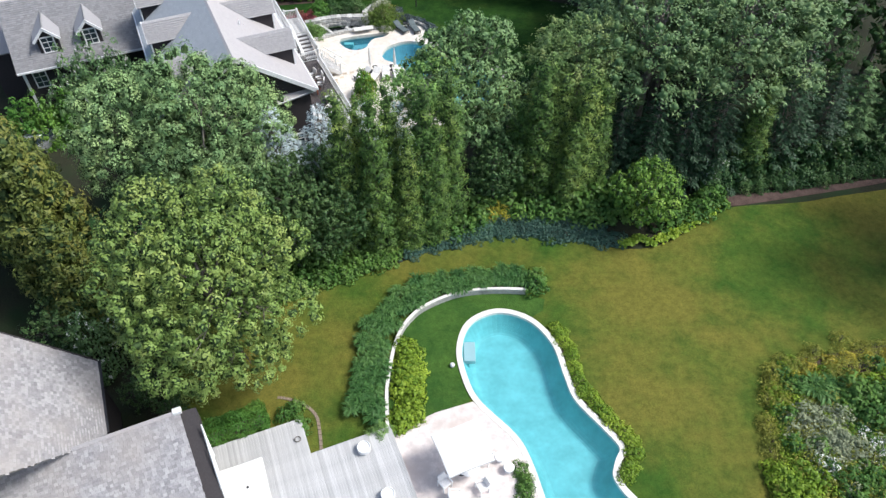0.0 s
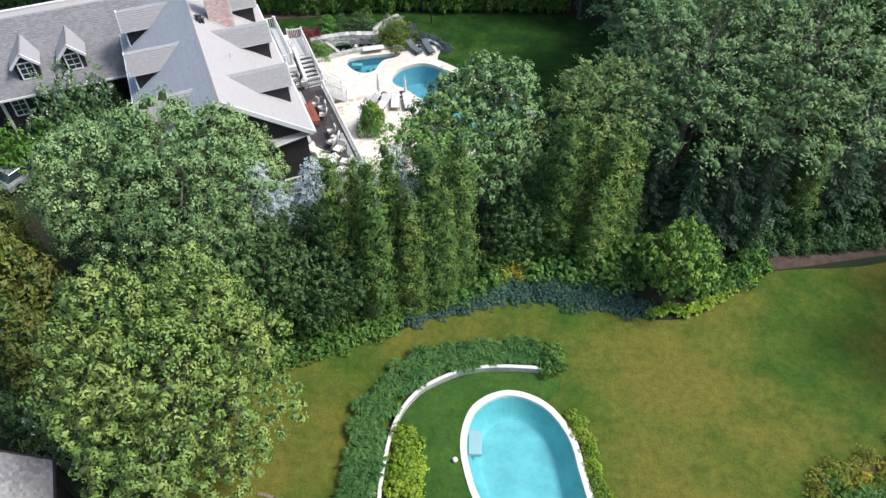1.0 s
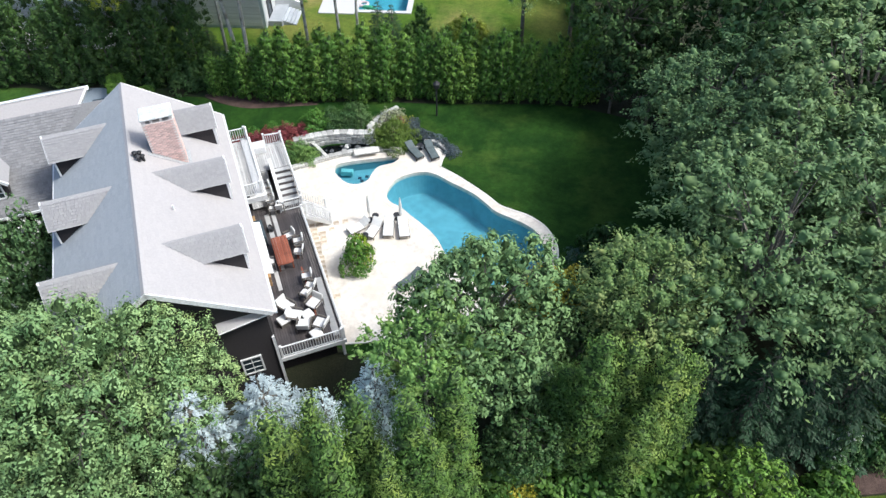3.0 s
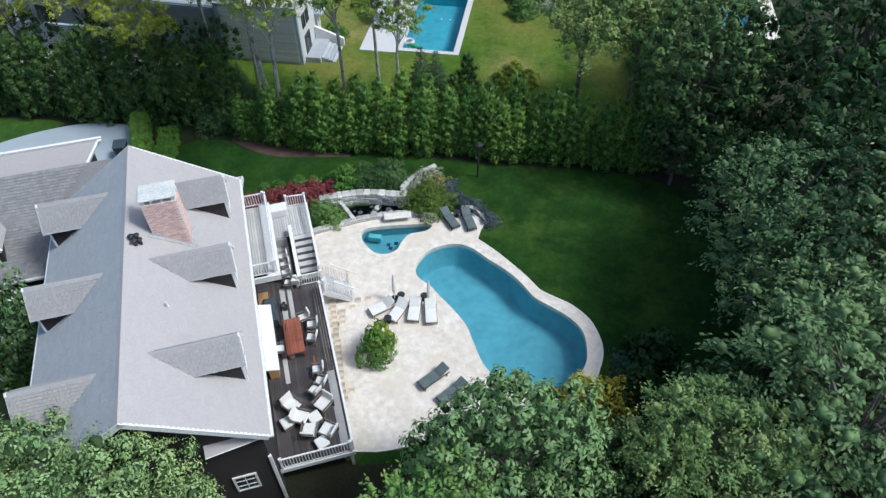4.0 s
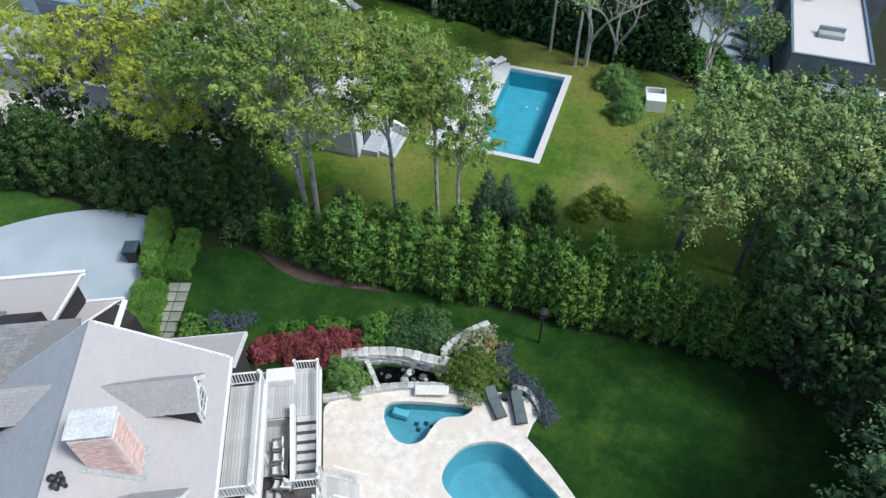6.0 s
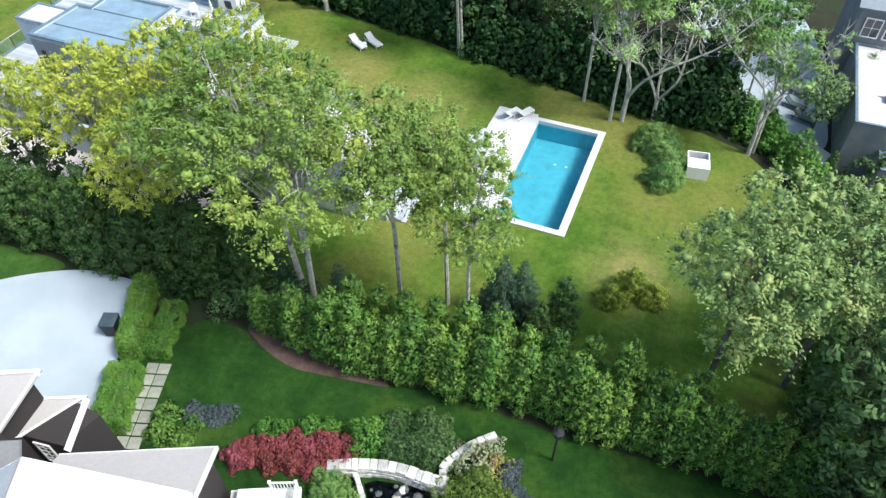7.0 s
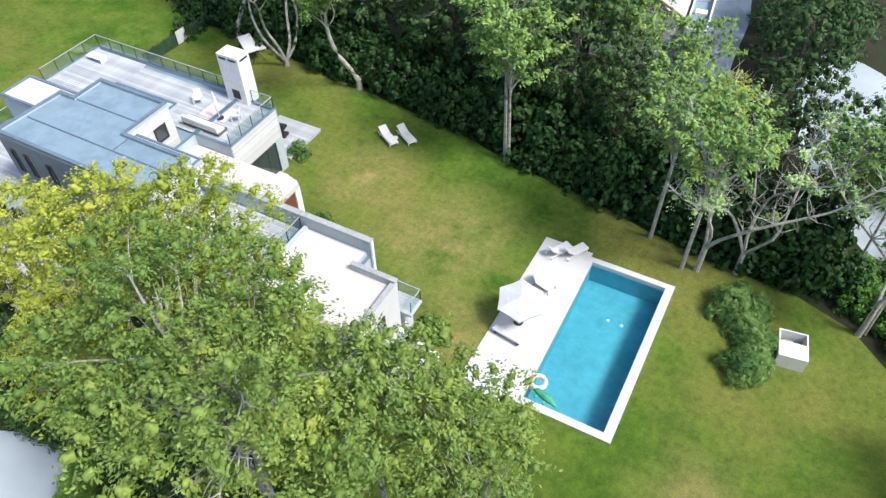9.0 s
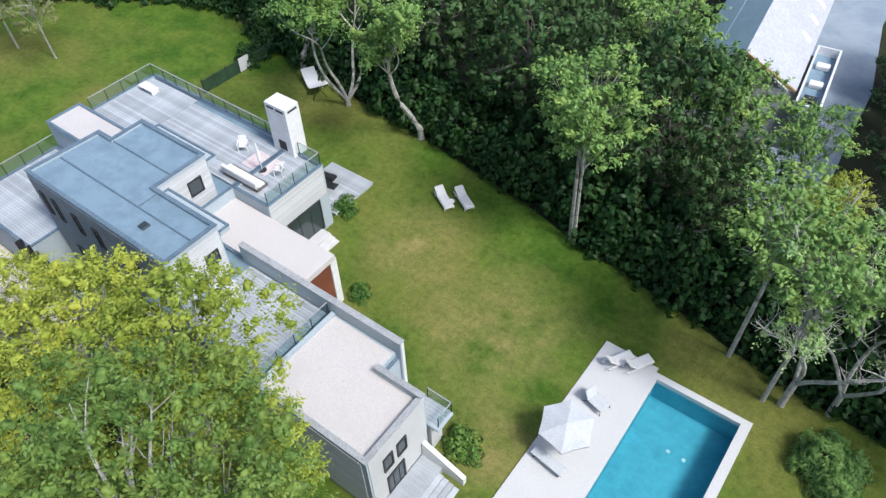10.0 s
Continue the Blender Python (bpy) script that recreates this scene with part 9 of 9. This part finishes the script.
# airy trees south of the villa
for x, y, s in ((-19.7, 71.7, 165), (-19.0, 71.4, -25)):
    plant("locust_tree", x, y, 1.0, 1.0, s, group="airy garden trees")
for x, y, s in ((-30.5, 75.6, 1.0), (-35.0, 74.2, 0.92), (-26.4, 76.9, 1.06), (-40.5, 73.0, 0.85), (-22.4, 75.6, 0.95), (-29.0, 71.6, 0.8)):
    plant("golden_tree", x, y, s, group="airy garden trees")
for x, y, s in ((-14.2, 73.6, 1.05), (-11.7, 75.0, 1.0), (-9.6, 72.8, 0.92)):
    plant("birch_tree", x, y, s, group="pale-stemmed trees")
for x, y, s in ((4.0, 74.4, 1.0), (13.5, 80.0, 0.95), (8.2, 76.4, 0.98)):
    plant("ash_tree", x, y, s)
plant("understory_tree", 11.4, 70.4, 0.98)
for x, y in ((20.5, 62.0), (20.5, 70.5)):
    plant("understory_tree", x, y, 1.22)
for x, y, s in ((12.0, 87.5, 0.75), (15.0, 76.0, 1.0)):
    plant("dark_tree", x, y, s)
for x, y, s in ((-2.3, 78.8, 1.2), (-1.3, 80.3, 1.4), (0.2, 79.8, 1.1)):
    plant("yellow_sapling", x, y, s)
bed("grass_tussock", -3.0, 93.8, -1.4, 96.2, 7, 1.1)
bed("grass_tussock", -1.6, 91.0, -0.2, 93.6, 6, 1.05)
plant("grass_tussock", -1.7, 93.6, 1.1)
plant("grass_tussock", -0.9, 92.4, 1.1)
bed("green_shrub", -36.0, 94.6, -35.0, 96.4, 4, 0.7)
for x, y, s in ((-10.2, 110.4, 0.72), (-14.4, 109.6, 0.8), (-17.4, 109.8, 0.85), (-21.2, 111.5, 1.0)):
    plant("aspen_tree", x, y, s)
for x, y, s in ((-7.6, 108.6, 0.5), (-9.0, 107.4, 0.45), (1.6, 103.6, 0.5)):
    plant("golden_tree", x, y, s)
bed("green_shrub", -30.2, 89.6, -29.4, 90.4, 2, 0.7)
bed("green_shrub", -18.6, 84.4, -17.4, 85.8, 4, 0.8)

plant("forked_tree", -43.9, 104.8, 1.0, 1.0, 40, group="pale-stemmed trees")
plant("winding_tree", -36.2, 104.8, 0.95, 1.0, 200, group="pale-stemmed trees")
plant("winding_tree", -50.9, 106.7, 1.1, 1.0, 20, group="pale-stemmed trees")

# the dark hedge behind the villa lawn, and its trees
back = [(-58, 109.0), (-46.5, 108.0), (-41.0, 106.8), (-35.7, 106.4), (-24.6, 104.6), (-20.8, 103.6), (-13.6, 102.2), (-9.0, 101.0), (-4.0, 100.2), (0.6, 99.8)]
row("laurel_shrub", back, 1.55, 1.05, 1.15, 0.2, 0.12, "dark back hedge")
row("laurel_shrub", [(x, y + 2.2) for x, y in back], 1.9, 1.15, 1.25, 0.3, 0.12, "dark back hedge")
row("laurel_shrub", [(0.8, 100.4), (2.8, 99.9)], 1.4, 0.7, 1.0, 0.2, 0.12, "dark back hedge")
row("hedge_bush", [(3.8, 99.5), (5.9, 98.2), (8.0, 95.8), (9.8, 89.6), (10.2, 80.0), (9.8, 74.5)], 1.5, 0.8, 1.0, 0.2, 0.12, "green side hedge")
for x, y, s in ((3.4, 101.6, 0.7), (0.4, 102.6, 0.75), (4.7, 97.1, 0.72)):
    plant("aspen_tree", x, y, s)
bed("green_shrub", 3.4, 101.0, 5.4, 102.6, 5, 1.2)
for x, y, s in ((-21.2, 101.9, 1.0), (-20.8, 101.7, 0.85), (-9.0, 99.0, 0.95), (-6.4, 97.2, 0.95)):
    plant("aspen_tree", x, y, s, group="pale-stemmed trees")
for x, y, s in ((-3.2, 98.4, 0.95), (4.35, 96.8, 0.95), (-5.1, 100.0, 0.9), (-5.5, 97.5, 1.08)):
    plant("bare_tree", x, y, s, group="pale-stemmed trees")
for x, y, s in ((-18.5, 107.5, 1.0), (-24.0, 108.5, 0.9), (-12.8, 105.5, 0.75), (-26.5, 116.0, 0.9)):
    plant("understory_tree", x, y, s)
for x, y, s in ((-30.0, 110.0, 1.1), (-38.0, 110.5, 1.15), (-35.0, 116.0, 1.1), (-43.0, 115.5, 1.1), (-58.0, 112.0, 1.0), (-30.0, 124.0, 1.1), (-24.5, 119.0, 0.75), (0.6, 104.6, 0.55), (3.0, 109.0, 0.75), (-2.5, 111.0, 0.7), (-4.0, 117.0, 0.9), (-66.0, 118.0, 1.1), (-40.0, 124.0, 1.2), (-50.0, 122.0, 1.2), (-4.5, 133.0, 1.0), (-36.0, 135.0, 1.2), (-3, 122, 0.9)):
    plant("dark_tree", x, y, s)
for x, y, s in ((-71.0, 94.8, 1.0), (-75.6, 93.8, 1.15), (-64.5, 79.0, 1.2)):
    plant("willow_tree", x, y, s)
plant("rusty_cypress", -4.2, 130.4, 0.85)
for x, y, s in ((-7.0, 126.5, 0.5), (-7.6, 131.0, 0.55), (-1.6, 127.0, 0.6)):
    plant("dark_tree", x, y, s)
row("laurel_shrub", [(-55.6, 104.4), (-56.0, 108.4)], 1.3, 0.55, 1.0, 0.1, 0.1, "dark back hedge")
row("laurel_shrub", [(-58.6, 111.6), (-70.8, 109.4), (-80.2, 102.8), (-90.0, 97.0)], 1.7, 1.0, 1.1, 0.2, 0.1, "dark back hedge")
plant("bare_tree", 9.0, 104.5, 0.55)
plant("broadleaf_tree", 8.6, 101.0, 0.38)
plant("dark_cedar", 9.9, 96.4, 0.3)
for x, y, s in ((-30, 26, 0.9), (-36, 34, 1.0), (-50, 66, 1.0)):
    plant("dark_tree", x, y, s)
